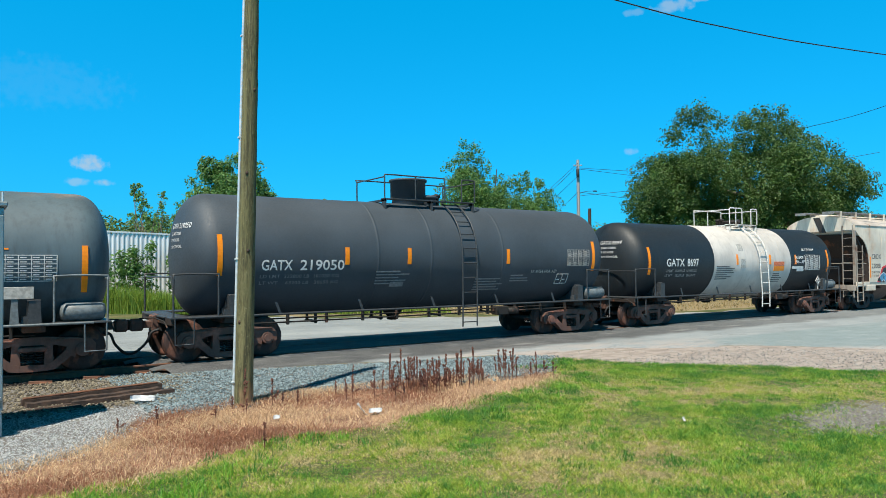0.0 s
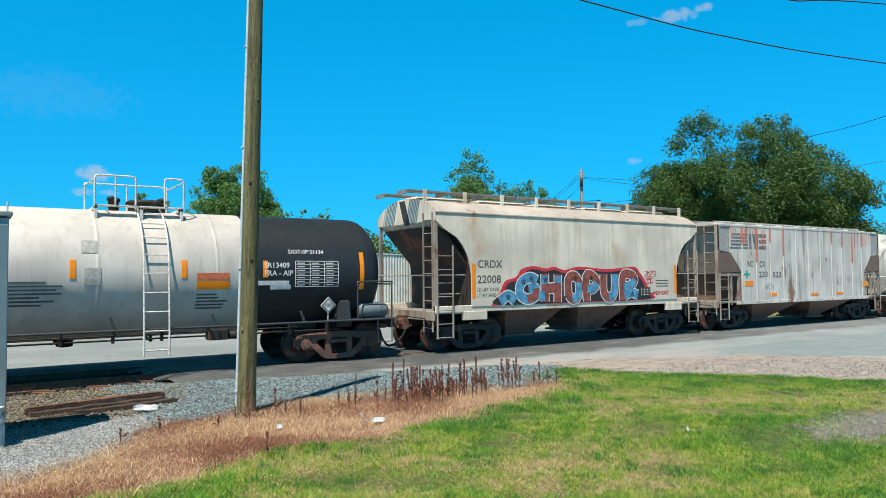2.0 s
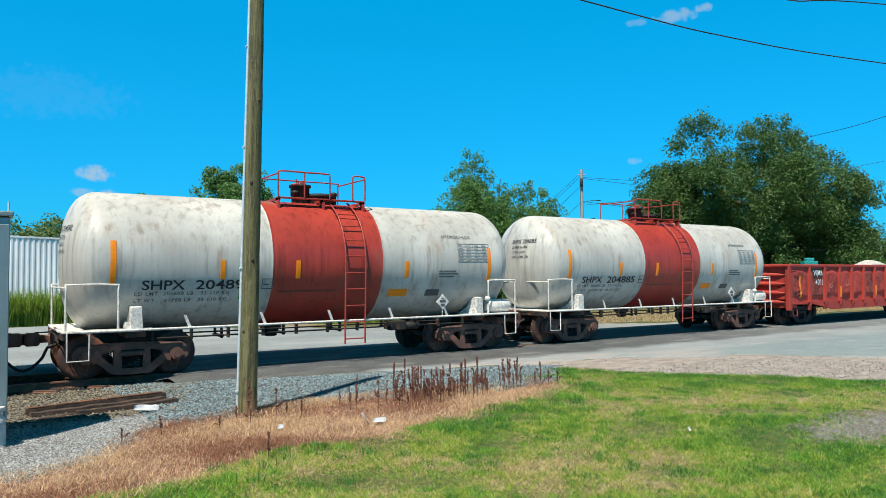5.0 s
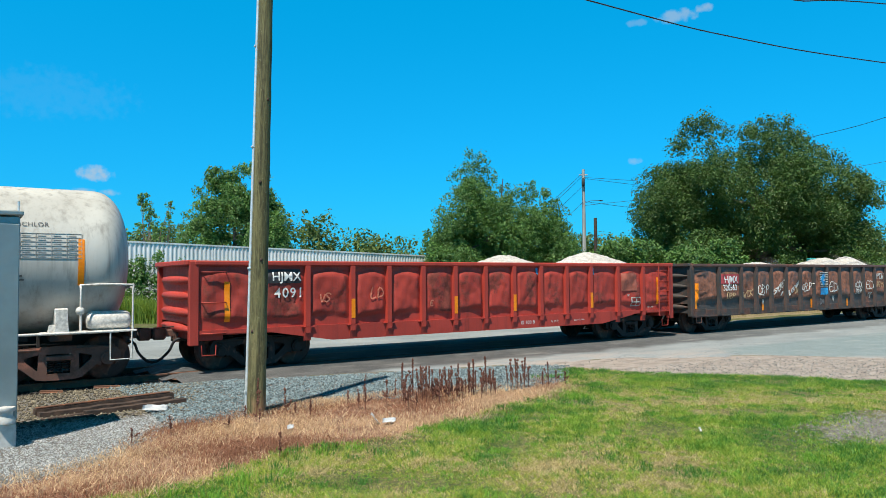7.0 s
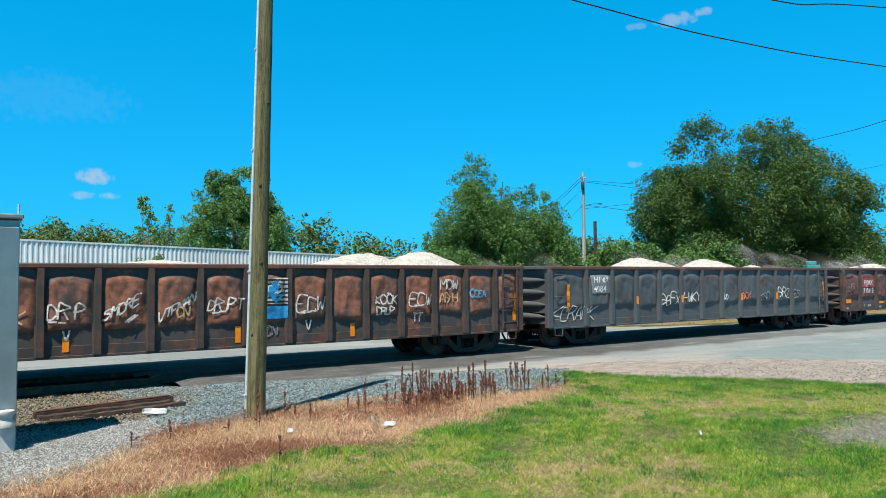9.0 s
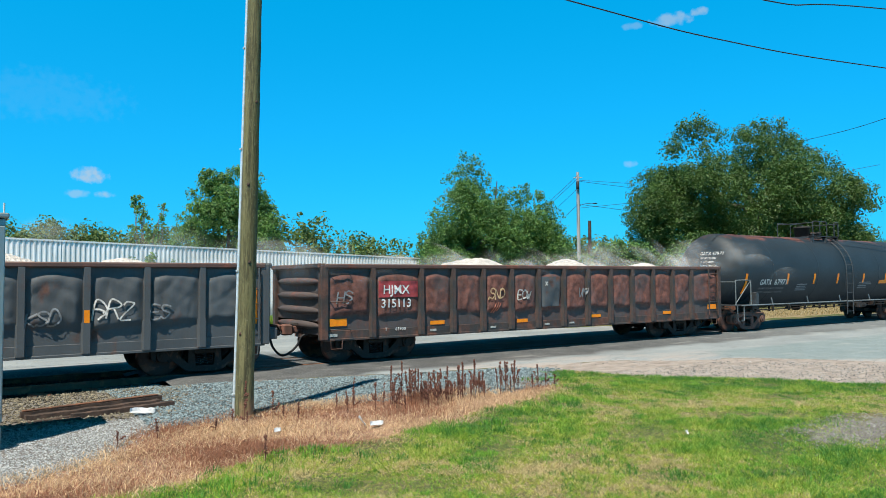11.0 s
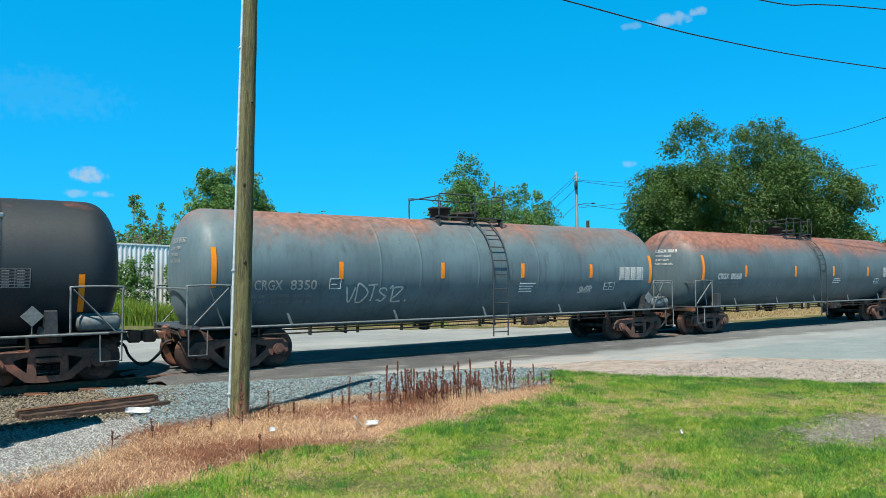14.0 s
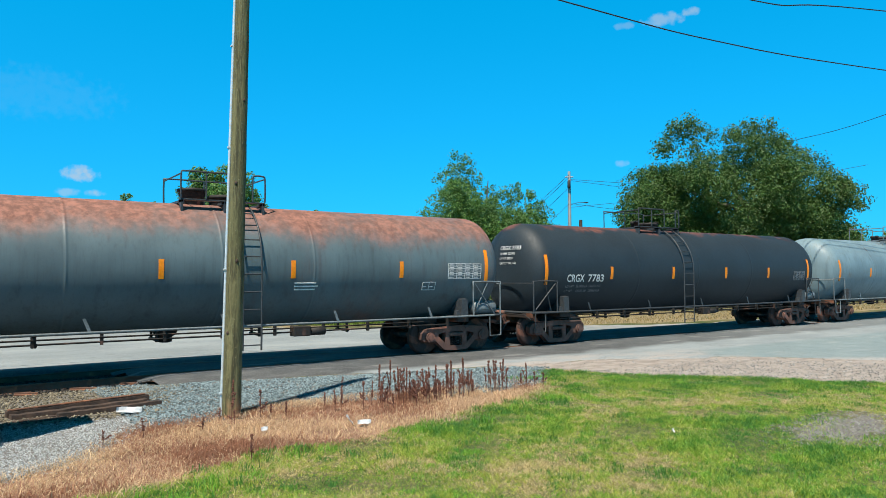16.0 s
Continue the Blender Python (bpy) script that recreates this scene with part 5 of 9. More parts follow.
for left, right, s1, s2, number in ((56.9, 69.55, 58.31, 68.23, "204892"), (69.55, 82.2, 70.88, 80.88, "204885")):
    o = left - 56.9
    banded = tank_car("tank_car", "dirty white tank car with a broad red band", left, right, s1, s2, 1.52, 2.46, red_band_paint, white_rail_paint,
             stripe_row([58.38 + o, 67.95 + o], [60.6 + o, 62.35 + o, 65.3 + o], 1.95, 2.85, 2.05, 2.47), (63.52 + o, 64.06 + o), (62.12 + o, 64.46 + o), TANKS, rings=(61.74 + o, 64.6 + o),
             dome=(63.0 + o, 0.24, 0.40, dark_steel),
             letters=[("SHPX", 58.93 + o, 1.84, 0.21, black_letter, 1.0, 1.0, 0.0, 0.05, 0.0, 0.88), (number, 60.02 + o, 1.84, 0.21, black_letter, 1.0, 1.0, 0.0, 0.05, 0.0, 1.28), ("LD LMT  201600 LB   93 110 KG", 58.8 + o, 1.72, 0.085, grey_letter, 1.2), ("HYDROCHLOR", 66.45 + o, 3.09, 0.09, grey_letter, 1.1), ("LT WT    61700 LB   25 110 KG", 58.8 + o, 1.58, 0.085, grey_letter, 1.2)],
             patches=data_table(66.9 + o, 67.95 + o, 2.47, 2.95, worn_letter, 4, 6) + data_table(61.5 + o, 61.74 + o, 1.82, 2.04, grey_letter, 1, 1) + [(64.85 + o, 65.4 + o, 1.58, 1.76, orange_tape), (65.98 + o, 66.4 + o, 1.57, 1.73, grey_letter)] + print_bars(66.3 + o, 2.2, 0.7, 3, grey_letter)
             + ([(61.0, 61.4, 1.60, 1.82, green_board)] if number == "204892" else []),
             platform_paint=red_rail_paint, frame_paint=white_rail_paint, diamonds=((66.4 + o, white_rail_paint),))
    cx = 67.95 + o - (left + right) / 2
    ball = [(1.44 + 0.085 * math.sin(a), max(0.004, 0.085 * math.cos(a))) for a in np.linspace(-1.57, 1.57, 9)]
    part("white_ball", Mesh().turned(ball, "z", (cx, -1.42, 0), 14).rod((cx, -1.42, 1.02), (cx, -1.42, 1.38), 0.014, 6), white_rail_paint, banded)
    dx, top = 62.85 + o - (left + right) / 2, 2.46 + 1.52
    part("valve_handle", Mesh().turned([(top + 0.42, 0.03), (top + 0.44, 0.13), (top + 0.47, 0.13), (top + 0.49, 0.03)], "z", (dx, -0.12, 0), 14).rod((dx, -0.12, top + 0.3), (dx, -0.12, top + 0.6), 0.02, 6).box(dx + 0.12, dx + 0.2, -0.2, -0.05, top + 0.34, top + 0.56, 0.01), red_rail_paint, banded, "red valve handle")
    part("weld_strip", tank_patch(2.46, 1.52, 61.9 + o - (left + right) / 2, 63.4 + o - (left + right) / 2, 1.74, 1.765, 0.006), brown_chord_paint, banded)
tank_car("tank_car", "matt black tank car with welded rings and white lettering", 148.6, 164.8, 150.1, 163.5, 1.48, 2.31, matt_black_paint, grey_rail_paint,
         stripe_row([149.95, 163.4], [152.75, 154.73, 156.6, 158.81, 160.86], 1.45, 2.2, 1.78, 2.2), (157.08, 157.6), (155.9, 158.0), TANKS, rings=(151.7, 155.0, 157.9, 160.2, 162),
         letters=marks("GATX", "67971", 150.87, 1.77, 0.22, white_letter, (0.77, 0.86), 151.83), dome=(156.45, 0.32, 0.42, dark_steel),
         patches=print_bars(153.5, 1.75, 0.9, 4, faint_letter) + data_table(161.5, 162.5, 1.95, 2.3, faint_letter, 4, 6) + [(160.3, 161.0, 1.75, 1.9, orange_tape)] + print_bars(158.5, 1.8, 1.2, 4, faint_letter),
         platform_paint=black_rail_paint, braces=1, diamonds=((162.55, grey_rail_paint),))
tank_car("tank_car", "faded grey tank car with rust and a white scrawl", 164.8, 182.2, 166.2, 180.35, 1.47, 2.31, faded_paint, grey_rail_paint,
         stripe_row([166.0, 180.45], [169.08, 172.07, 174.87, 177.65], 1.9, 2.8, 2.08, 2.5), (173.7, 174.22), (172.4, 174.68), TANKS, rings=(170.2, 171.4, 173.3, 175.5),
         letters=marks("CRGX", "8350", 166.91, 1.84, 0.23, pale_rail_paint, (0.68, 0.67), 167.78),
         scrawls=[("VDTS12.", 169.25, 1.50, 0.42, 0.0), ("SHTR", 177.2, 1.62, 0.2, 0.2)],
         patches=data_table(178.95, 180.05, 2.0, 2.4, white_letter, 4, 6) + data_table(168.78, 169.07, 1.84, 2.08, white_letter, 1, 1) + data_table(178.3, 178.75, 1.7, 1.9, white_letter, 2, 1) + print_bars(174.8, 1.9, 0.6, 4, white_letter),
         platform_paint=black_rail_paint, dome=(172.95, 0.30, 0.3, dark_steel), braces=2, diamonds=((180.3, grey_rail_paint),))
tank_car("tank_car", "grey tank car rusting red along its top", 182.2, 199.15, 183.4, 198.05, 1.48, 2.36, rusty_paint, grey_rail_paint,
         stripe_row([183.3, 198.0], [185.88, 189.29, 192.25, 195.22], 1.95, 2.85, 2.08, 2.5), (191.02, 191.45), (189.85, 191.8), TANKS, rings=(187.5, 190.6, 192.8),
         letters=marks("CRGX", "8068", 184.14, 2.0, 0.21, white_letter, (0.66, 0.67), 184.92),
         patches=data_table(196.7, 197.8, 2.05, 2.45, white_letter, 4, 6) + data_table(195.9, 196.3, 1.75, 1.95, white_letter, 2, 1) + print_bars(192.3, 1.95, 0.6, 3, white_letter),
         platform_paint=black_rail_paint, dome=(190.3, 0.30, 0.3, dark_steel), braces=2)
tank_car("tank_car", "plain black tank car with white lettering", 199.15, 216.6, 200.56, 215.26, 1.48, 2.31, matt_black_paint, black_rail_paint,
         stripe_row([200.3, 215.1], [203.15, 206.27, 209.34, 212.15], 1.85, 2.75, 2.0, 2.4), (206.72, 207.25), (205.3, 207.5), TANKS, rings=(204.5, 207.7, 211),
         letters=marks("CRGX", "7783", 201.15, 1.93, 0.23, white_letter, (0.76, 0.71), 202.06), patches=data_table(214.0, 214.8, 1.9, 2.25, faint_letter, 4, 5), braces=2)
tank_car("tank_car", "light grey tank car with orange stripes", 216.6, 233.5, 217.9, 232.2, 1.48, 2.31, light_grey_tank_paint, grey_rail_paint,
         stripe_row([217.8, 232.1], [220.6, 223.5, 226.5], 1.85, 2.75, 2.0, 2.4), (225, 225.6), (223.5, 226), TANKS, rings=(221, 225))


# ---- covered hoppers ----
def lofted(levels):
    """A body of rectangles stacked upwards: (z, half width, x from, x to) for each level."""
    m = Mesh()
    vs = []
    for z, w, a, b in levels:
        vs += [(a, -w, z), (b, -w, z), (b, w, z), (a, w, z)]
    fs = [(0, 3, 2, 1)]
    for i in range(len(levels) - 1):
        o, p = i * 4, i * 4 + 4
        fs += [(o + j, o + (j + 1) % 4, p + (j + 1) % 4, p + j) for j in range(4)]
    k = (len(levels) - 1) * 4
    fs.append((k, k + 1, k + 2, k + 3))
    return m.add(vs, fs)


def bay_mesh(x0, x1, z_top, z_bot, w, neck):
    """A discharge hopper: a funnel with its gate."""
    c = (x0 + x1) / 2
    m = lofted([(z_bot, w * 0.42, c - neck, c + neck), (z_bot + 0.08, w * 0.45, c - neck, c + neck), (z_top, w, x0, x1)])
    m.box(c - neck - 0.1, c + neck + 0.1, -w * 0.5, w * 0.5, z_bot - 0.06, z_bot, 0.01)
    return m


def roof_walk(parent, x0, x1, z, mt, y=0.0, half=0.35):
    m = Mesh()
    for k in range(7):
        yy = y - half + 2 * half * k / 6
        m.box(x0, x1, yy - 0.025, yy + 0.025, z, z + 0.03)
    n = int((x1 - x0) / 1.2)
    for k in range(n + 1):
        x = x0 + (x1 - x0) * k / n
        m.box(x - 0.02, x + 0.02, y - half, y + half, z - 0.09, z)
    part("roof_walk", m, mt, parent)


def hopper_ends(car, half, body_w, z_sill, z_top, end_x, mt, lad_top):
    """Corner posts, ladders, grab irons, end platform and steps."""
    for s in (-1, 1):
        for y in (-1, 1):
            m = Mesh().box(s * end_x, s * (end_x - 0.1), y * (body_w - 0.02), y * (body_w - 0.10), z_sill - 0.2, z_top, 0.008)
            part("corner_post", m, mt, car)
        lad = Mesh()
        for x in (s * (end_x - 0.05), s * (end_x - 0.55)):
            lad.box(x - 0.02, x + 0.02, -body_w - 0.04, -body_w, 0.42, lad_top, 0.005)
        for k in range(11):
            z = 0.45 + k * 0.36
            if z < lad_top - 0.05:
                lad.rod((s * (end_x - 0.05), -body_w - 0.03, z), (s * (end_x - 0.55), -body_w - 0.03, z), 0.012, 6)
        part("side_ladder", lad, mt, car)
        el = Mesh()
        for y in (-body_w + 0.1, -body_w + 0.55):
            el.box(s * end_x, s * (end_x + 0.04), y - 0.02, y + 0.02, 0.6, z_top, 0.005)
        for k in range(10):
            z = 0.7 + k * 0.36
            if z < z_top:
                el.rod((s * (end_x + 0.02), -body_w + 0.1, z), (s * (end_x + 0.02), -body_w + 0.55, z), 0.012, 6)
        part("end_ladder", el, mt, car)
        pl = Mesh().box(s * (end_x + 0.05), s * (end_x - 1.5), -body_w, body_w, z_sill - 0.18, z_sill - 0.13, 0.006)
        pl.box(s * (end_x + 0.06), s * end_x, -body_w, body_w, z_sill - 0.35, z_sill - 0.1, 0.01)
        part("end_platform", pl, mt, car)
        br = Mesh()
        br.rod((s * (end_x - 0.1), -body_w + 0.05, 2.1), (s * (end_x - 1.0), -body_w + 0.05, 2.1), 0.018, 6)
        br.rod((s * (end_x - 0.1), -body_w + 0.05, 1.6), (s * (end_x - 0.8), -body_w + 0.05, 1.6), 0.018, 6)
        br.rod((s * end_x, -body_w + 0.05, 2.1), (s * end_x, body_w - 0.05, 2.1), 0.018, 6)
        part("grab_rail", br, mt, car)
    wheel = Mesh().turned([(end_x + 0.10, 0.26), (end_x + 0.12, 0.28), (end_x + 0.14, 0.26)], "x", (0, -0.4, 2.3), 20)
    part("brake_wheel", wheel, dark_steel, car)


def on_side(x0, z0, y):
    return lambda u, v: (x0 + u, y, z0 + v)


def blob(points, per=5):
    line = smooth_line([(u, v, 0) for u, v in points + points[:1]], per)[:-1]
    return [(p.x, p.y) for p in line]


HOPPERS = "covered hoppers of the train"


def curved_hopper():
    left, right = 31.7, 43.85
    mid, half = (left + right) / 2, (right - left) / 2
    car = car_root("covered_hopper", mid, "pale grey curved-side covered hopper with bright graffiti", "hopper car", HOPPERS)
    L, W = half - 0.62, 1.58
    levels = []

    def end_inset(z):
        return 1.12 * math.sqrt(max(0.0, 1 - (max(0.0, z - 1.95) / 1.42) ** 2)) if z < 3.37 else 0.0
    for k in range(13):
        t = k / 12
        z = 1.25 + t * 2.5
        w = W - 0.045 * max(0.0, (t - 0.62) / 0.38) ** 2
        inset = end_inset(z)
        levels.append((z, w, -L + 0.05 + inset, L - 0.05 - inset))
    for s in (-1, 1):
        vs, fs = [], []
        for k, (z, w, a, b) in enumerate(levels[:11]):
            x = (a if s < 0 else b) + s * 0.012
            vs += [(x, -w + 0.025, z), (x, w - 0.025, z)]
        fs = [(2 * k, 2 * k + 1, 2 * k + 3, 2 * k + 2) for k in range(10)]
        part("slope_sheet", Mesh().add(vs, fs), under_paint, car, "dark brown end slope")
    levels += [(3.80, W - 0.08, -L + 0.04, L - 0.04)]
    body = lofted(levels)
    part("body", body, hopper_paint, car, "pale grey curved steel body")
    roof = Mesh()
    prof = [(W * math.sin(a), 3.80 + 0.46 * (math.cos(a) - math.cos(1.12)) / (1 - math.cos(1.12))) for a in np.linspace(-1.12, 1.12, 15)]
    prof = [(u * (W - 0.03) / (W * math.sin(1.12)), v) for u, v in prof]
    roof.prism(prof, "x", -L, L)
    for y in (-1, 1):
        roof.box(-L, L, y * (W - 0.16), y * (W - 0.015), 3.755, 3.82, 0.02)
    part("roof", roof, hopper_roof_paint, car)
    for s in (-1, 1):
        sheet = Mesh().prism([(-W + 0.02, 3.55), (W - 0.02, 3.55)] + [(u, v) for u, v in reversed(prof)], "x", s * (L + 0.005), s * (L - 0.03))
        part("end_sheet", sheet, hopper_paint, car)
        m = Mesh().prism([(-0.3, 3.5), (0.0, 3.5), (0.28, 4.2), (-0.02, 4.2)], "x", s * (L + 0.01), s * (L + 0.02))
        part("end_step_mesh", m, grey_cast, car)
    roof_walk(car, -L - 0.45, L + 0.05, 4.40, walk_steel, -0.62, 0.25)
    roof_walk(car, -L - 0.45, L + 0.05, 4.40, walk_steel, 0.62, 0.25)
    for k in range(9):
        x = -L + 0.1 + (2 * L - 0.2) * k / 8
        part("walk_bracket", Mesh().box(x - 0.05, x + 0.05, -0.93, -0.88, 4.0, 4.45), hopper_paint, car)
    for k in range(5):
        x = -L * 0.8 + 1.6 * L * k / 4
        part("roof_hatch", Mesh().box(x - 0.9, x + 0.9, -0.3, 0.3, 4.22, 4.32, 0.03), hopper_paint, car)
    for y in (-1, 1):
        sill = Mesh().box(-L, L, y * (W - 0.02), y * (W - 0.12), 1.10, 1.28, 0.012)
        for s in (-1, 1):
            sill.box(s * (L - 0.9), s * (L - 1.7), y * (W - 0.005), y * (W - 0.12), 0.88, 1.12, 0.012)
        part("side_sill", sill, hopper_paint, car)
    for c in (-1.82, 1.08):
        part("discharge_bay", bay_mesh(c - 1.25, c + 1.25, 1.25, 0.34, W - 0.12, 0.58), bay_paint, car)
    part("centre_sill", Mesh().box(-L, L, -0.3, 0.3, 0.72, 1.0, 0.02), under_paint, car)
    hopper_ends(car, half, W - 0.02, 1.25, 3.78, L, end_frame_paint, 2.9)
    for s in (-1, 1):
        slopes = Mesh().prism([(s * (L - 0.15), 3.4), (s * (L - 2.4), 0.95), (s * (L - 2.5), 0.95), (s * (L - 0.25), 3.45)], "y", -W + 0.14, W - 0.14)
        part("slope_sheet", slopes, under_paint, car)
    for tx in (-(half - 2.03), half - 2.0):
        truck(car, tx, grey_cast)
    couplers(car, half, L)
    y = -W - 0.003
    for words, x, z, h, full in (("CRDX", 33.69, 2.30, 0.21, 0.87), ("22008", 33.67, 1.88, 0.21, 0.83)):
        lettering("lettering", text_mesh(words, h, grey_letter, on_side(x - mid, z, y), full=full), grey_letter, car, h)
    for k in range(2):
        lettering("lettering", text_mesh(("LD LMT 231500", "LT WT 54500")[k], 0.1, grey_letter, on_side(33.67 - mid, 1.65 - k * 0.16, y), 1.0, 0.8), grey_letter, car, 0.1)
    for x in (33.56, 42.0):
        part("reflective_stripe", Mesh().box(x - mid - 0.06, x - mid + 0.06, y, y + 0.01, 1.45, 2.40), orange_tape, car)
    # the graffiti: stacked layers of sprayed paint
    def layer(outline, mt, d, name):
        part(name, Mesh().prism([(u - mid, v) for u, v in outline], "y", y - 0.002 * d, y - 0.002 * d + 0.008), mt, car)

    def ribbon(pts, width, mt, d, name, rounded=4):
        line = smooth_line([(u, v, 0) for u, v in pts], rounded)
        up, down = [], []
        for k, p in enumerate(line):
            w = (line[min(k + 1, len(line) - 1)] - line[max(k - 1, 0)]).normalized()
            n = Vector((-w.y, w.x, 0)) * width / 2
            up.append(p + n)
            down.append(p - n)
        n = len(line)
        m = Mesh().add([(p.x - mid, y - 0.002 * d - 0.0002 * (k % n) / n, p.y) for k, p in enumerate(up + down)], [(k, k + 1, n + k + 1, n + k) for k in range(n - 1)])
        part(name, m, mt, car)
    top = [(34.15, 1.25), (34.45, 1.62), (34.65, 1.92), (35.05, 2.04), (35.25, 2.26), (35.7, 2.35), (36.15, 2.28), (36.5, 2.33), (36.9, 2.23), (37.3, 2.31), (37.7, 2.33), (38.3, 2.28), (38.8, 2.26), (39.4, 2.30), (40.0, 2.33), (40.25, 2.12), (40.45, 1.92), (40.72, 1.5)]
    layer(blob(top + [(40.74, 1.27), (37.5, 1.25)]), red_spray, 0, "graffiti_outline")
    layer(blob([(u + (0.12 if u < 35.3 else (-0.11 if u > 40 else 0)), v - (0.09 if 35 < u < 40.2 else 0.05)) for u, v in top[1:]] + [(40.58, 1.28), (37.5, 1.27), (34.36, 1.27)]), black_spray, 1, "graffiti_cloud")
    shapes = ([[(35.82, 1.92), (35.55, 2.02), (35.22, 1.86), (35.18, 1.55), (35.45, 1.40), (35.76, 1.48), (35.78, 1.70), (35.5, 1.70)]],
              [[(36.12, 2.12), (36.13, 1.30)], [(36.64, 2.10), (36.62, 1.28)], [(36.0, 1.68), (36.75, 1.72)]],
              [[(37.05, 1.45), (37.06, 1.95), (37.3, 2.05), (37.5, 1.85), (37.46, 1.45), (37.22, 1.36), (37.05, 1.5)]],
              [[(37.82, 1.28), (37.80, 2.04), (38.1, 2.03), (38.26, 1.84), (38.1, 1.66), (37.85, 1.66)]],
              [[(38.55, 2.10), (38.56, 1.55), (38.78, 1.38), (39.02, 1.52), (39.05, 2.10)]],
              [[(39.42, 1.28), (39.42, 2.04), (39.8, 2.08), (39.98, 1.92), (39.8, 1.74), (39.45, 1.70)]],
              [[(34.45, 1.36), (34.75, 1.52), (35.0, 1.36)], [(39.5, 1.40), (39.8, 1.50), (40.12, 1.42)]])
    depth = 1.5
    for strokes in shapes:
        for stroke in strokes:
            depth += 0.12
            ribbon(stroke, 0.34, white_letter, depth, "graffiti_edge")
    for k, strokes in enumerate(shapes):
        for j, stroke in enumerate(strokes):
            first, second = (blue_spray, brown_spray) if k in (0, 6) else (brown_spray, blue_spray)
            depth += 0.12
            ribbon(stroke, 0.28, first, depth, "graffiti_letter")
            if k < 6:
                half_way = len(stroke) // 2
                depth += 0.12
                ribbon(stroke[half_way:half_way + 3] if len(stroke) > 2 else [(stroke[0][0], stroke[0][1] - 0.05), (stroke[0][0], stroke[0][1] - 0.35)], 0.24, second, depth, "graffiti_fill")
    for u, v in ((35.3, 1.9), (35.6, 2.0), (37.35, 1.98), (38.0, 1.98), (34.75, 1.48), (36.15, 1.95), (39.85, 1.46)):
        for turn in range(5):
            a0, a1 = 1.57 + turn * 2.513, 1.57 + (turn + 1) * 2.513
            ribbon([(u + 0.09 * math.cos(a0), v + 0.09 * math.sin(a0)), (u + 0.09 * math.cos(a1), v + 0.09 * math.sin(a1))], 0.014, black_spray, 8 + turn * 0.1, "graffiti_star", 1)
    for words, x, z, h in (("2023", 40.45, 2.0, 0.17), ("99C", 40.5, 1.80, 0.16), ("WANES-QUAZI", 40.78, 1.42, 0.11)):
        part("scrawl", hand_mesh(words, h, red_spray, on_side(x - mid, z, y), int(x * 31), 0.15, 0.026, 0.7), red_spray, car)
    for x in (34.65, 36.0, 37.45, 38.9, 40.3, 41.7):
        part("side_seam", Mesh().box(x - mid - 0.006, x - mid + 0.006, -W - 0.004, -W + 0.01, 2.42 if 34.5 < x < 40.6 else 1.3, 3.3), hopper_paint, car)
    plate = part("label_plate", Mesh().box(40.22 - mid, 40.72 - mid, y - 0.012, y + 0.01, 1.38, 1.66, 0.004), grey_cast, car, "black stencilled consolidated label plate")
    for k in range(3):
        part("label_line", Mesh().box(40.25 - mid, 40.69 - mid, y - 0.015, y - 0.011, 1.42 + k * 0.085, 1.435 + k * 0.085).box(40.27 - mid + k * 0.15, 40.285 - mid + k * 0.15, y - 0.015, y - 0.011, 1.40, 1.64), pale_rail_paint, plate)
    for k in range(3):
        part("small_print", Mesh().box(41.0 - mid, 41.62 - mid, y, y + 0.01, 1.86 - k * 0.09, 1.89 - k * 0.09), grey_letter, car)
    return car


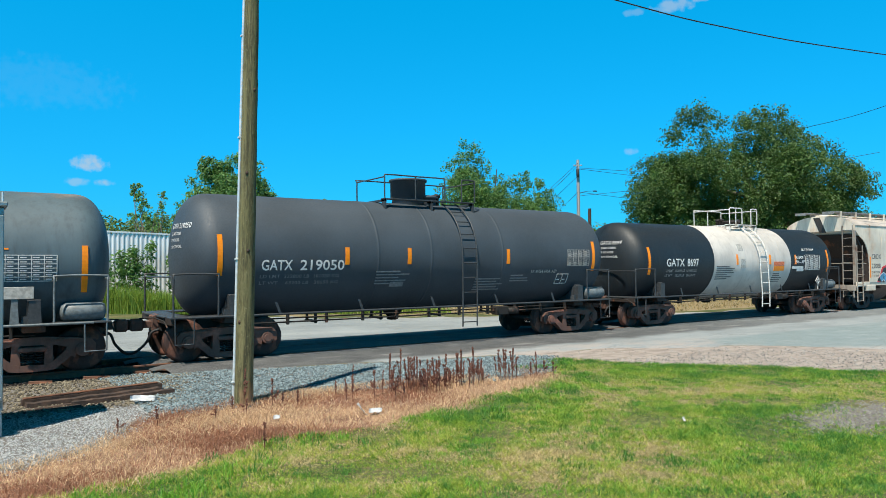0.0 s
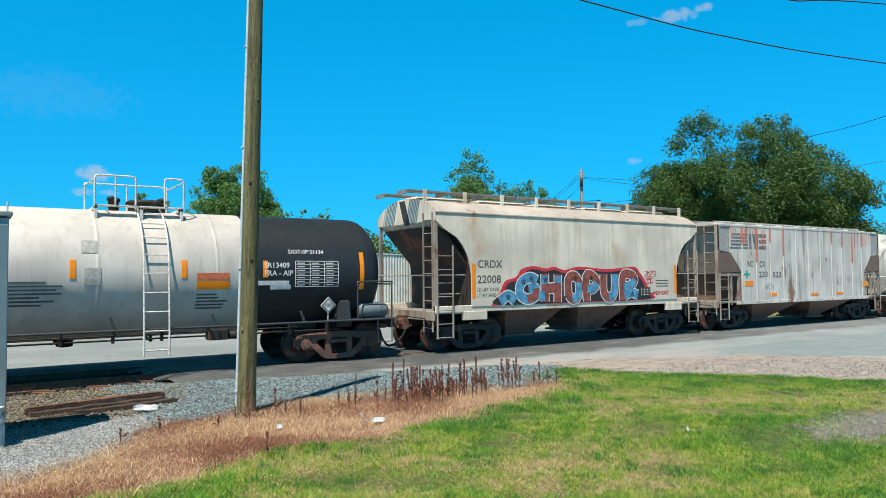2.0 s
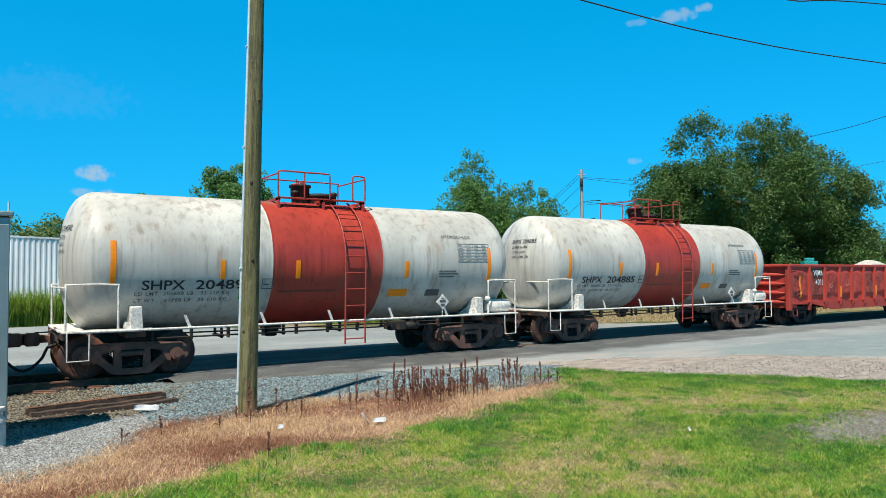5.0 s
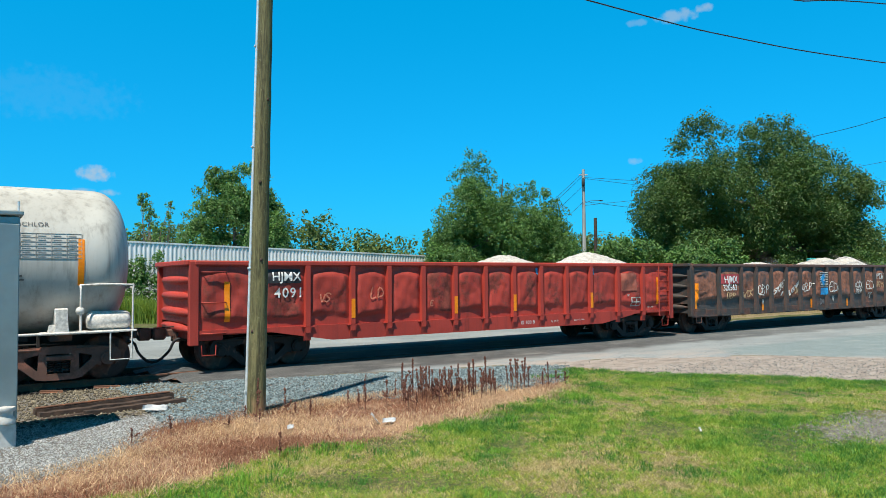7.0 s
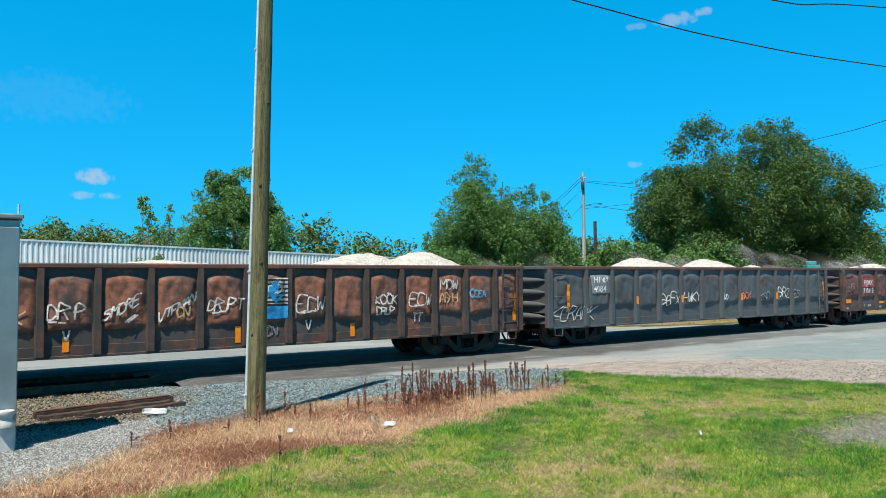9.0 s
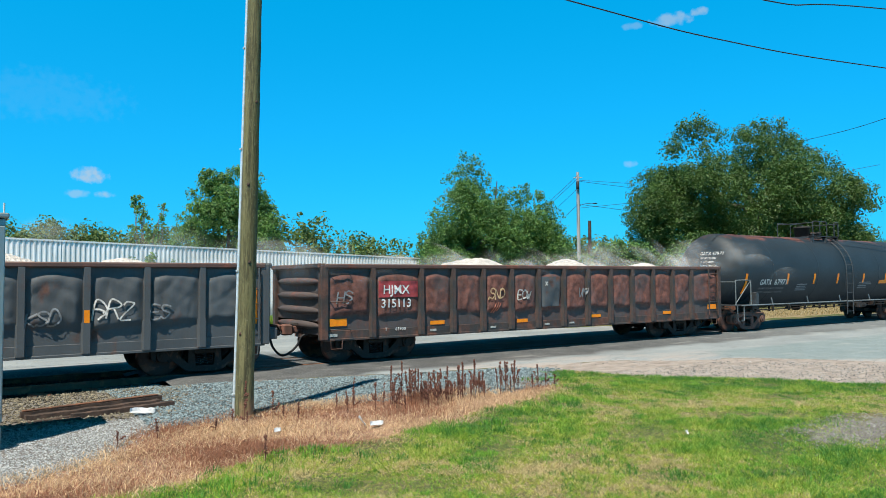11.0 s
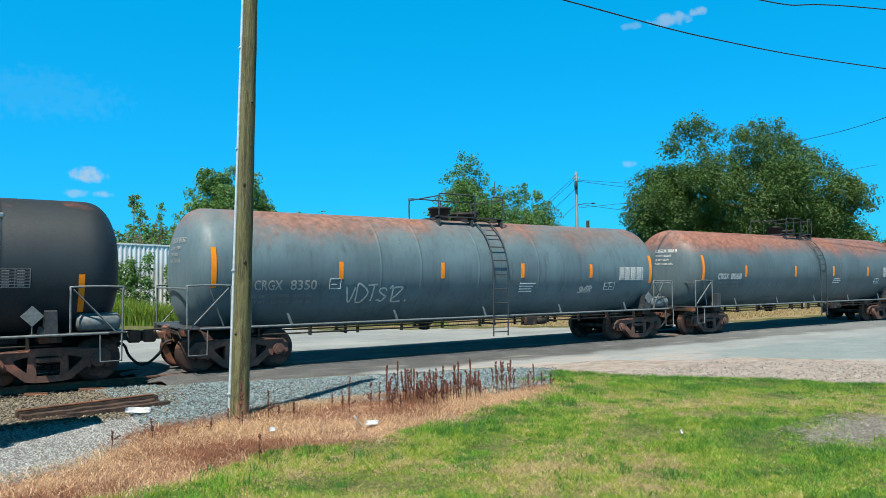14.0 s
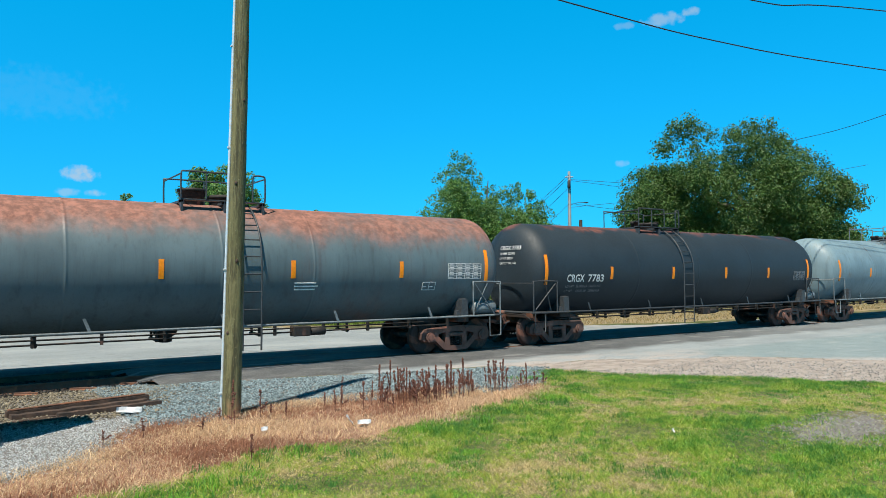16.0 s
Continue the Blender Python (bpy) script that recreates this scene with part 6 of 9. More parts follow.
def rib_hopper():
    left, right = 43.85, 56.9
    mid, half = (left + right) / 2, (right - left) / 2
    car = car_root("covered_hopper", mid, "weathered grey rib-side covered hopper with orange paint runs", "hopper car", HOPPERS)
    L, W = half - 0.62, 1.52
    x0, x1 = 45.2 - mid, 55.55 - mid
    part("body", lofted([(0.98, W, x0 + 0.68, x1 - 0.68), (2.15, W, x0 + 0.66, x1 - 0.66), (2.85, W, x0 + 0.02, x1 - 0.02), (3.86, W, x0, x1), (3.90, W - 0.03, x0, x1)]), rib_hopper_paint, car, "grey steel side sheets")
    roof = Mesh().prism([(-W, 3.86), (W, 3.86), (W * 0.6, 4.0), (-W * 0.6, 4.0)], "x", x0 - 0.55, x1 + 0.35)
    part("roof", roof, rib_hopper_paint, car)
    for y in (-1, 1):
        part("top_chord", Mesh().box(x0 - 0.6, x1 + 0.45, y * W, y * (W + 0.014), 3.82, 3.90, 0.006), rib_hopper_paint, car)
        part("side_sill", Mesh().box(x0 + 0.3, x1 - 0.3, y * W, y * (W + 0.014), 0.95, 1.06, 0.006), rib_hopper_paint, car)
    ribs = [45.92, 46.82, 47.72, 48.62, 49.52, 50.42, 51.32, 52.2, 53.04, 53.87, 54.69]
    rib = Mesh().prism([(-0.03, -W), (0.03, -W), (0.022, -W - 0.014), (-0.022, -W - 0.014)], "z", 1.0, 3.84)
    rib_data = rib.data("side_rib", rib_hopper_paint)
    for x in ribs:
        part("side_rib", rib_data, None, car, at=pose(x - mid, 0, 0))
        part("side_rib", rib_data, None, car, at=pose(x - mid, 0, 0, 0, 0, 180))
    for x in ribs:
        part("panel_seam", Mesh().box(x - mid + 0.03, x - mid + 0.044, -W - 0.002, -W + 0.01, 1.08, 3.80), grey_letter, car)
    rng = random.Random(8)
    for x in (45.92, 46.82, 47.72, 48.62, 52.2, 53.04, 53.87, 54.69):
        h = rng.uniform(0.4, 1.3)
        part("paint_run", Mesh().box(x - mid - 0.05, x - mid + 0.05, -W - 0.017, -W - 0.010, 3.8 - h, 3.8, 0.002), pink_spray, car)
    for k in range(26):
        x = rng.choice((45.4, 46.1, 46.5, 47.1, 47.4, 48.2, 52.6, 53.4, 54.2, 54.9, 55.2)) + rng.uniform(-0.25, 0.25)
        h = rng.uniform(0.15, 0.8)
        w = rng.uniform(0.008, 0.022)
        part("paint_run", Mesh().box(x - mid - w, x - mid + w, -W - 0.006, -W + 0.004, 3.76 - h, 3.76), pink_spray, car)
    for s, xe in ((-1, x0), (1, x1)):
        sl = Mesh().prism([(xe, 3.6), (xe - s * 1.9, 1.0), (xe - s * 2.0, 1.0), (xe - s * 0.1, 3.7)], "y", -W + 0.03, W - 0.03)
        sl.prism([(xe - s * 0.62, 2.1), (xe - s * 0.62, 0.95), (xe - s * 0.9, 0.95), (xe - s * 0.9, 2.1)], "y", -W + 0.03, W - 0.03)
        part("slope_sheet", sl, bay_paint, car)
        for y in (-1, 1):
            tri = Mesh().prism([(xe + s * 0.72, 2.85), (xe - s * 0.0, 2.85), (xe - s * 0.64, 2.16), (xe + s * 0.72, 2.16)], "y", y * (W - 0.01), y * (W - 0.06))
            part("end_gusset", tri, bay_paint, car)
            part("side_wing", Mesh().prism([(xe + s * 0.02, 3.84), (xe + s * 0.72, 3.84), (xe + s * 0.72, 2.95), (xe + s * 0.02, 2.87)], "y", y * (W - 0.02), y * (W - 0.06)), worn_letter, car)
    for c in (48.3, 52.35):
        part("discharge_bay", bay_mesh(c - mid - 1.75, c - mid + 1.75, 1.0, 0.28, W - 0.05, 0.55), bay_paint, car)
    part("centre_sill", Mesh().box(-L, L, -0.3, 0.3, 0.72, 1.0, 0.02), under_paint, car)
    hopper_ends(car, half, W, 1.2, 3.86, L, end_frame_paint, 2.12)
    for s in (-1, 1):
        for y in (-1, 1):
            fr = Mesh().box(s * (L - 1.2), s * (L - 1.28), y * W, y * (W - 0.08), 1.0, 2.05, 0.006)
            fr.box(s * L, s * (L - 1.3), y * W, y * (W - 0.06), 2.0, 2.08, 0.006)
            fr.box(s * (L - 0.75), s * (L - 0.82), y * W, y * (W - 0.06), 0.95, 2.05, 0.006)
            part("end_frame", fr, end_frame_paint, car)
    roof_walk(car, x0 - 0.6, x1 + 0.5, 4.06, walk_steel, 0.0, 0.3)
    for k in range(8):
        x = x0 + 0.6 + (x1 - x0 - 1.2) * k / 7
        part("roof_hatch", Mesh().box(x - 0.45, x + 0.45, -1.1, -0.45, 3.93, 4.05, 0.03).rod((x - 0.5, -0.78, 4.06), (x + 0.5, -0.78, 4.06), 0.02, 6), worn_letter, car)
    for tx in (-(half - 1.85), half - 1.85):
        truck(car, tx, grey_cast)
    couplers(car, half, L)
    y = -W - 0.004
    for words, x, z, h in (("RC", 46.22, 2.35, 0.21), ("CX", 47.0, 2.34, 0.21), ("233", 46.94, 1.95, 0.21), ("523", 47.84, 1.94, 0.21)):
        lettering("lettering", text_mesh(words, h, grey_letter, on_side(x - mid, z, y), full=0.36 if len(words) == 2 else 0.58), grey_letter, car, h)
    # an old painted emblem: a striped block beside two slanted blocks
    for k in range(5):
        part("emblem_bar", Mesh().prism([(45.2 + 0.03 * k - mid, 3.0 + k * 0.125), (46.28 - mid, 3.0 + k * 0.125), (46.28 - mid, 3.075 + k * 0.125), (45.2 + 0.03 * k - mid, 3.075 + k * 0.125)], "y", y, y + 0.01), old_emblem, car)
    for u, w, slant in ((46.36, 0.16, 0.0), (46.56, 0.20, -0.16), (46.78, 0.16, 0.0), (46.98, 0.5, 0.0)):
        for za, zb in (((3.0, 3.58),) if w < 0.5 else ((3.0, 3.14), (3.22, 3.36), (3.44, 3.58))):
            part("emblem_block", Mesh().prism([(u - slant - mid, za), (u + w - slant - mid, za), (u + w - mid, zb), (u - mid, zb)], "y", y, y + 0.01), old_emblem, car)
    part("sprayed_cross", Mesh().box(46.0 - mid, 46.14 - mid, y, y + 0.01, 2.02, 2.10).box(46.22 - mid, 46.36 - mid, y, y + 0.01, 2.02, 2.10).box(46.14 - mid, 46.22 - mid, y, y + 0.01, 1.9, 2.22), green_spray, car)
    for xa, xb, za, zb in ((46.05, 46.58, 1.62, 1.82), (47.6, 48.1, 1.22, 1.34), (50.5, 51.1, 1.18, 1.28), (52.5, 53.1, 1.18, 1.28), (54.6, 55.2, 1.5, 1.72)):
        part("reflective_stripe", Mesh().box(xa - mid, xb - mid, y - 0.004, y + 0.01, za, zb), orange_tape, car)
    for words, x, z, h in (("NASH", 47.35, 1.5, 0.2), ("M3", 48.9, 1.55, 0.25), ("WZ", 52.55, 1.6, 0.28), ("VS", 53.4, 1.7, 0.22)):
        part("scrawl", hand_mesh(words, h, faint_letter, on_side(x - mid, z, y), int(x * 10), 0.2, 0.02), faint_letter, car)
    return car


curved_hopper()
rib_hopper()


# ---- gondolas ----
GONDOLAS = "gondolas of the train"


def panel_shape(u, v, w, h, ph, bulge):
    """How far a dented panel stands out at u across and v up, and where it is pressed out at all."""
    side = np.minimum(u, 1 - u) * w - 0.035
    foot = (v - 0.20 - 0.03 * np.sin(3 * u + ph[5])) * h
    head = (0.95 - v) * h - 0.18 * (2 * u - 1) ** 2
    d = np.minimum(np.minimum(side * 0.8, foot * 1.3), head)
    ease = np.clip(d / 0.15, 0, 1)
    proud = ease * ease * (3 - 2 * ease)
    out = proud * bulge * (0.72 + 0.30 * np.sin(2.6 * u + ph[0]) * np.sin(3.4 * v + ph[1]) + 0.20 * np.sin(7 * u + ph[2]) * np.sin(9 * v + ph[3]) + 0.3 * np.clip(0.5 - v, 0, 1))
    crease = 1 - np.abs(np.sin(5.2 * u + 3.1 * v + ph[4] + 0.8 * np.sin(6 * v + ph[2])))
    crease2 = 1 - np.abs(np.sin(7.3 * v - 2.2 * u + ph[6] + 0.9 * np.sin(5 * u + ph[3])))
    fine = 0.5 + 0.5 * np.sin(13 * u + ph[1]) * np.sin(15 * v + ph[5])
    return proud, out + proud * (0.030 * crease ** 6 * fine - 0.026 * crease2 ** 5 * (1 - fine) + 0.008 * np.sin(17 * u + 9 * v + ph[4]) * np.sin(21 * v - 6 * u + ph[6]))


def dented_panel(x0, x1, z0, z1, y, seed, paint_body, bulge=0.085, n=26):
    """A side sheet pressed outwards by its loads, with dents."""
    nx = nz = n
    rng = np.random.RandomState(seed)
    ph = rng.uniform(0, 6.28, 8)
    i, j = np.meshgrid(np.arange(nx + 1), np.arange(nz + 1))
    u, v = i / nx, j / nz
    w = x1 - x0
    proud, out = panel_shape(u, v, w, z1 - z0, ph, bulge)
    co = np.stack([x0 + w * u, y - out, z0 + (z1 - z0) * v], -1)
    a = (j[:-1, :-1] * (nx + 1) + i[:-1, :-1]).ravel()
    me = big_mesh("side_panel", co, np.stack([a, a + 1, a + nx + 2, a + nx + 1], -1), paint_body, 4, True)
    at = me.attributes.new("proud", "FLOAT", "POINT")
    at.data.foreach_set("value", proud.astype(np.float32).ravel())
    return me


def stone_heap(cx, length, width, z0, peak, seed, lo, hi):
    """A heap of crushed stone in the car, lumpy and slumped to the walls."""
    nx, ny = 46, 18
    rng = np.random.RandomState(seed)
    ph = rng.uniform(0, 6.28, 8)
    vs, fs = [], []
    for j in range(ny + 1):
        for i in range(nx + 1):
            u, v = 2 * i / nx - 1, 2 * j / ny - 1
            rr = math.hypot(u + 0.06 * math.sin(5 * v + ph[0]), v * 0.8)
            h = max(0.0, 1.06 - (rr * rr + 0.03) ** 0.62)
            h = h * peak + 0.05 * math.sin(7 * u + ph[1]) * math.sin(5 * v + ph[2]) * h + rng.uniform(-0.02, 0.02)
            vs.append((min(hi, max(lo, cx + u * length / 2)), v * width / 2, z0 + h))
    for j in range(ny):
        for i in range(nx):
            a = j * (nx + 1) + i
            fs.append((a, a + 1, a + nx + 2, a + nx + 1))
    return Mesh().add(vs, fs, True)


def gondola(label, left, right, s1, s2, paint_body, posts, heaps, letters=(), stripes=(), boards=(), post_paint=None, ends=1, tall=2.45, scrawls=(), tapes=(), post_stripes=(), chord_paint=None, fish=False, marks_on_sill=(), sign=None):
    mid, half = (left + right) / 2, (right - left) / 2
    car = car_root("gondola", mid, label, "gondola car", GONDOLAS)
    a, b = s1 - mid, s2 - mid
    W, z0, z1 = 1.52, 0.63, tall
    chord_paint = chord_paint or post_paint or paint_body
    post_paint = post_paint or paint_body
    xs = [a + 0.05] + [p - mid for p in posts] + [b - 0.05]
    for k in range(len(xs) - 1):
        for y in (-1, 1):
            m = dented_panel(xs[k], xs[k + 1], z0 + 0.2, z1 - 0.1, -W, int(left) * 40 + k * 2 + (y > 0), paint_body, n=26 if y < 0 else 8)
            ob = part("side_panel", m, paint_body, car)
            if y > 0:
                ob.matrix_basis = Matrix.Diagonal((1, -1, 1, 1))
    inner = Mesh().box(a, b, -W + 0.03, -W + 0.05, z0 + 0.25, z1 - 0.05).box(a, b, W - 0.05, W - 0.03, z0 + 0.25, z1 - 0.05)
    part("inner_wall", inner, under_paint, car)
    part("floor", Mesh().box(a, b, -W + 0.06, W - 0.06, 0.98, 1.06), under_paint, car)
    for y in (-1, 1):
        m = Mesh().box(a, b, y * (W - 0.06), y * (W + 0.09), z1 - 0.11, z1, 0.025)
        part("top_chord", m, chord_paint, car)
        if fish:
            low = [(a, 0.95), (a, 0.86), (a + 1.6, 0.86), (a + 3.2, z0 - 0.04), (b - 3.2, z0 - 0.04), (b - 1.6, 0.86), (b, 0.86), (b, 0.95)]
            m = Mesh().prism(low, "y", min(y * (W - 0.04), y * (W + 0.05)), max(y * (W - 0.04), y * (W + 0.05)))
        else:
            m = Mesh().box(a, b, y * (W - 0.04), y * (W + 0.012), z0 - 0.02, z0 + 0.21, 0.006)
            m.box(a, b, y * (W - 0.04), y * (W + 0.03), z0 - 0.035, z0 + 0.02, 0.008)
        part("side_sill", m, post_paint, car)
    post = Mesh().prism([(-0.075, -W + 0.02), (0.075, -W + 0.02), (0.055, -W - 0.10), (-0.055, -W - 0.10)], "z", z0 + 0.16, z1 - 0.10)
    if fish:
        post.box(-0.16, 0.16, -W - 0.10, -W - 0.03, z0 + 0.29, z0 + 0.305)
        post.prism([(-W - 0.10, z0 + 0.30), (-W + 0.0, z0 + 0.30), (-W - 0.0, z0 - 0.02), (-W - 0.05, z0 - 0.02)], "x", -0.085, 0.085)
    else:
        post.prism([(-0.10, -W + 0.02), (0.10, -W + 0.02), (0.062, -W - 0.108), (-0.062, -W - 0.108)], "z", z0 + 0.02, z0 + 0.62)
    pd = post.data("side_post", post_paint)
    for p in posts:
        part("side_post", pd, None, car, at=pose(p - mid, 0, 0))
        part("side_post", pd, None, car, at=pose(p - mid, 0, 0, 0, 0, 180))
    for s, x in ((-1, a), (1, b)):
        e = Mesh().box(x, x - s * 0.06, -W, W, z0 + 0.1, z1 - 0.02, 0.01)
        for k in range(4):
            z = z0 + 0.32 + k * 0.36
            e.turned([(-W + 0.10, 0.01), (-W + 0.45, 0.075), (-0.5, 0.10), (0.5, 0.10), (W - 0.45, 0.075), (W - 0.10, 0.01)], "y", (x + s * 0.02, 0, z), 12)
        part("end_wall", e, paint_body, car, "ribbed end wall")
        c = Mesh()
        for y in (-1, 1):
            c.box(x + s * 0.10, x - s * 0.10, y * (W - 0.10), y * (W + 0.07), z0, z1 - 0.02, 0.015)
        c.box(x + s * 0.16, x - s * 0.05, -W - 0.05, W + 0.05, z1 - 0.10, z1 + 0.01, 0.02)
        part("corner_post", c, post_paint, car)
        sill = Mesh().box(s * (half - 0.62), s * (half - 1.2), -W + 0.05, W - 0.05, 0.72, 0.98, 0.02)
        part("end_sill", sill, post_paint, car)
        for k in range(5) if s > 0 else (0, 2, 4):
            z = 0.88 + k * 0.33
            lad = Mesh().pipe([(x - s * 0.16, -W - 0.02, z), (x - s * 0.18, -W - 0.12, z), (x - s * 0.66, -W - 0.12, z), (x - s * 0.68, -W - 0.02, z)], 0.013, 6)
            part("grab_iron", lad, post_paint, car)
        for u in (0.17, 0.67) if s > 0 else ():
            part("ladder_rail", Mesh().box(x - s * u - 0.018, x - s * u + 0.018, -W - 0.135, -W - 0.10, z0 + 0.1, z1 - 0.10, 0.005), post_paint, car)
        lad = Mesh().pipe([(x - s * 0.16, -W - 0.05, z0), (x - s * 0.17, -W - 0.05, z0 - 0.22), (x - s * 0.46, -W - 0.05, z0 - 0.22), (x - s * 0.47, -W - 0.05, z0)], 0.014, 6)
        part("sill_step", lad, post_paint, car)
        truck(car, s * (half - 2.15), dark_steel)
    part("centre_sill", Mesh().box(-half + 0.7, half - 0.7, -0.32, 0.32, 0.62, 0.98, 0.02), under_paint, car)
    for k in range(7):
        x = a + 2.6 + (b - a - 5.2) * k / 6
        part("cross_bearer", Mesh().prism([(-W + 0.05, 0.97), (W - 0.05, 0.97), (W - 0.05, 0.86), (0.4, 0.62), (-0.4, 0.62), (-W + 0.05, 0.86)], "x", x - 0.06, x + 0.06), under_paint, car)
    rig = Mesh().rod((-half + 2.8, -0.55, 0.62), (half - 2.8, -0.55, 0.60), 0.018, 6).turned([(0.4, 0.05), (0.45, 0.17), (1.0, 0.17), (1.05, 0.05)], "x", (0, -0.75, 0.72), 14)
    part("brake_rigging", rig, dark_steel, car)
    couplers(car, half, half - 0.62)
    for k, (cx, ln, peak) in enumerate(heaps):
        load = part("stone_load", stone_heap(cx - mid, ln * 1.6, 2 * W - 0.14, 1.75, peak - 1.75, int(left) + k, a + 0.12, b - 0.12), stone_pile, car)
        tagged(load, "heap of pale crushed stone", kind="stuff")
    y = -W - 0.08

    def on_panel(x0t, z0t):
        def wrap(u, v):
            x, z = x0t + u, z0t + v
            if z > z0 + 0.32 and min(abs(x - p) for p in xs[1:-1]) < 0.06:
                return (x, -W - 0.122, z)
            for k in range(len(xs) - 1):
                if xs[k] <= x <= xs[k + 1]:
                    ph = np.random.RandomState(int(left) * 40 + k * 2).uniform(0, 6.28, 8)
                    up = (z - z0 - 0.2) / (z1 - 0.1 - z0 - 0.2)
                    return (x, -W - 0.030 - float(panel_shape((x - xs[k]) / (xs[k + 1] - xs[k]), up, xs[k + 1] - xs[k], z1 - 0.3 - z0, ph, 0.085)[1]), z)
            return (x, -W - 0.06, z)
        return wrap

    def patch_on_panel(xa, xb, za, zb):
        n, wrap = 10, on_panel(0, 0)
        vs = [wrap(xa + (xb - xa) * i / n, za + (zb - za) * j / n) for j in range(n + 1) for i in range(n + 1)]
        vs = [(p[0], p[1] + 0.008, p[2]) for p in vs]
        return Mesh().add(vs, [(j * (n + 1) + i, j * (n + 1) + i + 1, (j + 1) * (n + 1) + i + 1, (j + 1) * (n + 1) + i) for j in range(n) for i in range(n)], True)
    for words, x, z, h, mt, *rest in letters:
        lettering("lettering", text_mesh(words, h, mt, on_panel(x - mid, z), *rest), mt, car, h)
    for xa, xb, za, zb, mt in boards:
        part("painted_panel", patch_on_panel(xa - mid, xb - mid, za, zb), mt, car)
    for x, za, zb in stripes:
        part("reflective_stripe", patch_on_panel(x - mid - 0.06, x - mid + 0.06, za, zb), orange_tape, car)
    for x, za, zb in post_stripes:
        part("reflective_stripe", Mesh().box(x - mid - 0.05, x - mid + 0.05, -W - 0.106, -W - 0.098, za, zb), orange_tape, car)
    for words, x, z, h in marks_on_sill:
        lettering("lettering", text_mesh(words, h, white_letter, lambda u, v, x=x, z=z: (x - mid + u, -W - 0.054, z + v), 1.1), white_letter, car, h)
    if sign:
        xa, xb, za, zb = sign
        xa, xb = xa - mid, xb - mid
        board = part("sign_panel", patch_on_panel(xa, xb, za, zb), pale_rail_paint, car, "striped panel with a blue diamond")
        for k in range(6):
            z = za + (zb - za) * (k + 0.3) / 6
            bar = patch_on_panel(xa, xb, z, z + (zb - za) * 0.07)
            bar.v = [(p[0], p[1] - 0.004, p[2]) for p in bar.v]
            part("stripe", bar, black_letter, board)
        cx, cz, n, wrap = (xa + xb) / 2, (za + zb) / 2, 8, on_panel(0, 0)
        ring = [(cx, cz)] + [(cx + math.copysign(1, math.cos(w)) * abs(math.cos(w)) ** 2 * (xb - xa) * 0.46, cz + math.copysign(1, math.sin(w)) * abs(math.sin(w)) ** 2 * (zb - za) * 0.48) for w in (2 * math.pi * k / 16 for k in range(16))]
        part("diamond", Mesh().add([(p[0], p[1] - 0.002, p[2]) for p in (wrap(*q) for q in ring)], [(0, 1 + k, 1 + (k + 1) % 16) for k in range(16)]), blue_board, board)
    for xa, xb, za, zb in tapes:
        part("reflective_stripe", patch_on_panel(xa - mid, xb - mid, za, zb), orange_tape, car)
    for words, x, z, h, mt, slant, *rise in scrawls:
        put, climb = on_panel(x - mid, z), (rise[0] if rise else 0.0)
        part("scrawl", hand_mesh(words, h, mt, lambda u, v, put=put, climb=climb: put(u, v + u * climb * 0.7), int(x * 100) % 9973, slant), tag_white if mt is white_letter else mt, car)
    return car


def spread(lo, hi, n):
    return [lo + (hi - lo) * k / (n - 1) for k in range(n)]


gondola("red gondola with dented sides loaded with pale stone", 82.2, 98.95, 82.75, 98.25, red_gondola_paint, [84.15, 85.32] + spread(86.48, 94.52, 9) + [95.7, 96.87],
        [(88.0, 3.6, 2.35), (92.5, 3.6, 2.74), (96.1, 3.6, 2.86)],
        letters=[("HJMX", 84.45, 2.0, 0.2, white_letter, 1.0), ("4091", 84.5, 1.62, 0.22, white_letter, 1.2), ("BF", 96.12, 1.40, 0.07, pale_rail_paint), ("LD LMT", 97.1, 1.0, 0.06, pale_rail_paint)],
        stripes=[(83.45, 1.11, 1.99), (97.57, 1.11, 1.99)], post_stripes=[(86.48, 1.09, 1.55), (89.495, 1.09, 1.55), (91.505, 1.09, 1.55), (94.52, 1.09, 1.55)],
        boards=[(84.35, 85.15, 1.94, 2.26, black_letter), (95.86, 96.54, 1.58, 2.13, pink_rust)] + [(96.29, 96.72, z, z + 0.03, pale_rail_paint) for z in (1.08, 1.2, 1.34)] + [(96.29, 96.33, 1.08, 1.37, pale_rail_paint), (96.5, 96.54, 1.08, 1.37, pale_rail_paint), (96.69, 96.73, 1.08, 1.37, pale_rail_paint)]
        + [(92.34, 92.42, 2.1, 2.3, blue_board), (94.6, 94.68, 2.1, 2.3, blue_board)], fish=True,
        marks_on_sill=[("G 100 9", 91.75, 0.70, 0.10), ("R. 92-9", 92.9, 0.71, 0.06), ("CU. FT. 1995", 93.8, 0.72, 0.05)],
        scrawls=[("Lo", 86.95, 1.55, 0.26, pink_spray, 0.2, 0.1), ("VS", 85.6, 1.5, 0.18, pink_spray, 0.2), ("E", 88.7, 1.32, 0.14, pink_spray, 0.1)])
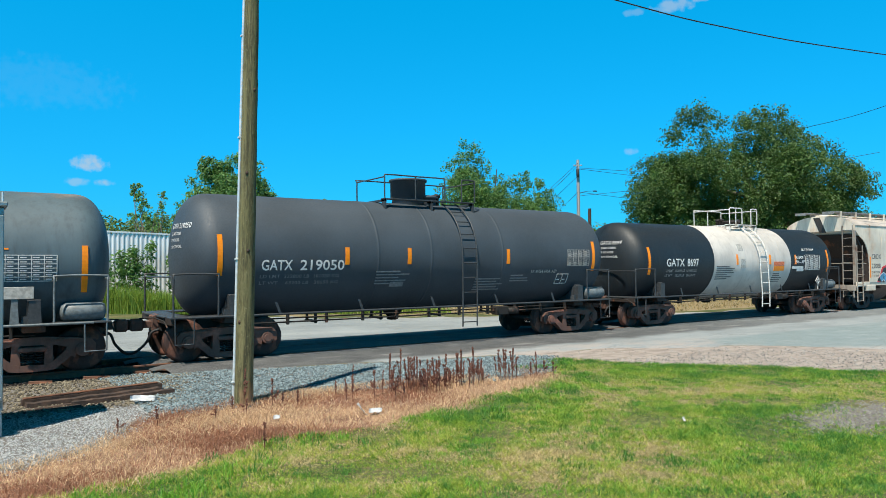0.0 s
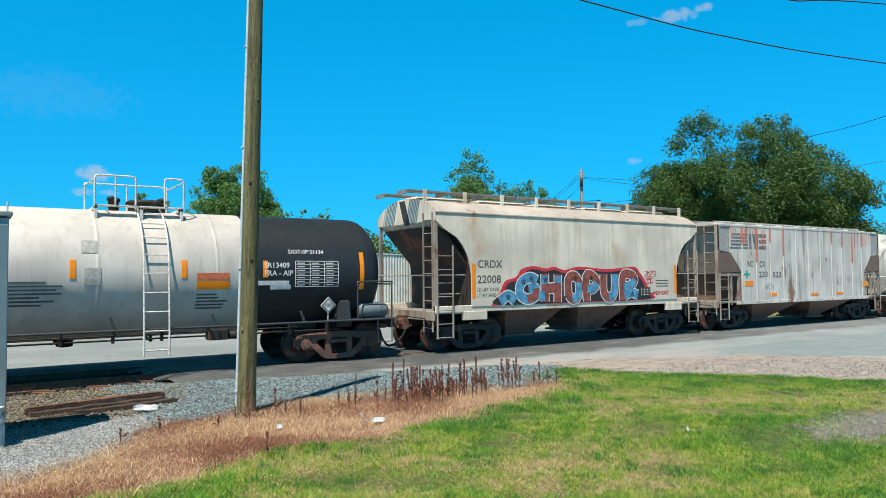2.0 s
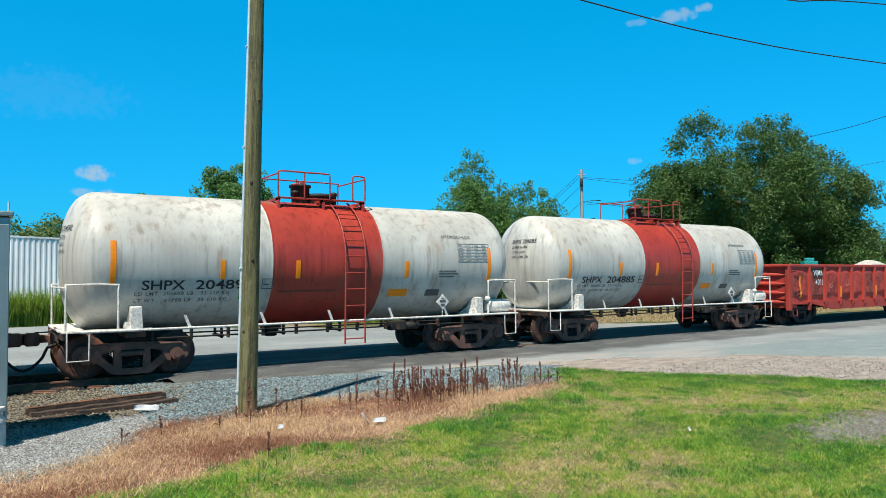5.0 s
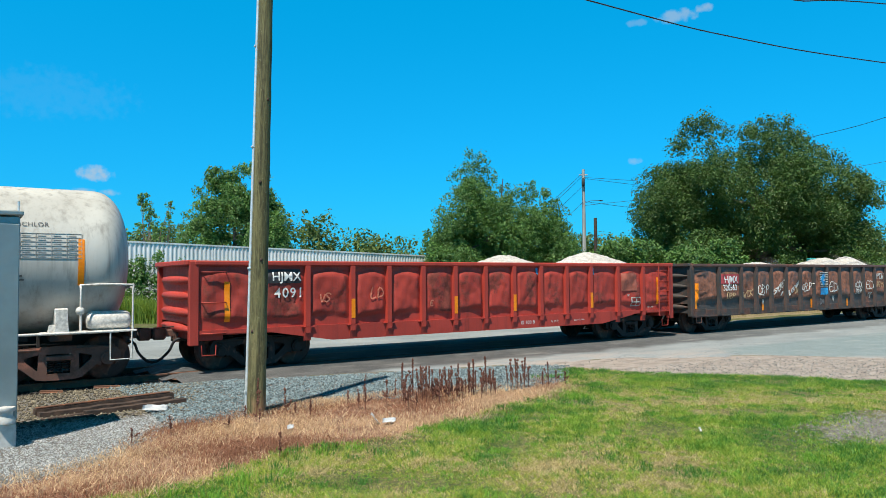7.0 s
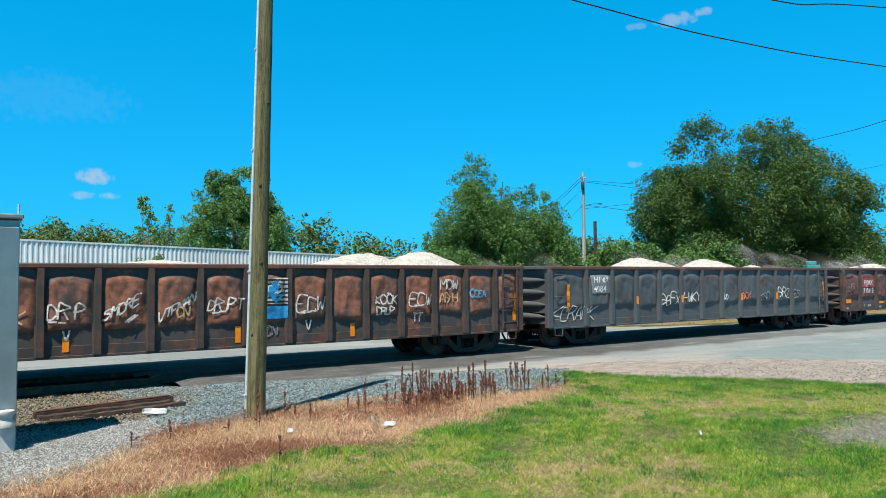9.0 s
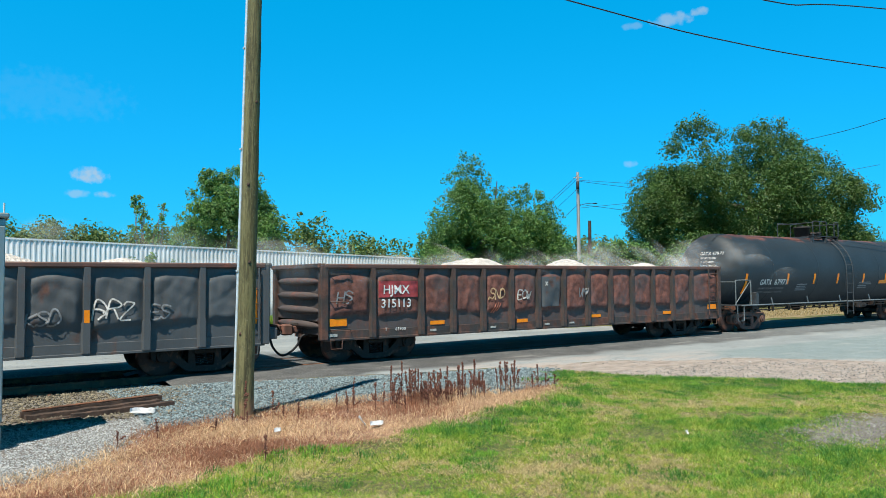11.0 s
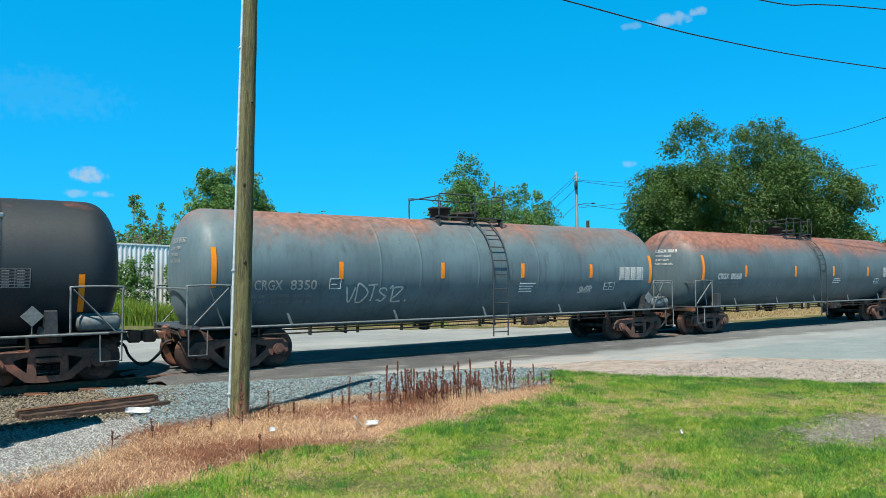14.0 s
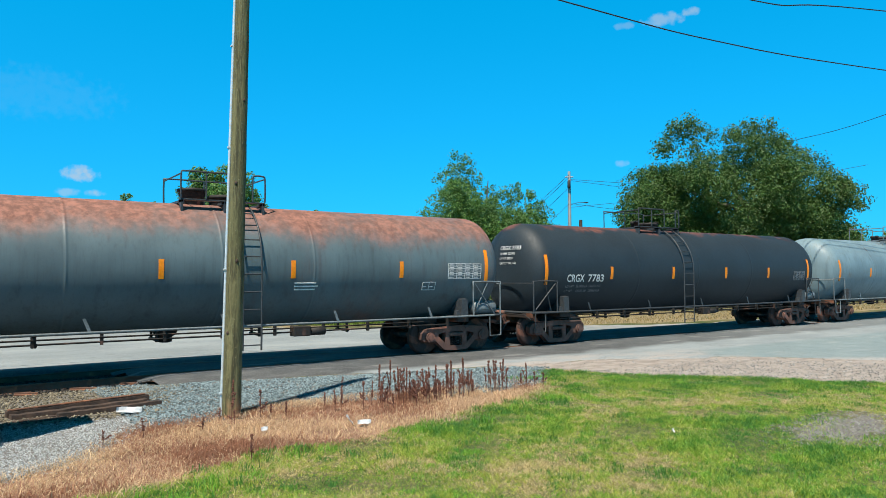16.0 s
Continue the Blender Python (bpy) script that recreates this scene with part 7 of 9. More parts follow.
gondola("rust-patched black gondola with white scrawls and a blue panel", 98.95, 115.6, 99.4, 114.95, rusty_gondola_paint, [100.88, 102.2] + spread(103.12, 114.05, 12),
        [(105.7, 4.4, 2.64), (110.5, 4.0, 2.84), (112.6, 3.8, 2.9)],
        letters=[("HJMX", 101.15, 1.78, 0.24, white_letter, 0.95, 0.95), ("320563", 101.05, 1.50, 0.21, white_letter, 0.95, 0.95)],
        stripes=[(99.6, 0.89, 1.77), (114.75, 0.9, 1.7)], tapes=[(103.5, 103.62, 0.72, 1.01), (106.86, 106.98, 0.72, 1.08), (109.65, 109.77, 0.72, 1.04)],
        post_paint=rusty_post_paint, chord_paint=brown_chord_paint,
        boards=[(100.98, 102.1, 1.73, 2.08, red_panel), (107.52, 108.04, 1.22, 1.50, blue_board)], sign=(107.50, 108.04, 1.55, 2.14),
        scrawls=[("ooo", 107.55, 1.80, 0.16, white_letter, 0.2), ("Drip", 101.25, 1.2, 0.20, tan_spray, 0.2), ("Wick", 102.3, 1.2, 0.24, tan_spray, 0.2, 0.2), ("DRIP", 103.22, 1.36, 0.28, white_letter, 0.1), ("__", 103.25, 1.27, 0.22, white_letter, 0.1), ("V", 103.5, 0.95, 0.22, white_letter, 0.0),
                 ("SMORE", 104.2, 1.28, 0.2, white_letter, 0.2, 0.75), ("//", 104.6, 1.26, 0.14, white_letter, 0.9), ("VTFMAN", 105.22, 1.22, 0.19, white_letter, 0.2, 0.8), ("ON", 105.6, 1.3, 0.2, tan_spray, 0.1, 0.4),
                 ("DRIPT", 106.24, 1.44, 0.25, white_letter, 0.2), ("__", 106.35, 1.36, 0.2, white_letter, 0.1, 0.1), ("ECW", 108.27, 1.38, 0.32, white_letter, 0.1), ("__", 108.35, 1.3, 0.2, white_letter, 0.1), ("V", 108.5, 0.92, 0.24, white_letter, 0.0),
                 ("on", 107.55, 0.85, 0.2, faint_letter, 0.1), ("KOOK", 110.32, 1.48, 0.22, white_letter, 0.1), ("DRUP", 110.34, 1.22, 0.2, white_letter, 0.0), ("ECW", 111.3, 1.42, 0.32, white_letter, 0.1), ("_", 111.42, 1.36, 0.3, white_letter, 0.1), ("TT", 111.4, 1.0, 0.2, white_letter, 0.0),
                 ("MOW", 112.25, 1.82, 0.26, white_letter, 0.0), ("ABIH", 112.22, 1.48, 0.24, tan_spray, 0.0), ("OCEA", 113.2, 1.6, 0.18, blue_spray, 0.1)])
gondola("black gondola with a white scrawl loaded with pale stone", 115.6, 132.2, 116.1, 131.25, black_gondola_paint, spread(117.55, 129.85, 12),
        [(121.9, 3.6, 2.87), (125.6, 3.6, 2.87), (128.6, 3.2, 2.58)],
        letters=[("HJMX", 117.85, 1.95, 0.18, white_letter, 1.05), ("4084", 117.85, 1.67, 0.18, white_letter, 1.05)],
        stripes=[(116.78, 1.08, 1.90), (131.0, 1.1, 1.9)], post_stripes=[(119.79, 1.09, 1.5), (122.02, 1.09, 1.5), (125.38, 1.09, 1.5), (127.61, 1.09, 1.5)], chord_paint=brown_chord_paint,
        boards=[(117.75, 118.6, 1.62, 2.18, faint_letter)],
        scrawls=[("<CRANK", 116.16, 0.84, 0.42, white_letter, 0.3), ("BEfx", 120.95, 1.2, 0.34, white_letter, 0.2), ("Hwky", 122.12, 1.25, 0.34, white_letter, 0.1), ("BR2", 127.7, 1.3, 0.36, white_letter, 0.2), ("KSD", 126.55, 1.2, 0.3, faint_letter, 0.2), ("BOX", 125.45, 1.3, 0.24, orange_spray, 0.1), ("wO", 124.3, 1.3, 0.2, white_letter, 0.1), ("ES", 128.8, 1.3, 0.28, faint_letter, 0.1)])
gondola("brown rusted gondola with orange markers loaded with pale stone", 132.2, 148.6, 132.7, 148.05, brown_gondola_paint, [134.0] + spread(135.42, 146.5, 12),
        [(138.1, 3.2, 2.76), (142.1, 3.2, 2.74), (145.7, 2.6, 2.65)],
        letters=[("HJMX", 134.26, 1.71, 0.22, white_letter, 1.0), ("315113", 134.2, 1.37, 0.21, white_letter, 1.0), ("T      63900", 134.35, 0.78, 0.08, white_letter, 1.1)],
        tapes=[(132.84, 133.3, 0.95, 1.13), (135.71, 136.16, 0.88, 0.98), (138.65, 139.05, 0.82, 0.92), (141.62, 142.05, 0.86, 0.95), (145.0, 145.45, 0.85, 0.95), (147.4, 147.9, 0.95, 1.12)],
        boards=[(134.15, 135.32, 1.62, 2.03, red_panel), (139.56, 140.25, 1.25, 2.12, black_gondola_paint), (135.71, 135.9, 0.71, 0.77, pale_rail_paint), (132.82, 133.05, 0.70, 0.77, pale_rail_paint), (137.7, 137.9, 0.71, 0.76, pale_rail_paint), (139.7, 139.9, 0.71, 0.76, pale_rail_paint), (140.7, 140.9, 0.71, 0.76, pale_rail_paint)],
        post_paint=rusty_post_paint, chord_paint=brown_chord_paint,
        scrawls=[("SNO", 137.6, 1.5, 0.28, tan_spray, 0.2, 0.1), ("///", 137.7, 1.15, 0.3, pink_spray, 0.1), ("Eow", 138.62, 1.5, 0.26, pale_rail_paint, 0.2), ("vM", 141.0, 1.5, 0.26, faint_letter, 0.2), ("HS", 133.0, 1.5, 0.3, faint_letter, 0.2), ("x", 139.7, 1.85, 0.12, pale_rail_paint, 0.1)])

# ---- stone dust blowing off the loads ----
def dust_material():
    """Dust in the air: see-through, thin towards the rim of every puff."""
    n = Nodes("pale_stone_dust")
    tr, lit, back_lit = (n.t.nodes.new("ShaderNodeBsdf" + k) for k in ("Transparent", "Diffuse", "Translucent"))
    for k in (lit, back_lit):
        k.inputs["Color"].default_value = (0.94, 0.95, 0.96, 1)
    both, veil = n.t.nodes.new("ShaderNodeMixShader"), n.t.nodes.new("ShaderNodeMixShader")
    n.link(lit.outputs[0], both.inputs[1])
    n.link(back_lit.outputs[0], both.inputs[2])
    n.link(n.math("MULTIPLY", n.span(n.attribute("thick"), 0.0, 1.0), n.span(n.noise(1.7, 6, 0.6), 0.30, 0.72, 0.25, 1.0)), veil.inputs[0])
    n.link(tr.outputs[0], veil.inputs[1])
    n.link(both.outputs[0], veil.inputs[2])
    n.link(veil.outputs[0], next(k for k in n.t.nodes if k.type == "OUTPUT_MATERIAL").inputs[0])
    return n.m


def dust(label, lo, hi, count, top, seed, thick, dense):
    """A drifting veil of soft puffs over the loaded cars, thicker towards its tail: domed rounds, full in the middle."""
    rng = np.random.RandomState(seed)
    mid = (lo + hi) / 2
    vs, fs, fade = [], [], []
    for k in range(count):
        u = ((k + rng.uniform(0, 1)) / count) ** dense
        r = rng.uniform(0.55, 1.15) * (0.7 + 0.4 * u)
        c = Vector((lo + (hi - lo) * u - mid, rng.uniform(-1.8, 1.5), 2.35 + abs(rng.normal(0, 0.5)) * top))
        turn = pose(0, 0, 0, rng.uniform(-65, -30), rng.uniform(-18, 18), rng.uniform(-30, 30))
        o = len(vs)
        vs.append(c)
        fade.append(thick * rng.uniform(0.5, 1.2))
        for ring in range(1, 6):
            q = ring / 5
            for j in range(14):
                w = 2 * math.pi * j / 14
                vs.append(c + turn @ Vector((math.cos(w) * q * r * 1.5, 0.25 * q * q * r, math.sin(w) * q * r * 1.05)))
                fade.append(fade[o] * (1 - q * q) ** 1.5)
        fs += [(o, o + 1 + j, o + 1 + (j + 1) % 14) for j in range(14)]
        for ring in range(4):
            p = o + 1 + ring * 14
            for j in range(14):
                jj = (j + 1) % 14
                fs += [(p + j, p + 14 + j, p + 14 + jj), (p + j, p + 14 + jj, p + jj)]
    me = big_mesh("dust_cloud", vs, fs, dust_air, 3, True)
    at = me.attributes.new("thick", "FLOAT", "POINT")
    at.data.foreach_set("value", np.array(fade, np.float32))
    CARS.append((tagged(new("dust_cloud", me), label, "dust", kind="stuff"), mid))


dust_air = dust_material()
dust("thin white stone dust blowing off the loaded gondolas", 108.0, 133.0, 26, 0.5, 71, 0.30, 0.8)
dust("white stone dust trailing behind the last gondola", 131.0, 153.0, 70, 0.75, 72, 0.34, 0.75)

# ======== beside the track ========
def utility_pole():
    p = tagged(new("utility_pole"), "weathered wooden utility pole with a steel conduit", "utility pole")
    p.location = (3.563, -6.276, -0.05)
    p.rotation_euler = (radians(0.66), radians(1.0), 0)
    m = Mesh()
    prof = []
    for k in range(31):
        z = k * 0.25
        prof.append((z - 0.3 if k == 0 else z, 0.141 - 0.0055 * z + 0.003 * math.sin(k * 1.7)))
    m.turned(prof, "z", n=24)
    part("shaft", m, pole_wood, p)
    cx, cy = -0.140, 0.072
    part("conduit", Mesh().rod((cx, cy, 0.0), (cx + 0.035, cy - 0.02, 7.2), 0.023, 10), conduit_steel, p, "galvanised steel conduit")
    for z in (0.35, 2.25, 4.15, 5.75):
        u = cx + 0.0048 * z
        part("strap", Mesh().box(u - 0.036, u + 0.05, cy - 0.035, cy + 0.02, z, z + 0.03, 0.004), conduit_steel, p)
    for turn, z in ((-150, 1.3), (-100, 2.4), (-120, 3.6), (-75, 4.9)):
        a = radians(turn)
        part("knot", Mesh().turned([(z - 0.03, 0.004), (z - 0.015, 0.022), (z + 0.015, 0.022), (z + 0.03, 0.004)], "z", (math.cos(a) * (0.138 - 0.0055 * z), math.sin(a) * (0.138 - 0.0055 * z), 0), 8), tie_wood, p)


def signal_cabinet():
    c = tagged(new("signal_cabinet"), "silver steel signal cabinet on a concrete footing", "cabinet")
    c.location = (0, 0, 0)
    x0, x1, y0, y1 = -2.1, 0.384, -6.5, -5.95
    m = Mesh().box(x0, x1, y0, y1, 0.28, 2.885, 0.02)
    part("body", m, steel_cabinet, c)
    part("roof_cap", Mesh().box(x0 - 0.04, x1 + 0.04, y0 - 0.05, y1 + 0.05, 2.887, 2.95, 0.015), steel_cabinet, c)
    for k in range(2):
        xa = x0 + 0.08 + k * 1.24
        part("door", Mesh().box(xa, xa + 1.16, y0 - 0.02, y0 + 0.005, 0.40, 2.78, 0.008), steel_cabinet, c)
    part("door_handle", Mesh().box(-0.95, -0.9, y0 - 0.06, y0 - 0.018, 1.35, 1.6, 0.01), dark_steel, c)
    part("footing", Mesh().box(x0 - 0.1, x1 - 0.012, y0 - 0.12, y1 + 0.1, -0.2, 0.278, 0.03), concrete, c, "pale concrete footing")
    part("anchor", Mesh().turned([(0.278, 0.10), (0.33, 0.11), (0.37, 0.075), (0.42, 0.075), (0.44, 0.11), (0.48, 0.10)], "z", (0.26, y0 - 0.13, 0), 14), concrete, c)
    part("antenna", Mesh().rod((x1 - 0.02, y0 + 0.02, 2.94), (x1 - 0.02, y0 + 0.02, 3.08), 0.012, 6), conduit_steel, c)


utility_pole()
signal_cabinet()


def loose_timber(name, label, p, q, w, h, mt, seed):
    p, q = Vector(p), Vector(q)
    rng = random.Random(seed)
    n = 16
    vs, fs = [], []
    way = (q - p).normalized()
    side = Vector((-way.y, way.x, 0))
    for k in range(n + 1):
        c = p + (q - p) * k / n
        ww, hh = w * rng.uniform(0.93, 1.05), h * rng.uniform(0.9, 1.05)
        vs += [c - side * ww / 2, c + side * ww / 2, c + side * ww / 2 * 0.9 + Vector((0, 0, hh)), c - side * ww / 2 * 0.9 + Vector((0, 0, hh))]
    for k in range(n):
        o = k * 4
        fs += [(o + j, o + (j + 1) % 4, o + 4 + (j + 1) % 4, o + 4 + j) for j in range(4)]
    fs += [(3, 2, 1, 0), (n * 4, n * 4 + 1, n * 4 + 2, n * 4 + 3)]
    return whole(name, Mesh().add(vs, fs), mt, label, "timber", "old timbers by the track")


for label, p, q, w, h, seed in (
        ("split rusty-brown old timber lying on the ballast", (0.70, -4.50, -0.04), (2.80, -4.18, -0.02), 0.12, 0.125, 1),
        ("black rotten old timber lying on the ballast", (0.75, -4.68, -0.05), (2.72, -4.38, -0.04), 0.17, 0.105, 2),
        ("splintered grey-brown plank on the ballast", (0.66, -4.92, -0.05), (1.9, -4.76, -0.03), 0.12, 0.05, 4),
        ("short broken black timber on the gravel", (1.35, -4.90, -0.05), (2.9, -4.62, -0.05), 0.15, 0.10, 3),
        ("rotten end of an old tie on the gravel", (0.85, -5.08, -0.05), (1.45, -5.02, -0.04), 0.13, 0.05, 5)):
    loose_timber("timber", label, p, q, w, h, tie_wood, seed)
whole("scrap_rail", Mesh().box(-0.0, 2.05, -0.035, 0.035, 0, 0.022, 0.006, pose(0.72, -4.50, 0.088, 0, -0.55, 8.7)), rail_rust, "rusty flat bar lying on old timber", "scrap metal")
rng_chips = random.Random(77)
for label, x, y, length in (("rusty broken tie plate beside the rail", 3.1, -1.02, 0.36), ("rusty steel offcut on the ballast", 2.2, -1.22, 0.5), ("rusty tie plate half sunk in ballast", 1.2, -1.25, 0.4)):
    whole("tie_plate", Mesh().box(-length / 2, length / 2, -0.09, 0.09, 0, 0.025, 0.006).box(-length / 2, length / 2, -0.03, 0.03, 0.02, 0.05, 0.006), rail_rust, label, "scrap metal").matrix_basis = pose(x, y, -0.145, 0, 3, rng_chips.uniform(-14, 14))


def litter(x, y, length, width, turn, tilt, seed, label):
    """A creased scrap of plastic sheet: a strip with a raised, folded edge."""
    rng = np.random.RandomState(seed)
    z0 = float(ground_height(np.array(x), np.array(y))) + 0.04
    at = pose(x, y, z0, 0, tilt, turn)
    vs, fs = [], []
    n = 8
    for i in range(n + 1):
        u = i / n - 0.5
        w = width * (1.02 - (2 * abs(u)) ** 1.6) * rng.uniform(0.7, 1.1)
        for v, lift in ((-0.5, 0.0), (-0.1, 0.012), (0.15, 0.02), (0.5, 0.055)):
            vs.append(at @ Vector((u * length, v * w, lift * (0.5 + width * 4) + rng.uniform(-0.006, 0.006))))
    for i in range(n):
        fs += [(i * 4 + j, i * 4 + j + 1, i * 4 + 5 + j, i * 4 + 4 + j) for j in range(3)]
    m = Mesh().add(vs, fs).add([v - Vector((0, 0, 0.004)) for v in vs], [q[::-1] for q in fs])
    whole("litter", m, white_paper, label, "litter", "scraps of litter")


litter(4.70, -8.05, 0.26, 0.09, 118, -42, 1, "torn white plastic scrap on dry grass")
litter(4.83, -8.20, 0.24, 0.10, 10, 6, 2, "crumpled white plastic scrap on dry grass")
litter(3.55, -7.72, 0.12, 0.06, 20, 0, 3, "small white scrap on dry grass")
litter(7.95, -11.05, 0.12, 0.05, 30, 0, 4, "small white scrap on green grass")
litter(2.30, -5.22, 0.42, 0.20, 18, 8, 5, "grey-white plastic sheet on the gravel")


# ---- grass and weeds ----
def blades(name, label, pts, height, width, lean, mt, seed, category="grass", bend=0.35):
    """Thin bent blades, each two triangles wide at the foot and pointed; pts: arrays of x, y, z."""
    rng = np.random.RandomState(seed)
    x, y, z = pts
    k = len(x)
    h = rng.uniform(height[0], height[1], k) if not isinstance(height, np.ndarray) else height
    a = rng.uniform(0, 2 * np.pi, k)
    w = rng.uniform(width[0], width[1], k) / 2
    dx, dy = np.cos(a) * w, np.sin(a) * w
    la = rng.uniform(0, 2 * np.pi, k)
    ln = rng.uniform(0, lean, k) * h
    lx, ly = np.cos(la) * ln, np.sin(la) * ln
    v = np.empty((k, 5, 3))
    v[:, 0] = np.stack([x - dx, y - dy, z], -1)
    v[:, 1] = np.stack([x + dx, y + dy, z], -1)
    mx, my, mz = x + lx * bend, y + ly * bend, z + h * 0.6
    v[:, 2] = np.stack([mx + dx * 0.75, my + dy * 0.75, mz], -1)
    v[:, 3] = np.stack([mx - dx * 0.75, my - dy * 0.75, mz], -1)
    v[:, 4] = np.stack([x + lx, y + ly, z + h * (1 - 0.25 * ln / np.maximum(h, 1e-3))], -1)
    f = np.array([(0, 1, 2), (0, 2, 3), (3, 2, 4)])[None] + (np.arange(k) * 5)[:, None, None]
    return tagged(new(name, big_mesh(name, v, f, mt, 3)), label, category, kind="stuff")


def patchy(x, y, s, ph):
    """A smooth value from 0 to 1 that wanders over the ground."""
    return 0.5 + 0.25 * (np.sin(x * s + 1.7 * np.sin(y * s * 0.8 + ph)) + np.sin(y * s * 1.3 + 1.3 * np.sin(x * s * 0.7 - ph)))


def on_lawn(x, y):
    return (inside(DEAD, x, y) < 0.08) & (inside(ROAD, x, y) < 0.0) & (inside(STONES, x, y) < -0.1) & (inside(PALE, x, y) < 0) & (inside(SHOULDER, x, y) < 0.05) & ~((x < 4.6) & (y > -8.5))


def short_blades(name, label, pts, height, width, lean, mt, seed):
    """Very short leaning blades, one pointed sliver each."""
    rng = np.random.RandomState(seed)
    x, y, z = pts
    k = len(x)
    a, la = rng.uniform(0, 2 * np.pi, k), rng.uniform(0, 2 * np.pi, k)
    w = rng.uniform(width[0], width[1], k) / 2
    ln = rng.uniform(0.2, lean, k) * height
    v = np.empty((k, 3, 3))
    v[:, 0] = np.stack([x - np.cos(a) * w, y - np.sin(a) * w, z], -1)
    v[:, 1] = np.stack([x + np.cos(a) * w, y + np.sin(a) * w, z], -1)
    v[:, 2] = np.stack([x + np.cos(la) * ln, y + np.sin(la) * ln, z + height], -1)
    return tagged(new(name, big_mesh(name, v, np.arange(3 * k).reshape(-1, 3), mt, 3)), label, "grass", kind="stuff")


def clumps(x, y, cell, seed):
    """A random value from 0 to 1 for each ragged little clump of about that size."""
    u, v = x + 0.4 * cell * np.sin(y * 4.1 / cell), y + 0.4 * cell * np.sin(x * 3.7 / cell)
    i, j = np.floor(u / cell).astype(np.int64), np.floor(v / cell).astype(np.int64)
    return ((i * 73856093 ^ j * 19349663 ^ seed * 83492791) % 1009) / 1008.0


def grow_grass():
    rng = np.random.RandomState(21)
    n = 1500000
    x, y = rng.uniform(-1.0, 17, n), rng.uniform(-14.2, -4.6, n)
    ahead = x * 0.555 + (y + 17.13) * 0.832
    aside = x * 0.832 - (y + 17.13) * 0.555
    ok = (ahead > 6.0) & (np.abs(aside) < ahead * 0.66)
    x, y, ahead = x[ok], y[ok], ahead[ok]
    ok = on_lawn(x, y) & (rng.uniform(0, 1, len(x)) < np.clip(9.0 / ahead, 0.45, 1) ** 1.2)
    x, y = x[ok], y[ok]
    bare = inside(BARE, x, y) + 0.3 * (patchy(x, y, 4.1, 0.7) - 0.5)
    tuft = 0.75 * patchy(x, y, 2.9, 0.4) * (0.25 + 0.9 * clumps(x, y, 0.10, 3))
    thin = patchy(x, y, 1.6, 3.1) * patchy(x, y, 4.7, 2.5)
    ok = ((bare < -0.05) | (rng.uniform(0, 1, len(x)) < 0.16)) & (rng.uniform(0, 1, len(x)) < 0.62 + 0.9 * tuft - 0.5 * thin)
    x, y, tuft = x[ok], y[ok], tuft[ok]
    z = ground_height(x, y) - 0.004
    hue = patchy(x, y, 1.05, 2.2) * 0.5 + patchy(x, y, 3.7, 0.3) * 0.3 + clumps(x, y, 0.085, 5) * 0.42 + clumps(x, y, 0.21, 6) * 0.25 - 0.17 + rng.uniform(-0.16, 0.16, len(x))
    hh = rng.uniform(0.012, 0.05, len(x)) * (0.45 + 2.0 * tuft)
    for name, label, pick, tall, lean, mt, seed in (
            ("grass", "short sunlit green grass", (hue > 0.60) & (hue <= 0.88), 1.0, 1.7, grass_blade, 1),
            ("dark_grass", "short dark green grass", hue > 0.88, 1.25, 1.5, tuft_blade, 10),
            ("lime_grass", "short yellow-green grass", (hue > 0.42) & (hue <= 0.60), 0.9, 1.9, lime_blade, 8),
            ("pale_grass", "short straw-coloured grass among the green", hue <= 0.42, 0.75, 2.4, varied_yellow, 2)):
        short_blades(name, label, (x[pick], y[pick], z[pick]), hh[pick] * tall, (0.005, 0.012), lean, mt, seed)
    # taller darker tufts
    rng = np.random.RandomState(22)
    cx, cy = rng.uniform(-0.5, 16, 1500), rng.uniform(-13.8, -4.8, 1500)
    ok = on_lawn(cx, cy) & (inside(BARE, cx, cy) < 0.2)
    cx, cy = cx[ok], cy[ok]
    edge = np.exp(-((inside(DEAD, cx, cy) + 0.5) / 0.6) ** 2)
    size = rng.uniform(0.25, 0.85, len(cx)) * (0.7 + 0.6 * edge)
    px = np.repeat(cx, 60) + rng.normal(0, 0.075, len(cx) * 60)
    py = np.repeat(cy, 60) + rng.normal(0, 0.075, len(cx) * 60)
    hh = np.repeat(size, 60) * rng.uniform(0.05, 0.15, len(px))
    dark = np.repeat(rng.uniform(0, 1, len(cx)) < 0.45, 60)
    light = ~dark
    blades("grass_tuft", "taller tufts of dark green grass", (px[dark], py[dark], ground_height(px[dark], py[dark])), hh[dark], (0.005, 0.011), 1.5, tuft_blade, 3)
    blades("bright_grass_tuft", "taller tufts of bright green grass", (px[light], py[light], ground_height(px[light], py[light])), hh[light], (0.005, 0.011), 1.6, bright_blade, 7)
    # rough verge by the road
    rng = np.random.RandomState(23)
    n = 12000
    t = rng.uniform(0, 1, n)
    ex = np.interp(t, (0, 0.2, 0.6, 1), (9.6, 11.0, 13.0, 14.7)) + rng.normal(0, 0.32, n)
    ey = np.interp(t, (0, 0.2, 0.6, 1), (-6.3, -5.5, -8.3, -10.6)) + rng.normal(0, 0.22, n)
    ok = inside(SHOULDER, ex, ey) < 0.12
    ex, ey = ex[ok], ey[ok]
    hh = rng.uniform(0.02, 0.10, len(ex)) * (0.25 + 1.2 * patchy(ex, ey, 3, 1) * patchy(ex, ey, 7, 2))
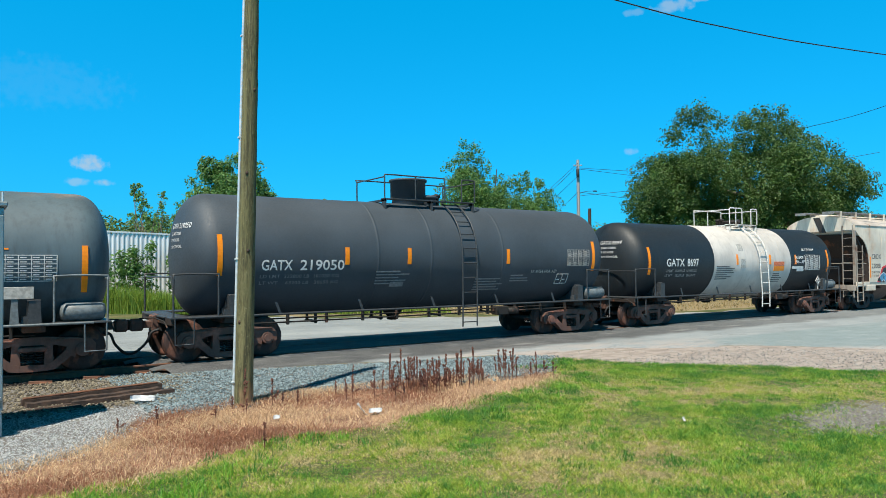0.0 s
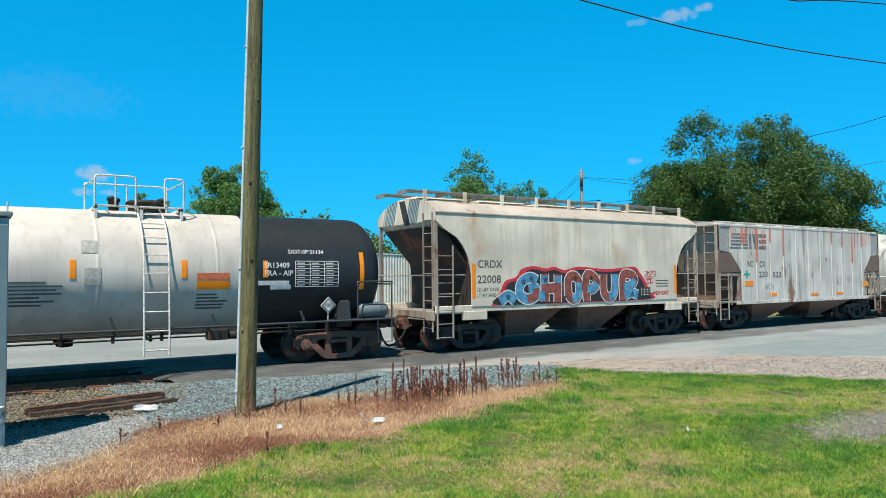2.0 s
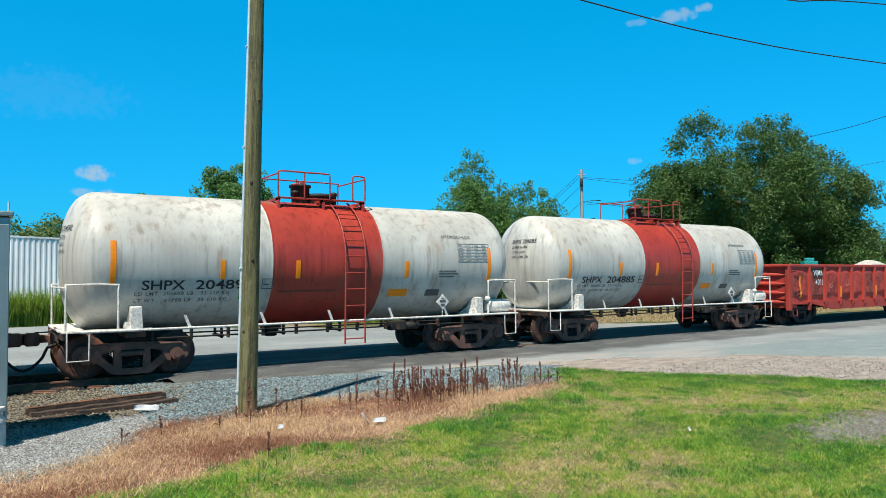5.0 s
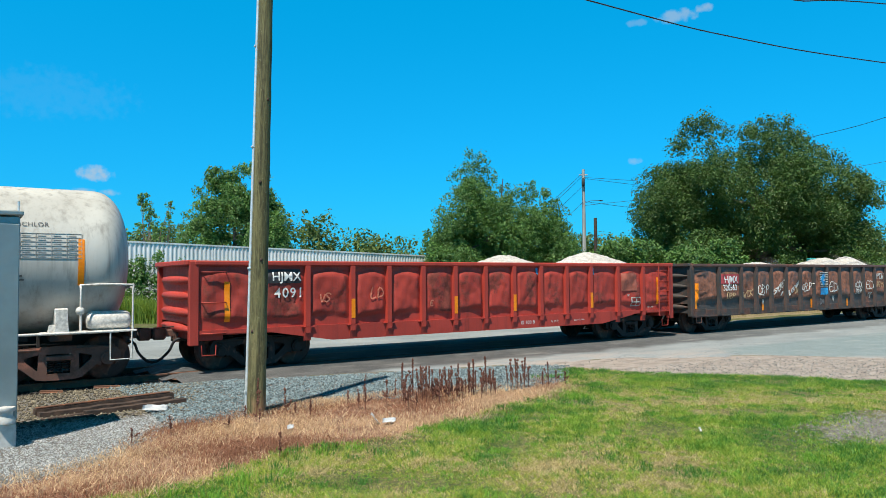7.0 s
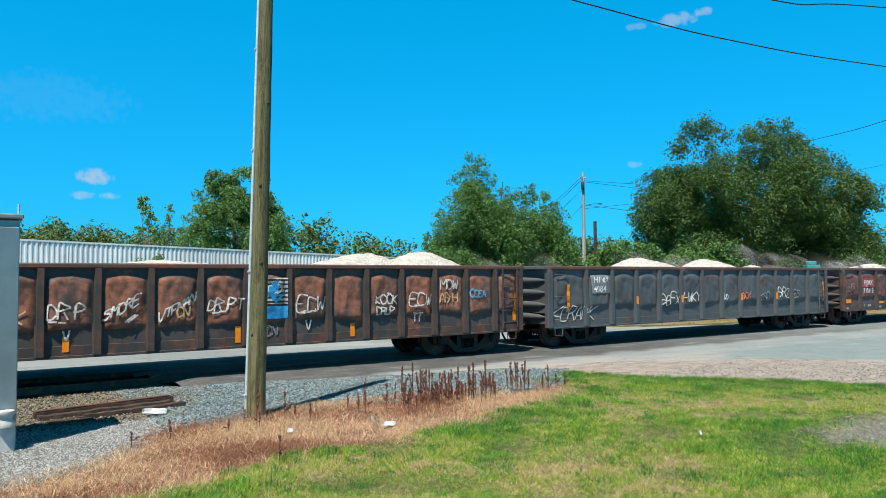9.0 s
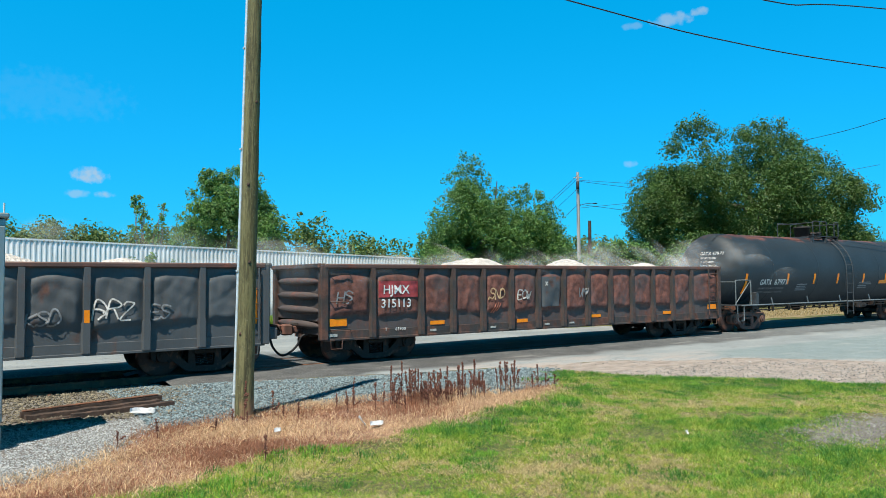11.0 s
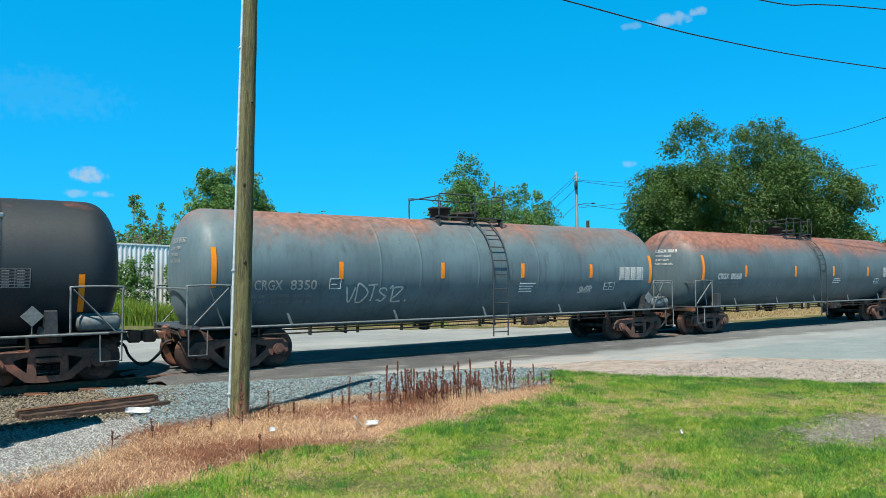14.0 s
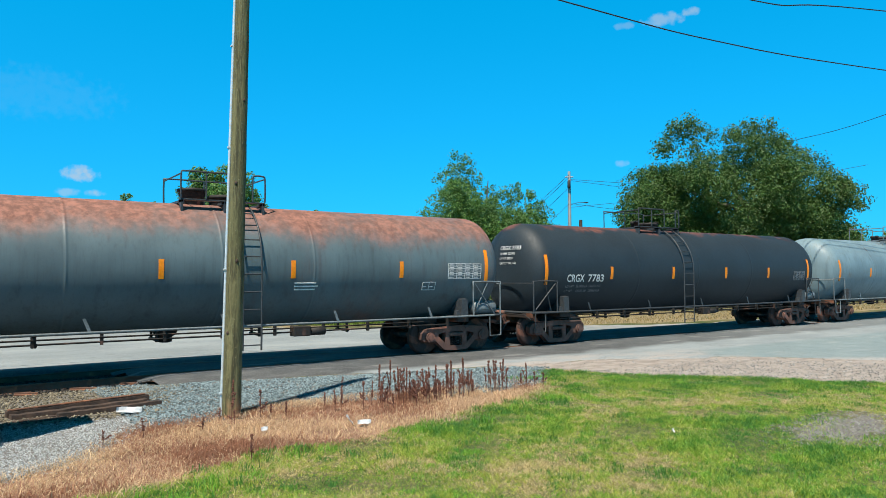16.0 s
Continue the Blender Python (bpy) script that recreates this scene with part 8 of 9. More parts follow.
    blades("verge_grass", "rough grass along the gravel edge", (ex, ey, ground_height(ex, ey)), hh, (0.005, 0.011), 1.4, tuft_blade, 4)
    # dead weeds
    rng = np.random.RandomState(24)
    n = 210000
    x, y = rng.uniform(-2.5, 10, n), rng.uniform(-10, -5.6, n)
    ok = (inside(DEAD, x, y) > rng.uniform(-0.35, 0.25, n)) & (rng.uniform(0, 1, n) < 0.25 + 0.9 * patchy(x, y, 3.1, 0.9) * patchy(x, y, 1.3, 0.2) * 2)
    x, y = x[ok], y[ok]
    hh = rng.uniform(0.02, 0.11, len(x)) * (0.3 + patchy(x, y, 2.2, 3.0))
    half = patchy(x, y, 1.7, 5.0) + rng.uniform(-0.3, 0.3, len(x)) + 0.45 * np.clip(0.45 - inside(DEAD, x, y), 0, 1) * (y < -6.9) > 0.5
    blades("dead_grass", "tangled straw-coloured dead grass", (x[half], y[half], ground_height(x[half], y[half])), hh[half], (0.004, 0.010), 2.6, dry_blade, 5)
    half = ~half
    n = 3600
    sx, sy = rng.uniform(0.6, 9.6, n), rng.uniform(-9.6, -5.9, n)
    ok = inside(DEAD, sx, sy) > rng.uniform(-0.25, 0.2, n)
    sx, sy = sx[ok], sy[ok]
    blades("straw_stalks", "long bleached straw stalks lying in all directions", (sx, sy, ground_height(sx, sy) + 0.01), rng.uniform(0.03, 0.15, len(sx)), (0.004, 0.008), 3.2, dry_blade, 9, bend=0.5)
    blades("dead_weeds", "brown withered weeds", (x[half], y[half], ground_height(x[half], y[half])), hh[half], (0.004, 0.010), 2.2, brown_blade, 6)


bright_blade = varied("bright_green_grass_blade", (0.07, 0.28, 0.02), (0.30, 0.52, 0.07), 0.55, through_light=0.4)
lime_blade = varied("yellow_green_grass_blade", (0.22, 0.30, 0.03), (0.56, 0.58, 0.12), 0.65, through_light=0.35)
varied_yellow = varied("yellowing_grass_blade", (0.32, 0.26, 0.10), (0.78, 0.62, 0.36), 0.7, through_light=0.35)
tuft_blade = varied("dark_green_grass_blade", (0.03, 0.14, 0.02), (0.12, 0.32, 0.05), 0.55, through_light=0.35)
brown_blade = varied("withered_brown_blade", (0.20, 0.09, 0.055), (0.40, 0.20, 0.12), 0.8, through_light=0.2)
grow_grass()


def dock_data(seed, tall):
    """A dried dock plant: a stalk, side stems and rough seed heads."""
    rng = random.Random(seed)
    m = Mesh()
    lean = Vector((rng.uniform(-0.1, 0.1), rng.uniform(-0.1, 0.1), 1)) * tall
    m.rod((0, 0, -0.02), lean, 0.006, 5, 0.003)
    stems = [(Vector((0, 0, 0)), lean, 0.35, 0.98)]
    for k in range(rng.randint(0, 2)):
        b = lean * rng.uniform(0.15, 0.5)
        tip = b + Vector((rng.uniform(-0.12, 0.12), rng.uniform(-0.12, 0.12), rng.uniform(0.15, 0.35) * tall * 1.4))
        m.rod(b, tip, 0.004, 4, 0.002)
        stems.append((b, tip, 0.3, 1.0))
    for b, tip, lo, hi in stems:
        for j in range(int(46 * (tip - b).length / 0.5)):
            c = b + (tip - b) * rng.uniform(lo, hi) + Vector((rng.gauss(0, 0.007), rng.gauss(0, 0.007), 0))
            s = rng.uniform(0.007, 0.017)
            m.add([c + Vector((s, 0, 0)), c + Vector((0, s, 0)), c - Vector((s, 0, 0)), c - Vector((0, s, 0)), c + Vector((0, 0, s * 1.4)), c - Vector((0, 0, s))],
                  [(0, 1, 4), (1, 2, 4), (2, 3, 4), (3, 0, 4), (1, 0, 5), (2, 1, 5), (3, 2, 5), (0, 3, 5)])
    return m.data("dock_plant", dock_stalk)


def plant_docks():
    kinds = [dock_data(60 + k, t) for k, t in enumerate((0.62, 0.50, 0.42, 0.36, 0.30, 0.25, 0.56))]
    rng = random.Random(9)
    spots = []
    for k in range(66):
        u = rng.gauss(0, 0.55)
        x, y = 6.75 + u * 0.8 + rng.gauss(0, 0.25), -6.85 + rng.gauss(0, 0.25)
        spots.append((x, y))
    for k in range(18):
        spots.append((8.2 + rng.gauss(0, 0.4), -6.95 + rng.gauss(0, 0.2)))
    for k in range(10):
        spots.append((5.4 + rng.gauss(0, 0.6), -6.9 + rng.gauss(0, 0.3)))
    spots += [(2.9, -7.06), (2.15, -7.0), (3.35, -7.05), (1.62, -7.2), (3.32, -6.5), (3.45, -6.62), (2.88, -9.1), (3.85, -6.75), (4.2, -6.9)]
    for x, y in spots:
        short = 0.72 if x < 3.3 else 1.0
        ob = new("dock_plant", rng.choice(kinds))
        ob.matrix_basis = pose(x, y, float(ground_height(np.array(x), np.array(y))), 0, 0, rng.uniform(0, 360)) @ Matrix.Diagonal((1, 1, short * rng.uniform(0.75, 1.12), 1))
        tagged(ob, "dried reddish-brown dock stalk with seed heads", "weed", "dried dock stalks")


plant_docks()

# ======== trees, the shed and the wires ========
def leaf_cloud(centres, spread_r, per, size, rng):
    """Diamond leaves scattered round clump centres, as arrays of corners and faces."""
    k = len(centres) * per
    c = np.repeat(centres, per, 0)
    r = np.repeat(spread_r, per)[:, None]
    off = rng.normal(0, 1, (k, 3))
    off /= np.maximum(np.linalg.norm(off, axis=1, keepdims=True), 1e-6)
    p = c + off * r * rng.uniform(0.3, 1.0, (k, 1)) ** 0.6
    n = off * 1.0 + rng.normal(0, 0.42, (k, 3)) + np.array([0, 0, 0.30])
    n /= np.linalg.norm(n, axis=1, keepdims=True)
    t = np.cross(n, rng.normal(0, 1, (k, 3)))
    t /= np.maximum(np.linalg.norm(t, axis=1, keepdims=True), 1e-6)
    b = np.cross(n, t)
    s = rng.uniform(size[0], size[1], (k, 1))
    fold = n * s * 0.18
    v = np.stack([p - t * s, p - b * s * 0.5 + fold, p + t * s, p + b * s * 0.5 + fold], 1)
    f = (np.arange(k) * 4)[:, None] + np.arange(4)[None]
    return v, f


def crown_centres(blobs, count, rng, shell=0.55):
    """Clump centres in a heap of ellipsoids, thicker towards their skins."""
    vol = np.array([b[3] * b[4] * b[5] for b in blobs]) ** 0.8
    pick = rng.choice(len(blobs), count, p=vol / vol.sum())
    B = np.array(blobs)[pick]
    d = rng.normal(0, 1, (count, 3))
    d /= np.linalg.norm(d, axis=1, keepdims=True)
    r = rng.uniform(shell, 1.04, (count, 1))
    return B[:, :3] + d * r * B[:, 3:6]


def outline_blobs(outline, depth, n, rmin, rmax, seed, low=0.6):
    """Ellipsoids that fill a crown whose top follows the outline (across, height)."""
    rng = np.random.RandomState(seed)
    us, zs = [p[0] for p in outline], [p[1] for p in outline]
    half = max(abs(us[0]), abs(us[-1]))
    out = []
    for k in range(n):
        r = rng.uniform(rmin, rmax)
        a = rng.uniform(us[0] + r * 0.75, us[-1] - r * 0.75)
        b = rng.uniform(-1, 1) * depth * math.sqrt(max(0.05, 1 - (a / half) ** 2))
        top = min(np.interp(a + da, us, zs) for da in (-0.5 * r, 0, 0.5 * r)) * math.sqrt(max(0.2, 1 - (b / depth) ** 2 * 0.35))
        h = rng.uniform(0, 1) ** 0.7
        out.append((a, b, low + r * 0.6 + max(0.0, top - r * 0.85 - low - r * 0.6) * h, r, r, r * 0.85))
    for k in range(len(outline) * 2):
        a = us[0] + (us[-1] - us[0]) * (k + 0.5) / (len(outline) * 2)
        r = rmin * rng.uniform(0.55, 0.8)
        out.append((a, rng.uniform(-0.3, 0.3) * depth, np.interp(a, us, zs) - r * 0.8, r, r, r))
    return out


def tree(label, x, y, height, trunk_r, blobs, clumps, per, leaf, clump_r, mt, seed, category="tree", limbs=9, base=0.0, name="tree", group=""):
    t = tagged(new(name), label, category, group)
    t.location = (x, y, base - 0.05)
    t.rotation_euler = (0, 0, radians(-33.7))
    rng = np.random.RandomState(seed)
    m = Mesh()
    top = max(b[2] for b in blobs)
    top *= 0.85
    spine = [(0, 0, -0.3), (rng.uniform(-0.1, 0.1), rng.uniform(-0.1, 0.1), top * 0.35), (rng.uniform(-0.3, 0.3), rng.uniform(-0.3, 0.3), top * 0.7), (rng.uniform(-0.4, 0.4), 0, top)]
    line = smooth_line(spine, 5)
    for k in range(len(line) - 1):
        a, b = 1 - k / len(line), 1 - (k + 1) / len(line)
        m.rod(line[k], line[k + 1], trunk_r * max(0.15, a), 9, trunk_r * max(0.12, b), False)
    for k in range(limbs):
        b = blobs[k % len(blobs)]
        s = line[int(len(line) * rng.uniform(0.25, 0.7))]
        e = Vector((b[0] + rng.uniform(-0.5, 0.5) * b[3], b[1] + rng.uniform(-0.5, 0.5) * b[4], b[2] + rng.uniform(0.0, 0.6) * b[5]))
        mid = (s + e) / 2 + Vector((rng.uniform(-0.3, 0.3), rng.uniform(-0.3, 0.3), -0.1 * (e - s).length))
        ln = smooth_line([s, mid, e], 4)
        for j in range(len(ln) - 1):
            ra = trunk_r * 0.42 * (1 - j / len(ln)) + 0.01
            m.rod(ln[j], ln[j + 1], ra, 6, trunk_r * 0.42 * (1 - (j + 1) / len(ln)) + 0.01, False)
    part("trunk", m, bark, t)
    c = crown_centres(blobs, clumps, rng)
    v, f = leaf_cloud(c, rng.uniform(clump_r[0], clump_r[1], clumps), per, leaf, rng)
    part("crown", big_mesh("crown", v, f, mt), mt, t)
    return t


def blob_heap(seed, n, wx, wy, z0, z1, rmin, rmax, dome=1.0):
    """Ellipsoids filling a rounded crown from z0 to z1."""
    rng = np.random.RandomState(seed)
    out = []
    for k in range(n):
        a, q = rng.uniform(0, 6.28), math.sqrt(rng.uniform(0, 1))
        h = rng.uniform(0, 1)
        shrink = math.sqrt(max(0.08, 1 - h ** 2 * dome))
        r = rng.uniform(rmin, rmax)
        out.append((math.cos(a) * q * wx * shrink, math.sin(a) * q * wy * shrink, z0 + r * 0.5 + (z1 - z0 - r * 1.4) * h, r * 1.15, r * 1.15, r * 0.85))
    return out


OAK = [(-10.3, 4), (-10.2, 7), (-9.6, 9.3), (-8, 11.6), (-7, 13.2), (-5.5, 15.0), (-4, 15.7), (-2.2, 15.3), (-1, 14.6), (0.5, 15.3), (2, 15.4), (3.5, 14.2), (5.5, 13.1), (7.5, 11.5), (8.6, 9.7), (9.5, 6.8), (9.8, 4)]
tree("broad old oak with a dense dark green crown", 55.2, 18.3, 15.5, 0.55, outline_blobs(OAK, 7, 150, 1.2, 2.2, 3), 4800, 42, (0.075, 0.145), (0.42, 0.9), oak_leaf, 31, limbs=12)
ELM = [(-5, 1.5), (-4.7, 4.3), (-4, 6), (-3.2, 7.6), (-2.6, 9.0), (-1.6, 10.3), (-0.8, 9.6), (0.2, 8.2), (1, 7.6), (2.2, 8.2), (3.2, 7.3), (4, 6), (4.8, 4), (5.1, 1.5)]
tree("round young tree with light green leaves", 27.9, 18.4, 10.0, 0.22, outline_blobs(ELM, 2.6, 190, 0.8, 1.3, 15, 0.1), 4200, 30, (0.055, 0.11), (0.22, 0.5), elm_leaf, 32, limbs=6)
ASH = [(-3.1, 3.5), (-3, 6.0), (-2.2, 8.2), (-1.2, 9.3), (-0.3, 8.7), (0.6, 9.6), (1.4, 9.2), (2.2, 7.3), (3, 6), (3.3, 3.5)]
tree("slender leafy tree behind the shed", 13.9, 27.9, 9.6, 0.2, outline_blobs(ASH, 2.6, 70, 0.6, 1.1, 18, 1.0), 1900, 36, (0.06, 0.125), (0.2, 0.45), elm_leaf, 33)
tree("thin sapling with sparse leaves", 8.45, 25.4, 7.2, 0.05,
     [(-0.7, 0, 6.7, 0.25, 0.25, 0.5), (-0.4, 0, 6.1, 0.3, 0.3, 0.6), (-0.1, 0, 5.4, 0.4, 0.4, 0.6), (0.85, 0, 6.1, 0.2, 0.2, 0.7), (0.7, 0, 5.2, 0.3, 0.3, 0.5), (0.3, 0, 4.7, 0.5, 0.5, 0.5), (-0.9, 0, 5.0, 0.4, 0.3, 0.3)],
     110, 13, (0.05, 0.11), (0.08, 0.22), elm_leaf, 34, limbs=14)
tree("leafy bush below the oak", 43.2, 14.2, 4.8, 0.12, blob_heap(9, 9, 2.2, 1.8, 0.1, 4.9, 0.9, 1.4, 0.6), 420, 34, (0.08, 0.17), (0.25, 0.6), elm_leaf, 35, "bush", name="bush")
tree("low spreading bush by the far pole", 38.6, 17.6, 5.2, 0.1, blob_heap(10, 12, 3.0, 2.2, 0.0, 5.3, 0.9, 1.4, 0.5), 420, 34, (0.08, 0.18), (0.3, 0.6), elm_leaf, 36, "bush", name="bush")
tree("dark green tree at the roadside", 72.0, 10.5, 7.5, 0.2, blob_heap(12, 10, 3.8, 3, 0.2, 7.6, 1.3, 2.0, 0.6), 380, 34, (0.12, 0.24), (0.4, 0.8), far_leaf, 37)
tree("distant crown behind the oak", 80.0, 24.0, 9.5, 0.2, blob_heap(13, 10, 5.5, 4, 0.2, 9.0, 1.5, 2.2, 0.6), 380, 34, (0.14, 0.28), (0.4, 0.9), far_leaf, 38)


def far_woods():
    """The line of woodland on the horizon, past counting."""
    rng = np.random.RandomState(41)
    blobs = []
    for k in range(170):
        u = k / 169
        x, y = -40 + 175 * u + rng.uniform(-4, 4), 92 - 38 * u + rng.uniform(-6, 8)
        h = rng.uniform(7.0, 9.5) + 3.5 * math.exp(-((u - 0.415) / 0.035) ** 2)
        for j in range(4):
            blobs.append((x + rng.uniform(-2.5, 2.5), y + rng.uniform(-2, 2), h * rng.uniform(0.2, 0.82), rng.uniform(2, 3.4), rng.uniform(2, 3), rng.uniform(1.8, 2.8)))
    for k in range(60):
        a = rng.uniform(0, 1)
        blobs.append((120 + 160 * a, 40 - 120 * a + rng.uniform(0, 30), rng.uniform(2, 7), 5, 5, 4))
    c = crown_centres(blobs, 7000, rng)
    v, f = leaf_cloud(c, rng.uniform(0.5, 1.2, 7000), 15, (0.18, 0.38), rng)
    tagged(new("far_woods", big_mesh("far_woods", v, f, far_leaf)), "green woodland along the horizon", "woodland", kind="stuff")
    blobs = []
    for k in range(44):
        u = k / 43
        blobs.append((-14 + 30 * u + rng.uniform(-1, 1), 43 + rng.uniform(-3, 5), rng.uniform(2.5, 5.8), 1.8, 1.8, 1.4))
    c = crown_centres(blobs, 1100, rng)
    v, f = leaf_cloud(c, rng.uniform(0.4, 0.9, 1100), 34, (0.09, 0.19), rng)
    tagged(new("thicket", big_mesh("thicket", v, f, far_leaf)), "low thicket behind the shed", "thicket", kind="stuff")
    blobs = []
    for k in range(60):
        u = k / 59
        blobs.append((29 + 46 * u + rng.uniform(-1, 1), 27 - 14 * u + rng.uniform(-1.5, 3), rng.uniform(0.8, 3.2), 1.7, 1.5, 1.2))
    c = crown_centres(blobs, 1500, rng)
    v, f = leaf_cloud(c, rng.uniform(0.3, 0.7, 1500), 26, (0.09, 0.19), rng)
    tagged(new("undergrowth", big_mesh("undergrowth", v, f, elm_leaf)), "tangled green undergrowth beside the road", "undergrowth", kind="stuff")


far_woods()


def tall_weeds():
    rng = np.random.RandomState(51)
    n = 30000
    u, w = rng.uniform(0, 1, n), rng.uniform(0, 1, n)
    x = -6 + 24 * u
    lo = np.interp(x, (-6, 5, 15, 18), (22, 19.0, 10.5, 9))
    y = lo + w ** 1.6 * np.minimum(7, 19.6 + 0.11 * x - lo)
    ok = rng.uniform(0, 1, n) < 0.25 + patchy(x, y, 0.9, 1.0)
    x, y = x[ok], y[ok]
    tall = rng.uniform(0.35, 1.0, len(x)) * (0.4 + 1.5 * np.clip((12 - x) / 8, 0, 1))
    blades("tall_weeds", "tall bright green weeds beyond the road", (x, y, ground_height(x, y)), tall, (0.03, 0.07), 0.5, weed_leaf, 52, "weeds")
    n = 30000
    x, y = rng.uniform(14, 75, n), rng.uniform(3.5, 14, n)
    ok = inside(DRY_FAR, x, y) > -0.5
    x, y = x[ok], y[ok]
    blades("far_dry_grass", "dry yellow grass on the far verge", (x, y, ground_height(x, y)), rng.uniform(0.05, 0.20, len(x)), (0.012, 0.03), 1.6, far_straw, 53)


tall_weeds()


def shed():
    """The long corrugated shed behind the line."""
    s = tagged(new("shed"), "long low shed of white corrugated sheet", "shed")
    a, b = Vector((-24.0, 17.2, 0)), Vector((28.6, 23.2, 0))
    way = (b - a).normalized()
    out = Vector((way.y, -way.x, 0))
    length, bay = (b - a).length, 6.95
    n_bays = int(length / bay)
    for k in range(n_bays + 1):
        u0, u1 = k * bay, min(length, (k + 1) * bay)
        if u1 - u0 < 0.5:
            continue
        tops = [4.62 - 0.0242 * u for u in (u0, u1)]
        vs = []
        steps = int((u1 - u0) / 0.055)
        for i in range(steps + 1):
            u = u0 + (u1 - u0) * i / steps
            p = a + way * u + out * (0.0, 0.0, 0.03, 0.03)[i % 4]
            vs += [(p.x, p.y, -0.1), (p.x, p.y, 4.62 - 0.0242 * u)]
        fs = [(2 * i, 2 * i + 2, 2 * i + 3, 2 * i + 1) for i in range(steps)]
        part("wall_sheet", Mesh().add(vs, fs), sheet_metal, s)
        p, q = a + way * u0 + out * 0.05, a + way * u1 + out * 0.05
        back = out * 0.2
        rim = [(v.x, v.y, z + dz) for dz in (-0.02, 0.06) for v, z in ((p, tops[0]), (q, tops[1]), (q - back, tops[1]), (p - back, tops[0]))]
        part("eave_trim", Mesh().add(rim, [(3, 2, 1, 0), (4, 5, 6, 7)] + [(j, (j + 1) % 4, 4 + (j + 1) % 4, 4 + j) for j in range(4)]), sheet_metal, s)
    inn = -out * 14
    vs = [a, b, b + inn, a + inn]
    vs = [(v.x, v.y, z) for v, z in zip(vs, (4.55, 3.35, 3.6, 4.8))]
    part("roof", Mesh().add(vs + [(x, y, z - 0.08) for x, y, z in vs], [(0, 1, 2, 3), (7, 6, 5, 4), (0, 4, 5, 1), (1, 5, 6, 2), (2, 6, 7, 3), (3, 7, 4, 0)]), sheet_metal, s)
    e = [b + out * 0.02, b + inn]
    part("end_wall", Mesh().add([(p.x, p.y, z) for p in e for z in (-0.1, 3.34)], [(0, 2, 3, 1)]), sheet_metal, s)


shed()
tree("climbing bush against the shed wall", 6.4, 19.6, 3.6, 0.04, [(0, 0, 2.6, 0.6, 0.4, 0.9), (0.4, 0.2, 1.6, 0.9, 0.5, 1.0), (-0.7, -0.4, 1.2, 0.9, 0.5, 1.0), (0.9, 0.5, 3.0, 0.3, 0.3, 0.5)], 150, 24, (0.05, 0.12), (0.15, 0.35), elm_leaf, 61, "bush", limbs=4, name="bush")
tree("small bush against the shed wall", 8.7, 19.9, 3.2, 0.04, [(0, 0, 2.4, 0.45, 0.4, 0.8), (0.3, 0.2, 1.3, 0.7, 0.5, 0.9)], 90, 24, (0.05, 0.12), (0.15, 0.35), elm_leaf, 62, "bush", limbs=3, name="bush")


def far_pole():
    p = tagged(new("utility_pole"), "grey wooden power pole with a street light", "utility pole")
    p.location = (50.2, 33.3, 0)
    part("shaft", Mesh().turned([(-0.5, 0.22), (6, 0.18), (12.6, 0.14)], "z", n=14), grey_wood, p)
    part("crossarm", Mesh().box(-0.42, 0.42, -0.05, 0.05, 12.0, 12.1, 0.02, pose(0, 0, 0, 0, 0, -35)), grey_wood, p)
    part("transformer", Mesh().turned([(10.9, 0.12), (10.95, 0.16), (11.6, 0.16), (11.7, 0.06)], "z", (-0.22, -0.2, 0), 16), grey_cast, p)
    part("lamp_arm", Mesh().pipe(smooth_line([(0, 0, 9.2), (0.6, -0.4, 9.45), (1.3, -0.85, 9.5)], 5), 0.025, 6).box(1.2, 1.6, -1.05, -0.80, 9.43, 9.53, 0.03), grey_cast, p)
    stub = tagged(new("utility_pole"), "dark stub of a wooden pole", "utility pole")
    stub.location = (43.95, 25.7, 0)
    part("shaft", Mesh().turned([(-0.5, 0.17), (6.95, 0.14)], "z", n=12), tie_wood, stub)


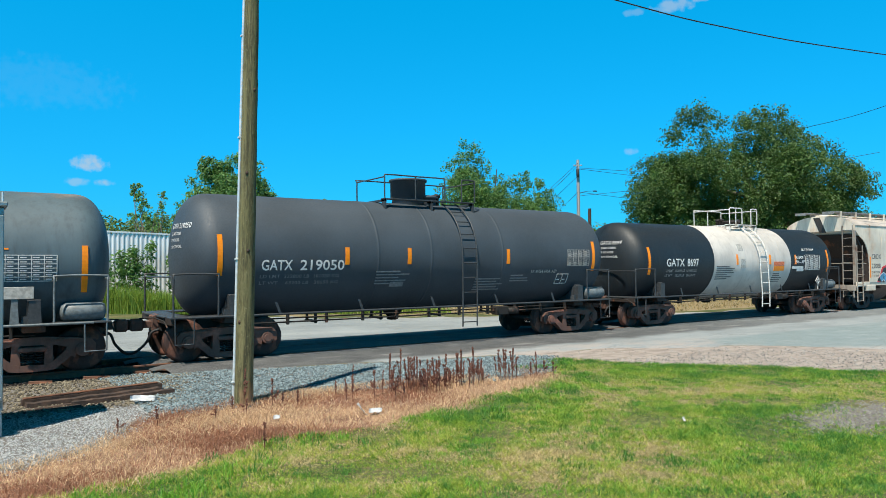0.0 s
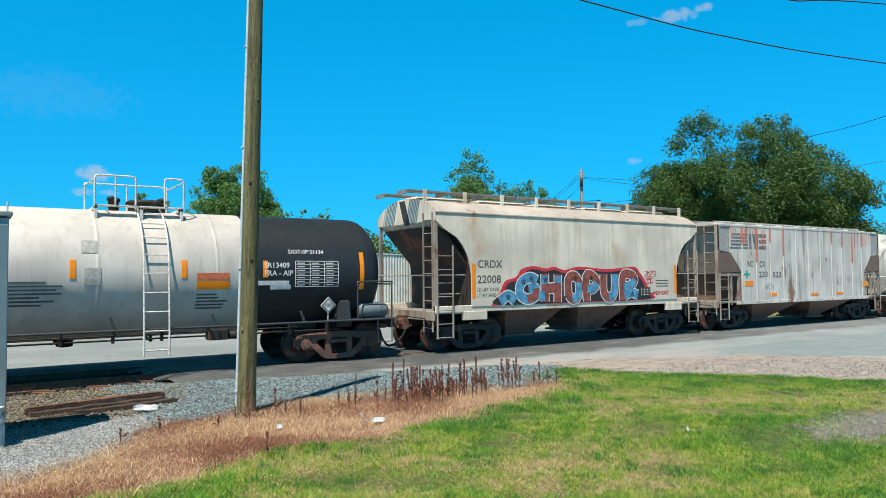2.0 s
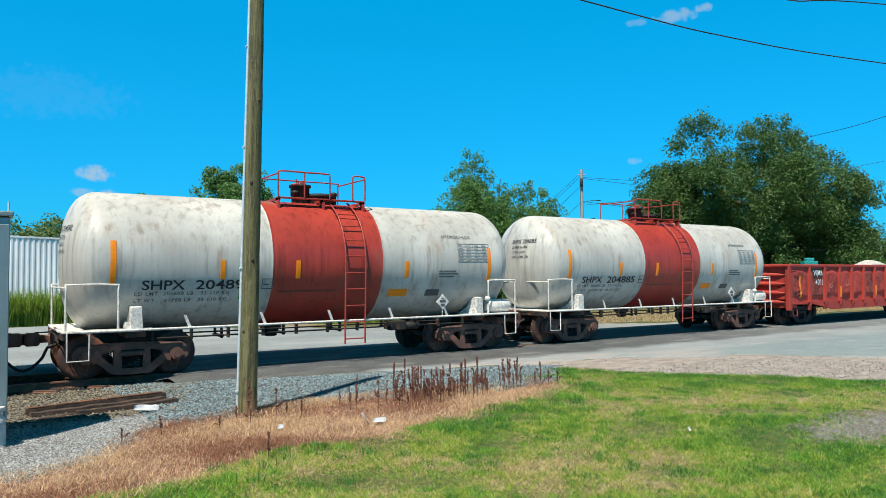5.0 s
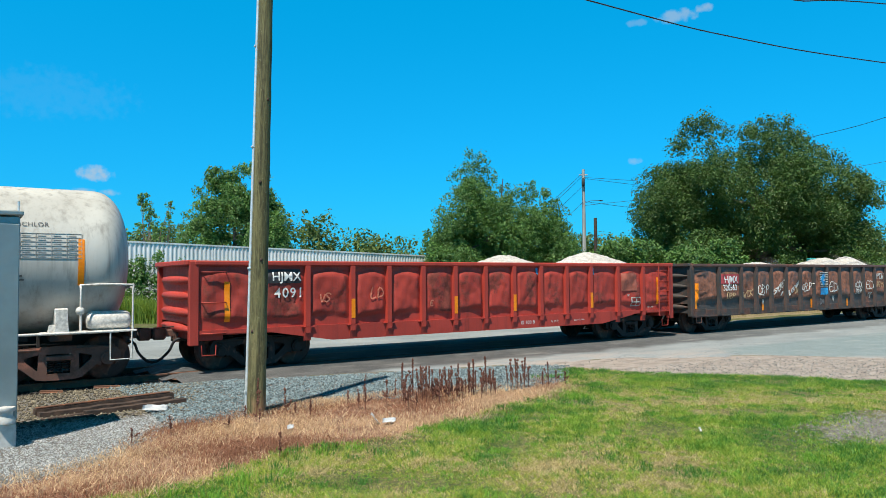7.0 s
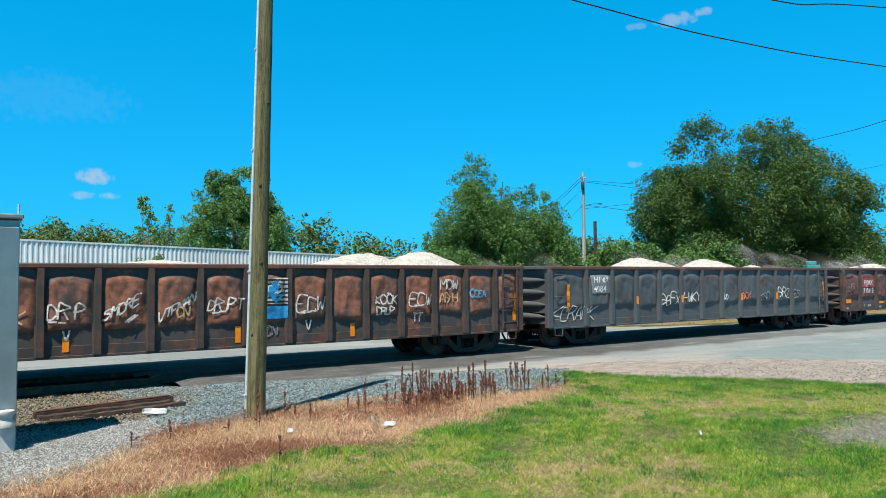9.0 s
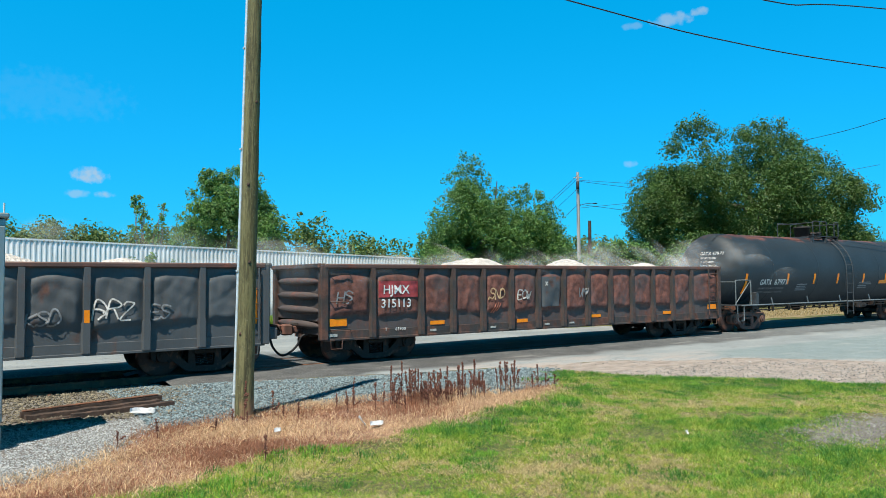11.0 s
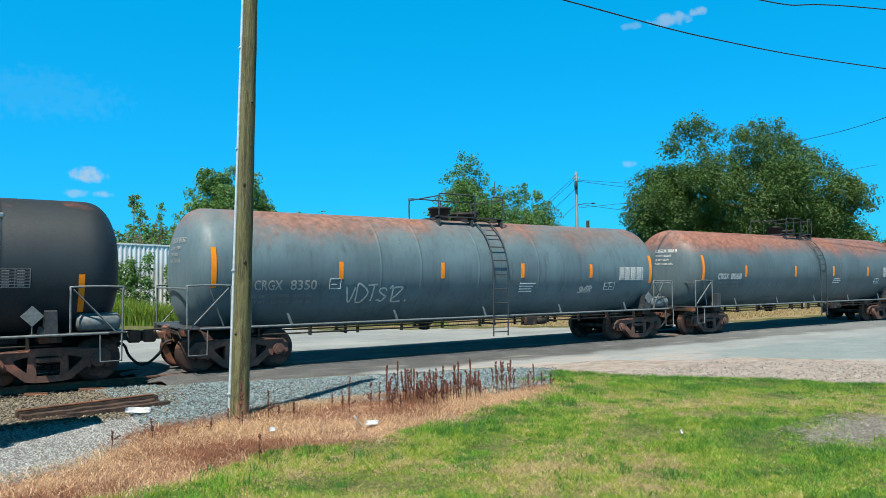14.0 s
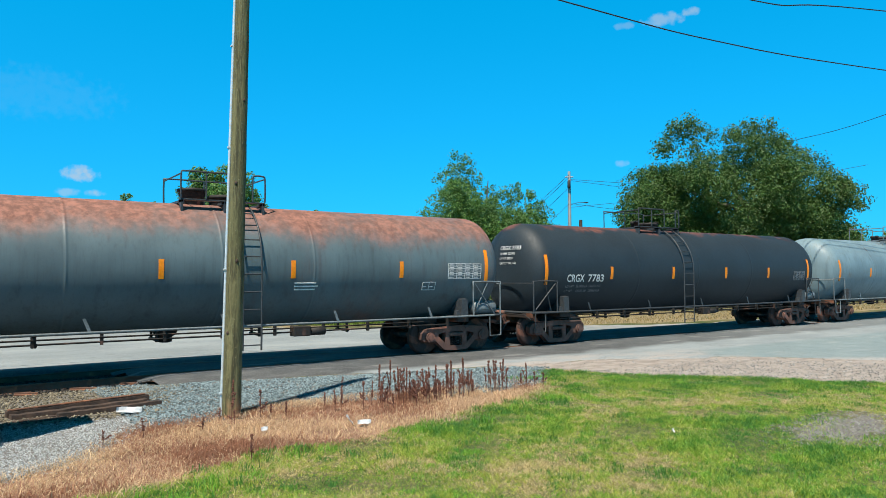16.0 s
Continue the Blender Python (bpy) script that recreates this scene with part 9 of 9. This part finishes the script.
far_pole()
booth = tagged(new("signal_box"), "small teal equipment box on a post beyond the track", "equipment box")
booth.location, booth.rotation_euler = (47.3, 9.0, 0), (0, 0, radians(-33))
part("post", Mesh().rod((0, 0, -0.3), (0, 0, 2.6), 0.07, 10), grey_wood, booth)
part("case", Mesh().box(-0.46, 0.46, -0.3, 0.3, 2.55, 2.90, 0.03), teal_paint, booth)
part("cap", Mesh().box(-0.27, 0.27, -0.2, 0.2, 2.90, 3.14, 0.04), teal_paint, booth)


def wire(pts, r, label="thin black overhead wire"):
    whole("overhead_wire", Mesh().pipe(smooth_line(pts, 10), r, 6), wire_black, label, "wire", "overhead wires")


wire([(-6, -0.4, 10.9), (15.31, -1.33, 10.73), (22.95, -1.65, 10.78), (32.23, -3.09, 10.9), (60, -7.5, 12.0)], 0.022, "sagging black overhead cable")
wire([(10, -2.0, 11.6), (23.25, -3.05, 11.89), (29.84, -3.88, 12.72), (60, -7.6, 16.0)], 0.022, "taut black overhead power cable")
wire([(62, 22, 13.9), (58.77, 15.28, 13.62), (53.52, 6.77, 13.13), (44, -8, 13.4)], 0.02)
for dz, x, y, z in ((12.3, 30, 22, 4.6), (12.0, 30.5, 22.5, 4.4), (11.0, 31, 23, 3.8), (9.4, 32, 23, 3.4), (9.0, 74, 16, 13.0), (11.8, 74, 18, 11.2), (11.7, 76, 22, 10.2), (9.4, 74, 26, 8.4)):
    wire([(50.2, 33.3, dz), ((50.2 + x) / 2, (33.3 + y) / 2, (dz + z) / 2 - 0.5), (x, y, z)], 0.018)


# ======== what moves ========
def travelled(t):
    """How far the train has come since the start."""
    return 11.018 * t + 0.0371 * t * t - 0.0000267 * t ** 3


def motions():
    times = [k * 0.5 for k in range(33)]
    for car, middle in CARS:
        walk(car, [(t, pose(middle - travelled(t), 0, 0)) for t in times])
    # the wheels roll: one turn in a wheel's round of way
    turning = {}
    for s in (-1, 1):
        first = next(w for w, side in WHEELSETS if side == s)
        rows = []
        for k in range(0, 16 * FPS + 1):
            rows.append((k / FPS, pose(s * 0.889, 0, WHEEL_R, 0, -math.degrees(travelled(k / FPS) / WHEEL_R) % 360)))
        walk(first, rows)
        turning[s] = first
    for w, s in WHEELSETS:
        lead = turning[s]
        if w is not lead:
            w.rotation_mode = "QUATERNION"
            w.animation_data_create()
            w.animation_data.action = lead.animation_data.action
            w.animation_data.action_slot = lead.animation_data.action_slot


motions()
